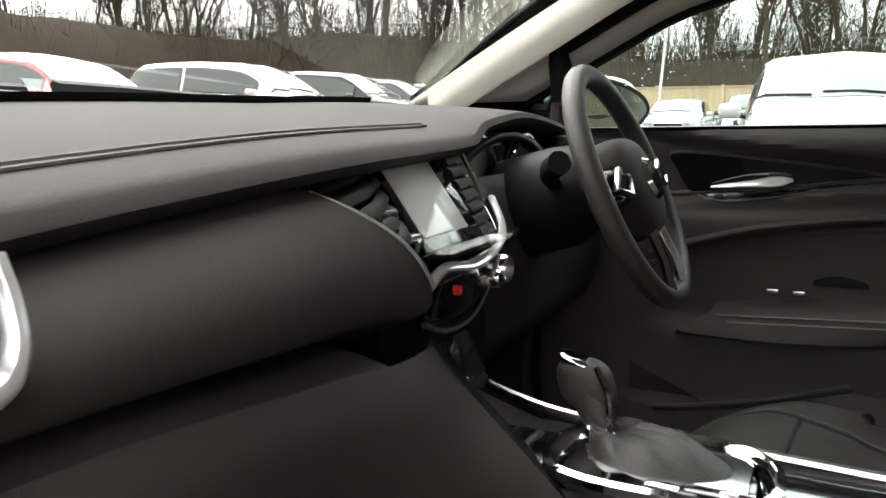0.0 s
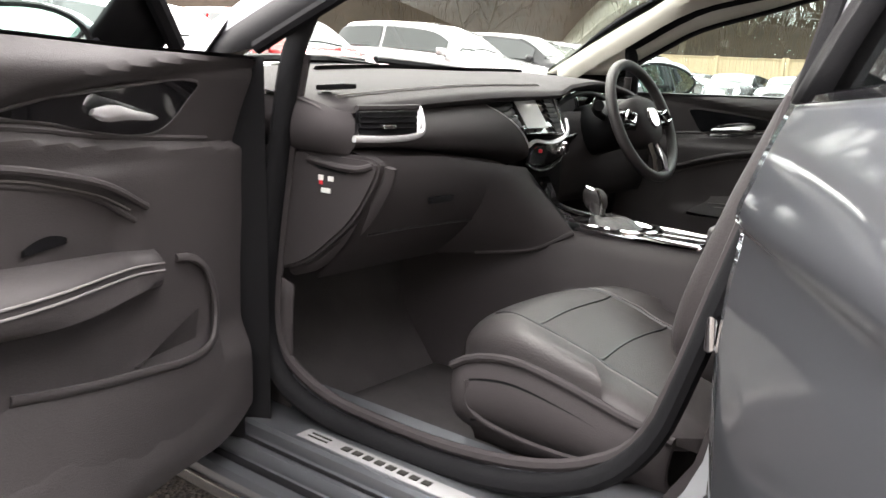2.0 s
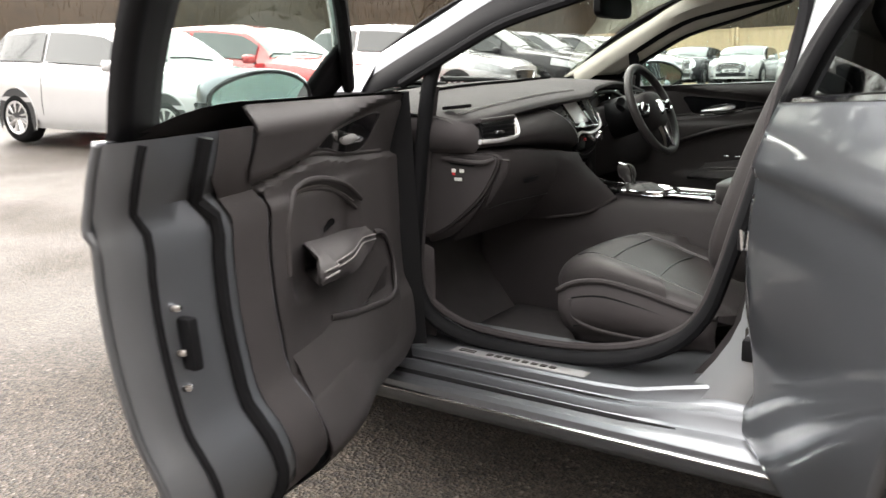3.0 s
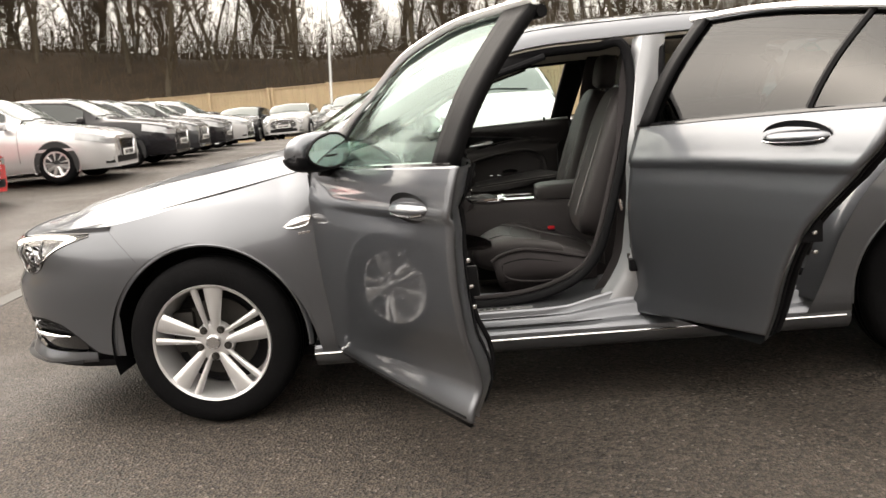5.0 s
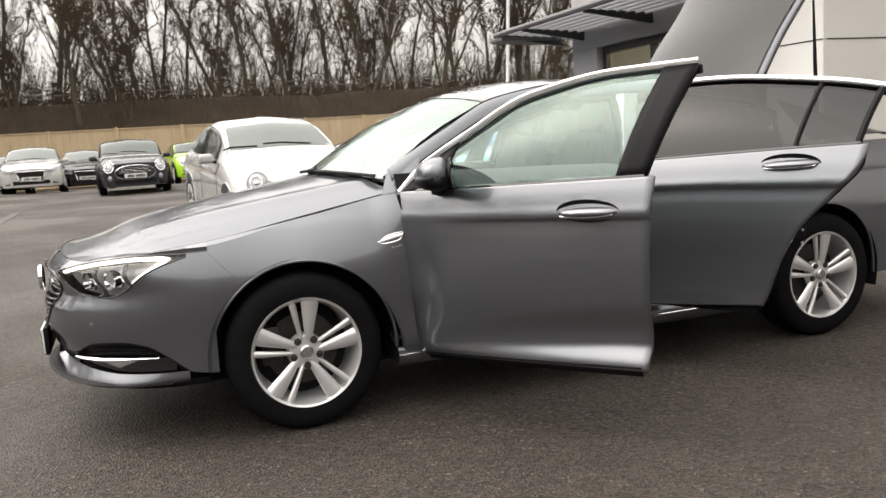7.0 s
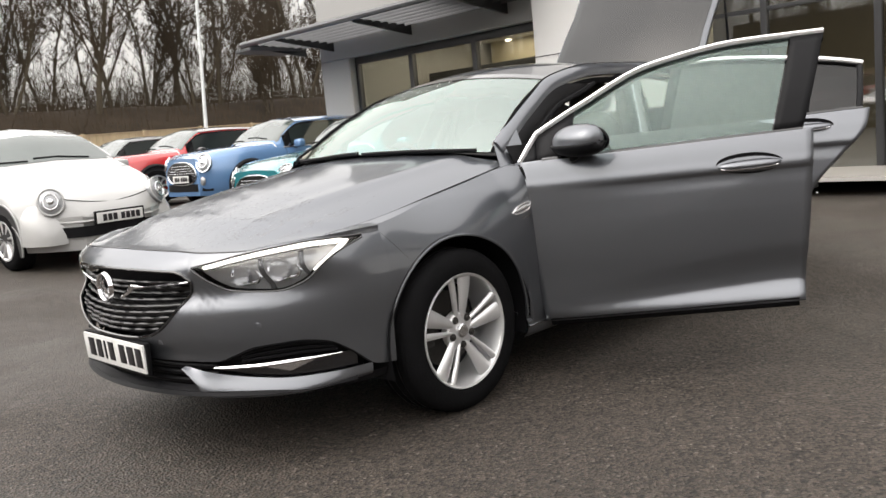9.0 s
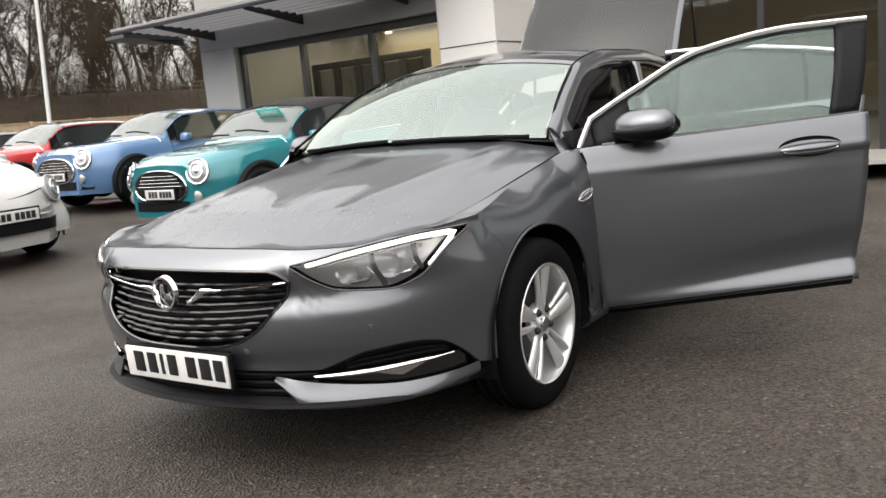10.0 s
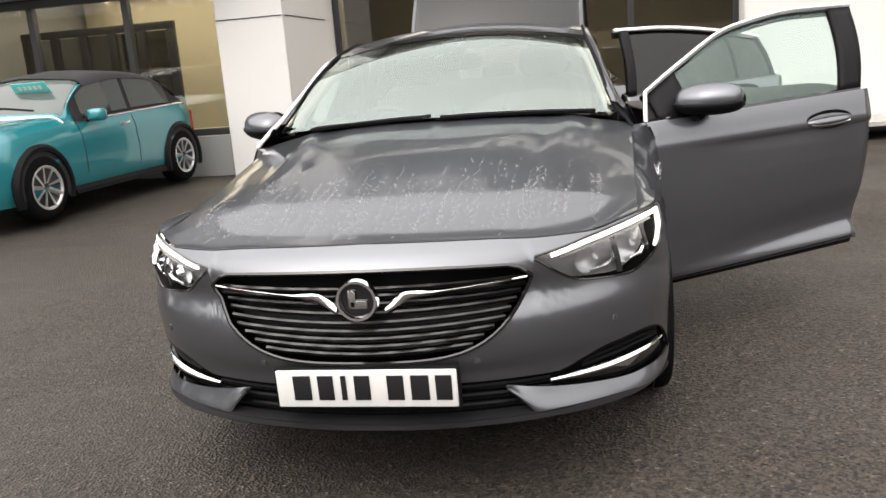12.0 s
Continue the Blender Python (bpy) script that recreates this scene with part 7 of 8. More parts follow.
dash = part("dashboard", surface(pad, steps(-0.725, 0.755, 48), range(13)), TRIM, car, "dark grain-moulded dashboard")
for off in (0.0, 0.007):
    part("dash_seam", rod([pad(y, 5) + Vector((0.006 + off, 0, 0.0015 - off * 0.35)) for y in steps(-0.66, 0.10, 40)], 0.0015, 4), STITCH, dash)
part("demister_vent", block(0.075, 0.035, 0.010, (0.811, -0.650, 1.003), 0.003, turn=Matrix.Rotation(radians(-5), 4, "Y")), BLACK, dash)
part("demister_slot", rod([pad(y, 1) + Vector((0.012, 0, 0.001)) for y in steps(-0.45, 0.45, 20)], 0.010, 5, flat=0.4), BLACK, dash)

panel_low = curve((-0.74, 0.896), (-0.55, 0.884), (-0.35, 0.866), (-0.2, 0.848), (-0.09, 0.824))
panel_out = curve((-0.74, 0.905), (-0.68, 0.926), (-0.58, 0.938), (-0.4, 0.938), (-0.2, 0.925), (-0.09, 0.908))
panel_end = curve((0.0, -0.250), (0.55, -0.125), (0.68, -0.100), (0.80, -0.092), (1.0, -0.088))


def face(u, v):
    """The broad padded panel before the passenger; its end slants along the centre vents."""
    y = -0.716 + (panel_end(v) + 0.716) * u
    zt, zb = crease_z(y) - 0.020, panel_low(y)
    z = zt + (zb - zt) * v
    x_in, x_out = crease_x(y) - 0.018, panel_out(y)
    x = x_in + (x_out - x_in) * math.sin(math.pi * min(1, v * 0.78)) ** 0.75
    x -= 0.055 * smooth(v, 0.72, 1.0) ** 1.6
    return Vector((x - 0.030 * max(0, (0.05 - u) / 0.05) ** 2, y, z))


part("dash_panel", surface(face, steps(0, 1, 40), steps(0, 1, 20)), TRIM, dash, thick=0.006)
part("dash_underside", surface(lambda u, v: face(u, 1.0) + Vector((-0.09 * v, 0, 0.006 * v)), steps(0, 1, 24), steps(0, 1, 3)), BLACK, dash)
part("panel_edging", rod([face(1.0, v) + Vector((0.002, 0.004, 0.0)) for v in steps(0.02, 0.66, 12)], 0.0028, 6), BRIGHT, dash, "thin bright edging")
# end vent with chrome lower frame
vy0, vy1 = -0.708, -0.560
vent = part("side_vent", surface(lambda u, v: Vector((0.918 + 0.016 * math.sin(math.pi * 0.5 * u), vy0 + (vy1 - vy0) * u, 0.922 + (0.042 + 0.004 * u) * v)), steps(0, 1, 6), steps(0, 1, 3)), INK, dash)
for k in range(4):
    part("vent_slat", rod([Vector((0.925 + 0.016 * math.sin(math.pi * 0.5 * u), vy0 + 0.004 + (vy1 - vy0 - 0.008) * u, 0.929 + 0.0098 * k + 0.001 * u * k)) for u in steps(0, 1, 5)], 0.0026, 5, flat=2.6), BLACK, vent)
part("vent_tab", block(0.016, 0.034, 0.008, (0.943, -0.648, 0.938), 0.003), SATIN, vent)
part("vent_hood", rod([Vector((0.924 + 0.016 * math.sin(math.pi * 0.5 * u), vy0 - 0.004 + (vy1 - vy0 + 0.004) * u, 0.970 + 0.003 * u)) for u in steps(0, 1, 6)], 0.006, 6), TRIM, vent)
fr = [Vector((0.928, vy0 - 0.012, 0.916)), Vector((0.943, -0.66, 0.915)), Vector((0.950, -0.60, 0.917)), Vector((0.948, -0.560, 0.922)), Vector((0.944, -0.546, 0.934)), Vector((0.936, -0.541, 0.952)), Vector((0.926, -0.540, 0.972))]
part("vent_frame", rod(flow(fr, 6), 0.0078, 10, flat=0.8), BRIGHT, vent, "chrome vent frame")
part("vent_frame", rod([Vector((0.944, -0.560, 0.924)), Vector((0.940, -0.556, 0.945)), Vector((0.928, -0.554, 0.970))], 0.0065, 6), SATIN, vent)
# end cap and side panel by the door, with its switch marks
def end_cap(u, v):
    """The rounded end of the dashboard by the door."""
    zt = pad(-0.725, 4).z - 0.004 - 0.020 * smooth(u, 0.55, 1.0)
    x = 0.60 + 0.320 * u - 0.020 * (2 * v - 1) ** 2 * smooth(u, 0.6, 1.0)
    y = -0.712 - 0.022 * math.sin(math.pi * min(1, max(0, v))) ** 0.6 * (1 - smooth(u, 0.80, 1.0)) + 0.010 * smooth(u, 0.85, 1.0)
    return Vector((x, y, 0.886 + (zt - 0.886) * v))


part("end_cap", surface(end_cap, steps(0, 1, 20), steps(0, 1, 12)), TRIM, dash, thick=0.004, sharp=70)
part("end_cap_foot", surface(lambda u, v: end_cap(u, 0.0) + Vector((-0.01 * v, 0.035 * v, -0.004 * v)), steps(0, 1, 12), steps(0, 1, 3)), TRIM, dash)
sp = part("side_panel", slab([(0.56, 0.885), (0.88, 0.885)] + [(q.x, q.z) for q in flow([(0.95, 0, 0.884), (0.976, 0, 0.872), (0.965, 0, 0.835), (0.924, 0, 0.772), (0.878, 0, 0.727), (0.80, 0, 0.668), (0.73, 0, 0.640)], 4)] + [(0.56, 0.625)], 0.03, "y", 0.006), TRIM, car)
sp.location = (0, -0.693, 0)
edge_s = [(0.982, 0.0, 0.868), (0.972, 0.0, 0.832), (0.931, 0.0, 0.768), (0.884, 0.0, 0.722), (0.806, 0.0, 0.662), (0.735, 0.0, 0.634)]
part("panel_edge", rod(flow([(x, 0.012, z) for x, y, z in edge_s], 5), 0.013, 8, flat=0.7), TRIM, sp)
part("panel_lip", rod(flow([(0.80, -0.014, 0.868), (0.87, -0.019, 0.862), (0.93, -0.019, 0.861), (0.962, -0.012, 0.870)]), 0.007, 8), TRIM, sp)
part("switch_recess", slab([(0.80, 0.866), (0.93, 0.862), (0.90, 0.848), (0.83, 0.852)], 0.002, "y"), BLACK, sp).location = (0, -0.0155, 0)
for x, z, w, h, m in ((0.836, 0.836, 0.013, 0.010, WHITEMARK), (0.862, 0.836, 0.014, 0.009, WHITEMARK), (0.836, 0.827, 0.009, 0.007, RED), (0.850, 0.813, 0.024, 0.009, WHITEMARK)):
    part("switch_mark", block(w, 0.002, h, (x, -0.0165, z), 0.0005), m, sp)
# glovebox and the wing that sweeps down to the console
glove_top = curve((-0.70, 0.882), (-0.54, 0.878), (-0.33, 0.856), (-0.22, 0.842))


def glove_side(y, v):
    z = glove_top(y) + (0.640 - glove_top(y)) * v
    return Vector((0.952 + 0.010 * math.sin(math.pi * v ** 0.6) - 0.130 * v * v - 0.012 * (1 - v) ** 6, y, z))


gb = part("glovebox", surface(lambda u, v: glove_side(-0.70 + 0.37 * u, v), steps(0, 1, 18), steps(0, 1, 16)), TRIM, car, "dark glovebox lid", thick=0.006)
part("glovebox_top", surface(lambda u, v: glove_side(-0.70 + 0.47 * u, 0) + Vector((-0.11 * v, 0, 0.010 * math.sin(math.pi * v))), steps(0, 1, 22), steps(0, 1, 4)), TRIM, gb)
part("glovebox_catch", block(0.012, 0.075, 0.014, (0.955, -0.49, 0.792), 0.004), BLACK, gb)
part("glovebox_seam", rod([glove_side(-0.66 + 0.36 * t, 0.62 - 0.03 * t) + Vector((0.004, 0, 0)) for t in steps(0, 1, 10)], 0.0025, 5), INK, gb)
wing_top = flow([(0.951, -0.33, 0.856), (0.948, -0.22, 0.842), (0.925, -0.125, 0.830), (0.900, -0.085, 0.818)], 5)
wing_ridge = flow([(0.900, -0.085, 0.818), (0.945, -0.086, 0.775), (1.000, -0.088, 0.728), (1.046, -0.092, 0.690)], 5)
wing_low = flow([tuple(glove_side(-0.33, 1.0)), (0.890, -0.22, 0.638), (0.976, -0.150, 0.648), (1.046, -0.092, 0.690)], 5)


def along(line, t):
    k = min(len(line) - 1.000001, max(0, t * (len(line) - 1)))
    i = int(k)
    return line[i].lerp(line[i + 1], k - i)


def wing_panel(u, v):
    """A patch between four edges: top, ridge, foot and the glovebox side."""
    a, b = along(wing_top, u), along(wing_low, u)
    c, d = glove_side(-0.33, v), along(wing_ridge, v)
    p00, p10, p01, p11 = wing_top[0], wing_top[-1], wing_low[0], wing_low[-1]
    p = a * (1 - v) + b * v + c * (1 - u) + d * u - (p00 * (1 - u) * (1 - v) + p10 * u * (1 - v) + p01 * (1 - u) * v + p11 * u * v)
    return p + Vector((0.016, -0.030, 0.004)) * (math.sin(math.pi * u) * math.sin(math.pi * v))


part("knee_panel", surface(wing_panel, steps(0, 1, 26), steps(0, 1, 18)), TRIM, gb, thick=0.006)
part("knee_edge", rod([along(wing_low, t) for t in steps(0.25, 1, 16)], 0.007, 8), TRIM, gb)
part("knee_inner", surface(lambda u, v: along(wing_ridge, u) + Vector((-0.03 * v, 0.07 * v, -0.01 * v)), steps(0, 1, 12), steps(0, 1, 3)), BLACK, gb)

# centre stack: reclined display between two vents, climate bowl below
stack = part("centre_panel", surface(lambda u, v: Vector((0.832 + 0.062 * v, -0.262 + 0.16 * v + (0.40 - 0.16 * v) * u, 0.996 - 0.100 * v)), steps(0, 1, 12), steps(0, 1, 8)), BLACK, car, thick=0.006)
RECLINE = Matrix.Translation((0.875, -0.042, 0.952)) @ Matrix.Rotation(radians(-36), 4, "Y")
def reclined(bm):
    bm.transform(RECLINE)
    return bm
part("screen", reclined(block(0.012, 0.140, 0.112, (0, 0, 0), 0.004)), GLOSSB, stack)
part("display", reclined(block(0.004, 0.098, 0.090, (0.006, -0.008, 0.004), 0.002)), SCREEN, stack, "display coloured grey for the sky it reflects")
part("screen_shelf", reclined(surface(lambda u, v: Vector((0.004 + 0.022 * v, -0.070 + 0.15 * u, -0.056 - 0.014 * v)), steps(0, 1, 6), steps(0, 1, 2))), SATIN, stack, thick=0.004)
for k in range(7):
    v = 0.04 + 0.145 * k
    p = face(1.0, v * 0.66)
    q = Vector((0.852 + 0.055 * v, -0.116 + 0.004 * v, 0.992 - 0.088 * v))
    part("vent_slat", rod([p + Vector((-0.006, 0.004, 0)), p.lerp(q, 0.5) + Vector((0.004, 0, 0)), q], 0.0028, 5, flat=2.6), BLACK, stack)
    part("vent_slat", rod([(0.858 + 0.050 * v, 0.034, 0.990 - 0.085 * v), (0.850 + 0.050 * v, 0.090 - 0.006 * v, 0.991 - 0.085 * v)], 0.0028, 5, flat=2.6), BLACK, stack)
part("vent_knob", block(0.016, 0.034, 0.010, (0.888, -0.150, 0.948), 0.003), SATIN, stack)
part("vent_knob", block(0.014, 0.024, 0.008, (0.900, -0.118, 0.925), 0.003), SATIN, stack)
part("trim_blade", rod(flow([(0.842, 0.084, 1.000), (0.858, 0.098, 0.965), (0.880, 0.100, 0.930), (0.898, 0.088, 0.908)], 4), 0.0032, 6), CHROME, stack)
part("trim_blade", rod(flow([(0.846, 0.106, 0.998), (0.862, 0.104, 0.970), (0.878, 0.101, 0.938)], 4), 0.0026, 6), CHROME, stack)
bow = flow([tuple(face(1.0, 0.66)), (0.914, -0.075, 0.893), (0.920, -0.02, 0.888), (0.916, 0.05, 0.896), (0.900, 0.105, 0.912), (0.875, 0.135, 0.940)], 6)
part("trim_bow", rod(bow, 0.0042, 8, flat=1.3), BRIGHT, stack, "bright curved trim")
clim = part("climate_panel", surface(lambda u, v: Vector((0.908 + 0.008 * math.sin(math.pi * u) - 0.030 * v, -0.085 + 0.225 * u + 0.05 * v * (0.5 - u), 0.886 + 0.020 * u - (0.058 + 0.012 * math.sin(math.pi * u)) * v)), steps(0, 1, 14), steps(0, 1, 6)), GLOSSB, stack, thick=0.008)
for y, z, m in ((-0.052, 0.868, RED), (0.004, 0.868, SATIN), (0.020, 0.862, SATIN)):
    part("button", block(0.008, 0.008, 0.009, (0.916, y, z), 0.002), m, stack)
for y, z, r in ((0.055, 0.872, 0.016), (0.030, 0.866, 0.010)):
    knob = lathe([(0, 0.014), (r * 0.85, 0.014), (r, 0.010), (r, -0.01)], 20, "x")
    knob.transform(Matrix.Translation((0.915, y, z)))
    part("dial_knob", knob, CHROME, stack)
part("climate_rim", rod(flow([(0.890, -0.072, 0.835), (0.890, -0.02, 0.818), (0.888, 0.05, 0.818), (0.880, 0.115, 0.842), (0.880, 0.138, 0.88)]), 0.0034, 6), SATIN, stack)
low_p = part("switch_panel", block(0.02, 0.17, 0.085, (0.868, 0.01, 0.765), 0.01, turn=Matrix.Rotation(radians(-28), 4, "Y")), GLOSSB, stack)
for k in range(6):
    part("button", block(0.006, 0.007, 0.006, (0.890 - 0.012 * (k // 3), -0.060 + 0.045 * (k % 3), 0.752 + 0.028 * (k // 3)), 0.002), RED if k in (0, 4) else SATIN, stack)
part("stack_body", block(0.20, 0.28, 0.36, (0.765, 0.03, 0.77), 0.03), BLACK, stack)

# instruments under their hood
cl = part("instrument_panel", block(0.10, 0.40, 0.13, (0.735, 0.39, 0.950), 0.02), GLOSSB, car)
for y in (0.29, 0.48):
    ring = rod([(0.792, y + 0.062 * math.cos(t), 0.948 + 0.060 * math.sin(t)) for t in [2 * math.pi * i / 28 for i in range(28)]], 0.0045, 6, closed=True)
    part("dial_ring", ring, CHROME, cl)
    dial = lathe([(0, 0.002), (0.058, 0.002), (0.060, -0.01)], 28, "x")
    dial.transform(Matrix.Translation((0.785, y, 0.948)))
    part("dial", dial, material("grey_dial", (0.16, 0.16, 0.165), 0.2, 0, 0.5), cl)
part("cluster_shroud", surface(lambda u, v: Vector((0.80 - 0.09 * v, 0.17 + 0.44 * u, 0.885 + 0.122 * math.sin(math.pi * u) ** 0.35 - 0.005 * v)), steps(0, 1, 20), steps(0, 1, 4)), BLACK, cl, thick=0.012)
part("driver_dash", surface(lambda u, v: Vector((0.815 + 0.03 * math.sin(math.pi * v), 0.15 + 0.625 * u, 0.955 - 0.25 * v)), steps(0, 1, 14), steps(0, 1, 8)), TRIM, dash, thick=0.008)
dv = part("driver_vent", block(0.03, 0.12, 0.06, (0.80, 0.685, 0.975), 0.012), BLACK, car)
for k in range(4):
    part("vent_slat", rod([(0.818, 0.63, 0.957 + 0.012 * k), (0.818, 0.74, 0.957 + 0.012 * k)], 0.004, 5), SATIN if k == 3 else BLACK, dv)

# steering wheel, column and stalks
SW = Matrix.Translation((0.985, 0.372, 0.940)) @ Matrix.Rotation(radians(-24.6), 4, "Y")


def on_wheel(bm):
    bm.transform(SW)
    return bm


sw = part("steering_wheel", on_wheel(rod([(0, 0.167 * math.cos(t), 0.166 * math.sin(t) * (0.97 if math.sin(t) < 0 else 1)) for t in [2 * math.pi * i / 56 for i in range(56)]], 0.0148, 12, closed=True)), LEATHER, car, "black leather steering wheel")
part("airbag_cover", on_wheel(pillow((-0.012, 0, -0.002), (0.042, 0.082, 0.072), 0.6, lambda p: Vector((p.x, p.y * (1 - 0.35 * max(0, -p.z / 0.072)), p.z)))), TRIM, sw)
wb_ = lathe([(0, 0.036), (0.026, 0.036), (0.030, 0.030)], 24, "x")
part("wheel_badge", on_wheel(wb_), CHROME, sw, "round chrome badge")
for s in (-1, 1):
    part("spoke", on_wheel(surface(lambda u, v: Vector((0.008 - 0.02 * math.sin(math.pi * v), s * (0.06 + 0.107 * u), (0.026 - 0.006 * u) * (2 * v - 1) + 0.006)), steps(0, 1, 6), steps(0, 1, 4))), GLOSSB, sw, thick=0.018)
    part("spoke_trim", on_wheel(rod([(0.022, s * 0.085, 0.012), (0.022, s * 0.12, 0.022), (0.018, s * 0.15, 0.0), (0.022, s * 0.11, -0.012)], 0.005, 6, closed=True)), SATIN, sw)
    part("lower_spoke", on_wheel(rod([(0.008, s * 0.022, -0.06), (0.012, s * 0.030, -0.11), (0.006, s * 0.040, -0.156)], [0.010, 0.009, 0.008], 8, flat=0.7)), CHROME, sw, "bright lower spoke")
part("steering_column", rod([(0.95, 0.372, 0.948), (0.90, 0.372, 0.925), (0.80, 0.372, 0.895), (0.70, 0.372, 0.86)], [0.055, 0.072, 0.075, 0.07], 16), BLACK, car)
for s in (-1, 1):
    part("stalk", rod([(0.895, 0.372 + s * 0.06, 0.945), (0.905, 0.372 + s * 0.12, 0.958), (0.925, 0.372 + s * 0.165, 0.972), (0.94, 0.372 + s * 0.185, 0.98)], [0.010, 0.010, 0.015, 0.015], 10), BLACK, car)

# console, gear lever, armrest
con_y, con_h = (-0.170, -0.158, -0.130, -0.078, -0.062, 0.110, 0.125, 0.17), (0.28, 0.560, 0.660, 0.684, 0.688, 0.688, 0.680, 0.28)
con = part("centre_console", surface(lambda x, k: Vector((x, con_y[k], con_h[k] - 0.012 * max(0, x - 1.35) + 0.10 * max(0, (0.92 - x) / 0.2) * (1 if 2 < k < 7 else 0))), [0.58, 0.70, 0.80, 0.88, 0.95, 1.05, 1.2, 1.35, 1.5, 1.72], range(8)), TRIM, car, thick=0.004, sharp=60)
part("console_tray", block(0.33, 0.150, 0.016, (1.175, 0.018, 0.690), 0.006), GLOSSB, con)
plate_line = flow([(1.005, -0.020, 0.700), (1.020, -0.048, 0.700), (1.06, -0.062, 0.700), (1.12, -0.064, 0.700), (1.175, -0.058, 0.699), (1.20, -0.030, 0.699), (1.20, 0.03, 0.699), (1.17, 0.068, 0.700), (1.09, 0.078, 0.702), (1.03, 0.070, 0.702), (1.007, 0.03, 0.702)], 4)
part("gear_surround", rod(plate_line, 0.009, 8, flat=1.7, closed=True), CHROME, con, "chrome gear surround")
part("surround_plate", surface(lambda u, v: Vector((1.02 + 0.165 * u, -0.060 + 0.130 * v, 0.7035 - 0.002 * u)), steps(0, 1, 10), steps(0, 1, 8)), CHROME, con, thick=0.003)
part("chrome_panel", surface(lambda u, v: Vector((1.10 + 0.235 * u, -0.074 + 0.060 * v, 0.700 + 0.005 * math.sin(math.pi * v) - 0.004 * u)), steps(0, 1, 8), steps(0, 1, 5)), CHROME, con, "bright chrome console edge", thick=0.004)
part("console_switch", block(0.052, 0.022, 0.008, (1.155, -0.046, 0.704), 0.003), GLOSSB, con)
part("console_button", block(0.016, 0.014, 0.006, (1.172, -0.045, 0.708), 0.002), SATIN, con)
part("chrome_tip", block(0.020, 0.040, 0.010, (1.330, -0.045, 0.694), 0.004), CHROME, con)
for k in range(3):
    part("cubby_edge", rod(flow([(0.945 + 0.022 * k, -0.050, 0.706 - 0.003 * k), (0.930 + 0.022 * k, -0.015, 0.712 - 0.003 * k), (0.932 + 0.022 * k, 0.030, 0.712 - 0.003 * k)]), 0.0045 if k != 1 else 0.003, 6), (SATIN, BLACK, SATIN)[k], con)
part("cubby_lid", block(0.075, 0.085, 0.012, (0.965, 0.0, 0.700), 0.005), GLOSSB, con)
part("console_rail", rod(flow([(0.83, 0.150, 0.722), (0.92, 0.118, 0.708), (1.0, 0.098, 0.703), (1.136, 0.084, 0.702), (1.33, 0.070, 0.700)]), 0.006, 8), SATIN, con)
gear = part("gear_lever", pillow((1.012, 0.072, 0.752), (0.030, 0.022, 0.028), 0.72, lambda p: Vector((p.x - 0.25 * p.z, p.y, p.z))), LEATHER, car)
part("lever_stem", rod([(1.012, 0.072, 0.752), (1.024, 0.066, 0.728), (1.036, 0.060, 0.706), (1.042, 0.056, 0.694)], [0.022, 0.019, 0.015, 0.017], 14), LEATHER, gear)
part("lever_cap", pillow((1.004, 0.073, 0.776), (0.024, 0.018, 0.006), 0.8, lambda p: Vector((p.x, p.y, p.z - 0.25 * p.x))), CHROME, gear, "chrome cap")
part("lever_blade", rod(flow([(1.026, 0.056, 0.776), (1.040, 0.048, 0.752), (1.044, 0.044, 0.724), (1.046, 0.046, 0.708)]), 0.0034, 6), CHROME, gear)
part("lever_collar", block(0.032, 0.034, 0.010, (1.035, 0.060, 0.712), 0.004, turn=Matrix.Rotation(radians(24), 4, "Y")), CHROME, gear)


GAITER = material("soft_black_leather", (0.018, 0.016, 0.017), 0.5, 0, 0, 0.15, 10, 0.16, 260, 0.35)


def gaiter(u, v):
    """A leather sleeve that slopes from the lever down to its frame, with folds."""
    a = 2 * math.pi * u
    foot = Vector((1.100 + 0.068 * math.cos(a), 0.016 + 0.046 * math.sin(a), 0.704))
    neck = Vector((1.038 + 0.017 * math.cos(a), 0.059 + 0.017 * math.sin(a), 0.712))
    p = neck.lerp(foot, v)
    return p + Vector((0, 0, 0.012 * math.sin(math.pi * v) + 0.003 * math.sin(7 * a + 6 * v) * math.sin(math.pi * v)))


part("gear_gaiter", surface(gaiter, [i / 36 for i in range(36)], steps(0, 1, 8), ring_u=True), GAITER, gear, "creased leather gaiter")
part("armrest", pillow((1.525, 0.015, 0.716), (0.180, 0.105, 0.040), 0.32), LEATHER, con, "padded armrest lid")
part("armrest_box", block(0.33, 0.20, 0.12, (1.53, 0.015, 0.620), 0.02), TRIM, con)


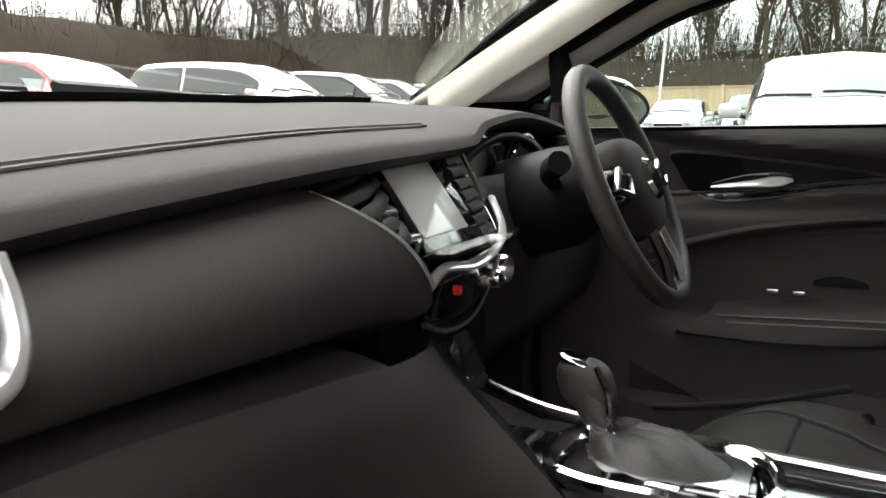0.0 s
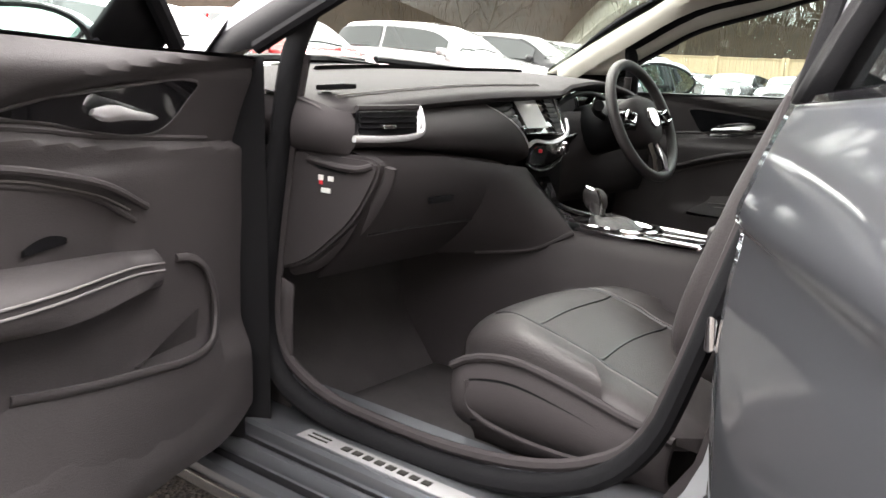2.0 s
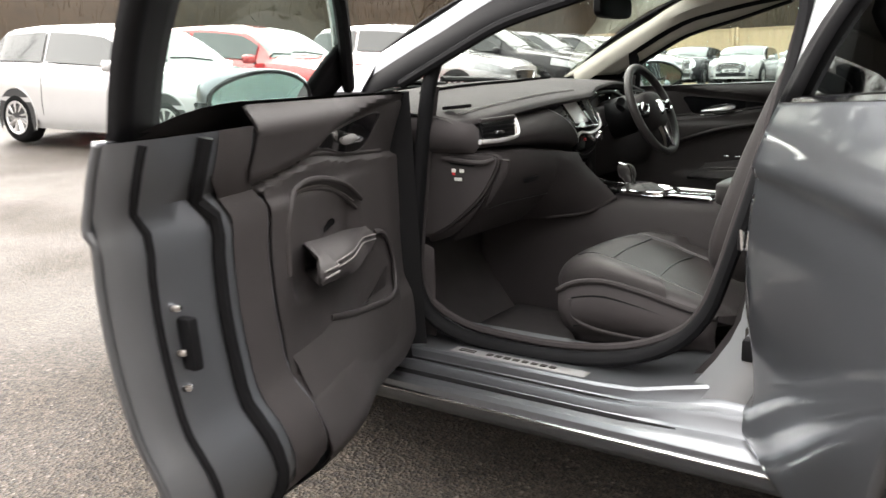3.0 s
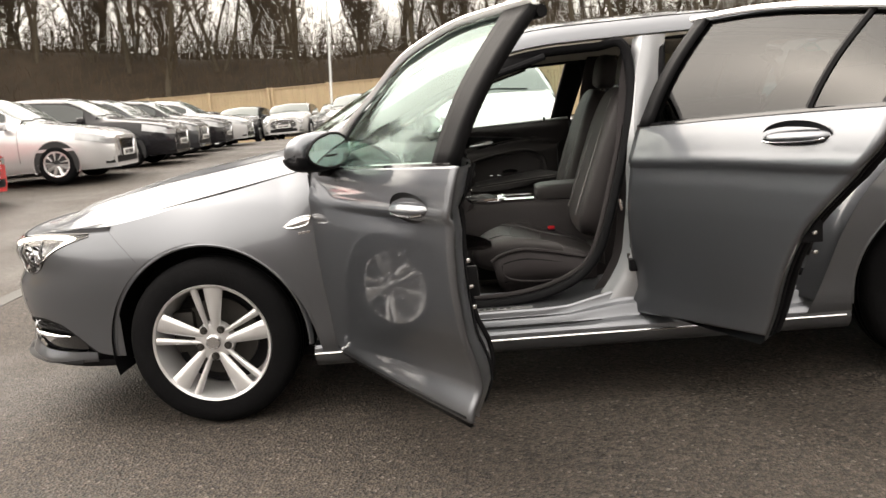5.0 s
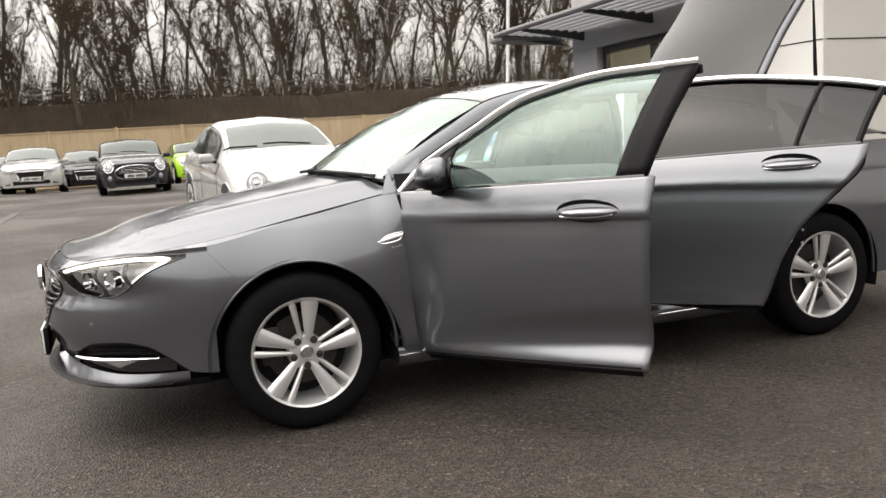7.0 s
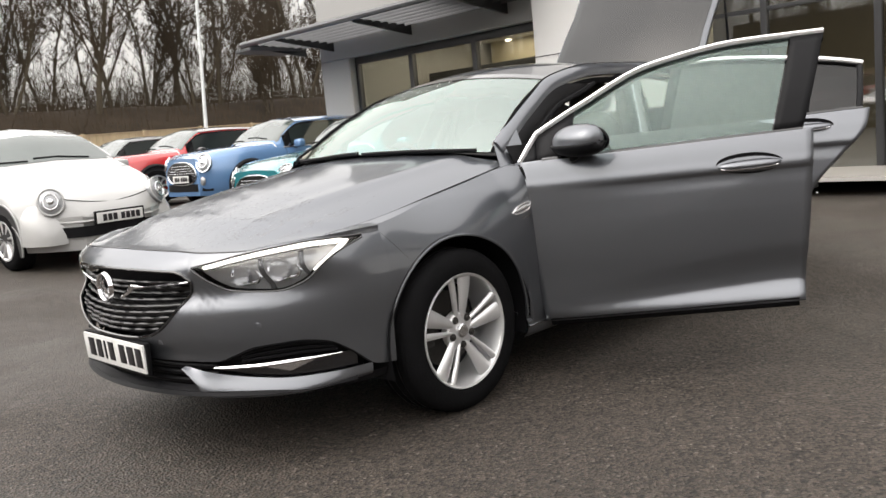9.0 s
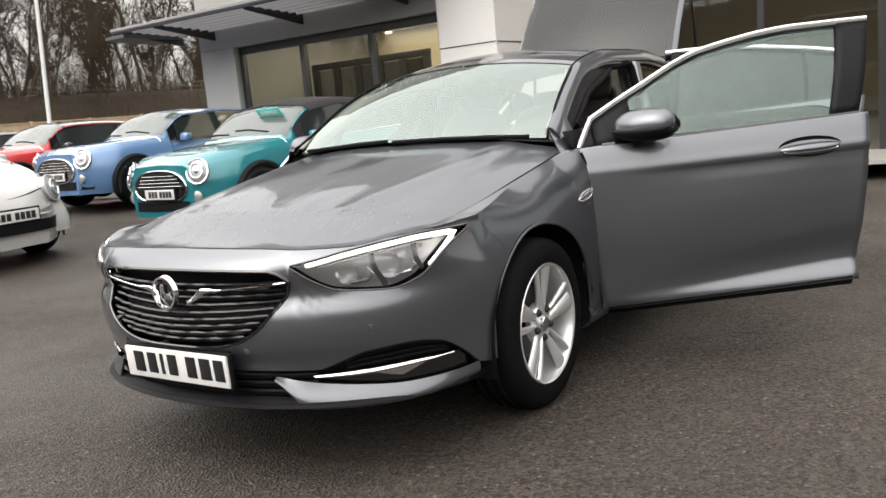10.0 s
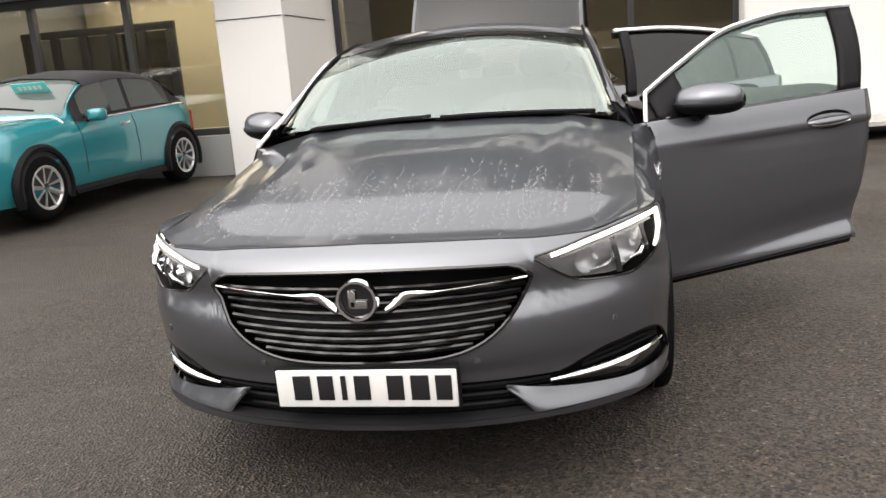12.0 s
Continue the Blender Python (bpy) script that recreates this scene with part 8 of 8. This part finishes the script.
def seat(y, label):
    """A front seat with bolsters, headrest and seams."""
    def cushion_shape(p):
        k = abs(p.y) / 0.262
        up = smooth(p.z, -0.03, 0.04)
        fall = -0.27 * max(0, p.x + 0.16) * up
        bolster = 0.085 * max(0, k - 0.50) ** 1.1 * (0.45 + 0.55 * smooth(p.x, -0.22, -0.02))
        nose_r = -0.095 * k ** 3
        x = p.x - (nose_r if p.x < 0 else 0)
        return Vector((x, p.y * (0.97 + 0.03 * smooth(p.x, -0.2, 0.1)), p.z + fall + up * bolster - 0.026 * max(0, -(p.x + 0.14) / 0.12) ** 2 * up))
    cushion = pillow((1.312, y, 0.525), (0.285, 0.262, 0.082), 0.52, cushion_shape, 64, 36)
    tree = BVHTree.FromBMesh(cushion)

    def top(px, py, up=0.0):
        hit = tree.ray_cast(Vector((px, y + py, 0.9)), Vector((0, 0, -1)))[0]
        return Vector((px, y + py, (hit.z if hit else 0.58) + up))
    st = part("front_seat", cushion, LEATHER, car, label)
    inset_y = lambda t: 0.150 - 0.030 * (1 - smooth(t, 0.0, 0.25))
    for px in (1.215, 1.345):
        part("seam", rod([top(px - 0.012 * math.sin(math.pi * k / 14), -0.148 + 0.296 * k / 14, -0.0005) for k in range(15)], 0.0032, 5), INK, st)
    for s in (-1, 1):
        part("seam", rod([top(1.105 + 0.40 * t, s * inset_y(t), 0.0) for t in steps(0, 1, 20)], 0.0034, 5), INK, st)
        part("seam", rod([top(1.105 + 0.40 * t, s * (inset_y(t) + 0.010), 0.0) for t in steps(0, 1, 20)], 0.0014, 4), STITCH, st)
        lip_z = curve((0.0, 0.520), (0.12, 0.548), (0.30, 0.560), (0.55, 0.545), (0.8, 0.520), (1.0, 0.505))
        part("seat_valance", surface(lambda u, v: Vector((1.115 + 0.42 * u + 0.03 * v * (1 - u), y + s * (0.255 + 0.024 * math.sin(math.pi * min(1, v * 1.25)) - 0.035 * smooth(v, 0.5, 1.0)), lip_z(u) + (0.375 - lip_z(u)) * v)), steps(0, 1, 16), steps(0, 1, 10)), TRIM, st, thick=0.014)
        part("valance_lip", rod([(1.112 + 0.425 * u, y + s * 0.268, lip_z(u)) for u in steps(0, 1, 14)], 0.008, 8), TRIM, st)
        part("valance_recess", surface(lambda u, v: Vector((1.16 + 0.31 * u, y + s * (0.281 - 0.012 * v), lip_z(0.1 + 0.75 * u) - 0.035 - (0.085 - 0.035 * u) * v)), steps(0, 1, 10), steps(0, 1, 4)), BLACK, st)
        part("recess_edge", rod(flow([(1.155, y + s * 0.281, 0.505), (1.165, y + s * 0.281, 0.455), (1.24, y + s * 0.276, 0.430), (1.38, y + s * 0.276, 0.428), (1.47, y + s * 0.280, 0.462)], 4), 0.005, 6), TRIM, st)
        part("seat_rail", block(0.52, 0.03, 0.035, (1.27, y + s * 0.20, 0.325), 0.005), DARKMETAL, st)

    def back_shape(p):
        k = abs(p.y) / 0.255
        q = Vector((p.x, p.y * (1 - 0.18 * max(0, p.z / 0.31) ** 2), p.z))
        if p.x < 0:
            q.x -= 0.028 * max(0, k - 0.55) ** 1.1 * (1 - 0.5 * max(0, p.z / 0.31)) * 2
        return q
    back = pillow((0, 0, 0), (0.070, 0.240, 0.315), 0.42, back_shape, 40, 28)
    back.transform(Matrix.Translation((1.63, y, 0.87)) @ Matrix.Rotation(radians(19), 4, "Y"))
    part("backrest", back, LEATHER, st)
    for s in (-1, 1):
        bs = rod([(-0.078 + 0.015 * t, s * (0.135 - 0.02 * t), -0.24 + 0.50 * t) for t in steps(0, 1, 10)], 0.003, 5)
        bs.transform(Matrix.Translation((1.63, y, 0.87)) @ Matrix.Rotation(radians(19), 4, "Y"))
        part("back_seam", bs, STITCH, st)
        part("headrest_post", rod([(1.745, y + s * 0.06, 1.15), (1.765, y + s * 0.06, 1.22)], 0.007, 8), CHROME, st)
    hr = pillow((0, 0, 0), (0.050, 0.135, 0.085), 0.55)
    hr.transform(Matrix.Translation((1.765, y, 1.255)) @ Matrix.Rotation(radians(12), 4, "Y"))
    part("headrest", hr, LEATHER, st)
    return st


seat(-0.37, "black leather passenger seat with stitched bolsters")
seat(0.37, "black leather driver seat with stitched bolsters")
part("seat_buckle", block(0.040, 0.024, 0.08, (1.400, -0.150, 0.525), 0.008, turn=Matrix.Rotation(radians(28), 4, "X")), BLACK, car)
part("buckle_button", block(0.032, 0.018, 0.012, (1.400, -0.170, 0.566), 0.004, turn=Matrix.Rotation(radians(28), 4, "X")), RED, car)
rear = part("rear_seat", pillow((2.32, 0, 0.52), (0.27, 0.66, 0.10), 0.32), LEATHER, car, "black leather rear bench")
rb = pillow((0, 0, 0), (0.08, 0.64, 0.33), 0.34)
rb.transform(Matrix.Translation((2.66, 0, 0.86)) @ Matrix.Rotation(radians(24), 4, "Y"))
part("rear_backrest", rb, LEATHER, rear)
for y in (-0.4, 0, 0.4):
    h = pillow((2.82, y, 1.20), (0.045, 0.12, 0.065), 0.55)
    part("headrest", h, LEATHER, rear)

# floor, footwell, belts, mirror, scuff plates
part("carpet", surface(lambda x, k: Vector((x, (-0.70, -0.62, -0.2, 0.2, 0.62, 0.70)[k], (0.36, 0.30, 0.295, 0.295, 0.30, 0.36)[k] + 0.28 * max(0, (0.72 - x) / 0.2) ** 1.2)), [0.52, 0.58, 0.64, 0.72, 0.9, 1.3, 1.8, 2.3, 2.5], range(6)), CARPET, car, "black carpet")
part("floor_mat", surface(lambda u, v: Vector((0.74 + 0.42 * u, -0.58 + 0.38 * v, 0.312 + 0.006 * math.sin(9 * u) * math.sin(7 * v))), steps(0, 1, 8), steps(0, 1, 8)), CARPET, car, thick=0.012)
part("kick_panel", surface(lambda u, v: Vector((0.54 + 0.22 * u, -0.705, 0.34 + 0.34 * v * (1 - 0.2 * u))), steps(0, 1, 6), steps(0, 1, 6)), TRIM, car, thick=0.008)
mm = pillow((0.985, 0.0, 1.285), (0.022, 0.125, 0.038), 0.5)
part("rear_view_mirror", mm, BLACK, car)
part("mirror_stem", rod([(0.93, 0, 1.33), (0.965, 0, 1.29)], 0.012, 8), BLACK, car)
for s in (-1, 1):
    part("seat_belt", surface(lambda u, v: Vector((1.70 - 0.06 * u, s * (0.66 - 0.06 * u + 0.012 * v), 1.22 - 0.78 * u)) + Vector((0.045 * v, 0, 0)), steps(0, 1, 8), (0, 1)), BLACK, car, thick=0.002)
    sc = part("scuff_plate", block(0.40, 0.040, 0.004, (1.06, s * 0.764, 0.349), 0.0015), BRUSHED, car, "brushed steel sill plate with raised bars")
    for k in range(8):
        part("plate_mark", block(0.017, 0.014, 0.002, (0.975 + 0.027 * k, s * 0.764, 0.3522), 0), DARKMETAL, sc)
    for k in range(2):
        part("plate_line", block(0.05, 0.003, 0.002, (0.905, s * (0.758 + 0.012 * k), 0.3522), 0), DARKMETAL, sc)
    part("sun_visor", block(0.14, 0.40, 0.018, (1.22, s * 0.34, 1.385), 0.008, turn=Matrix.Rotation(radians(-14), 4, "Y")), BEIGE, car)
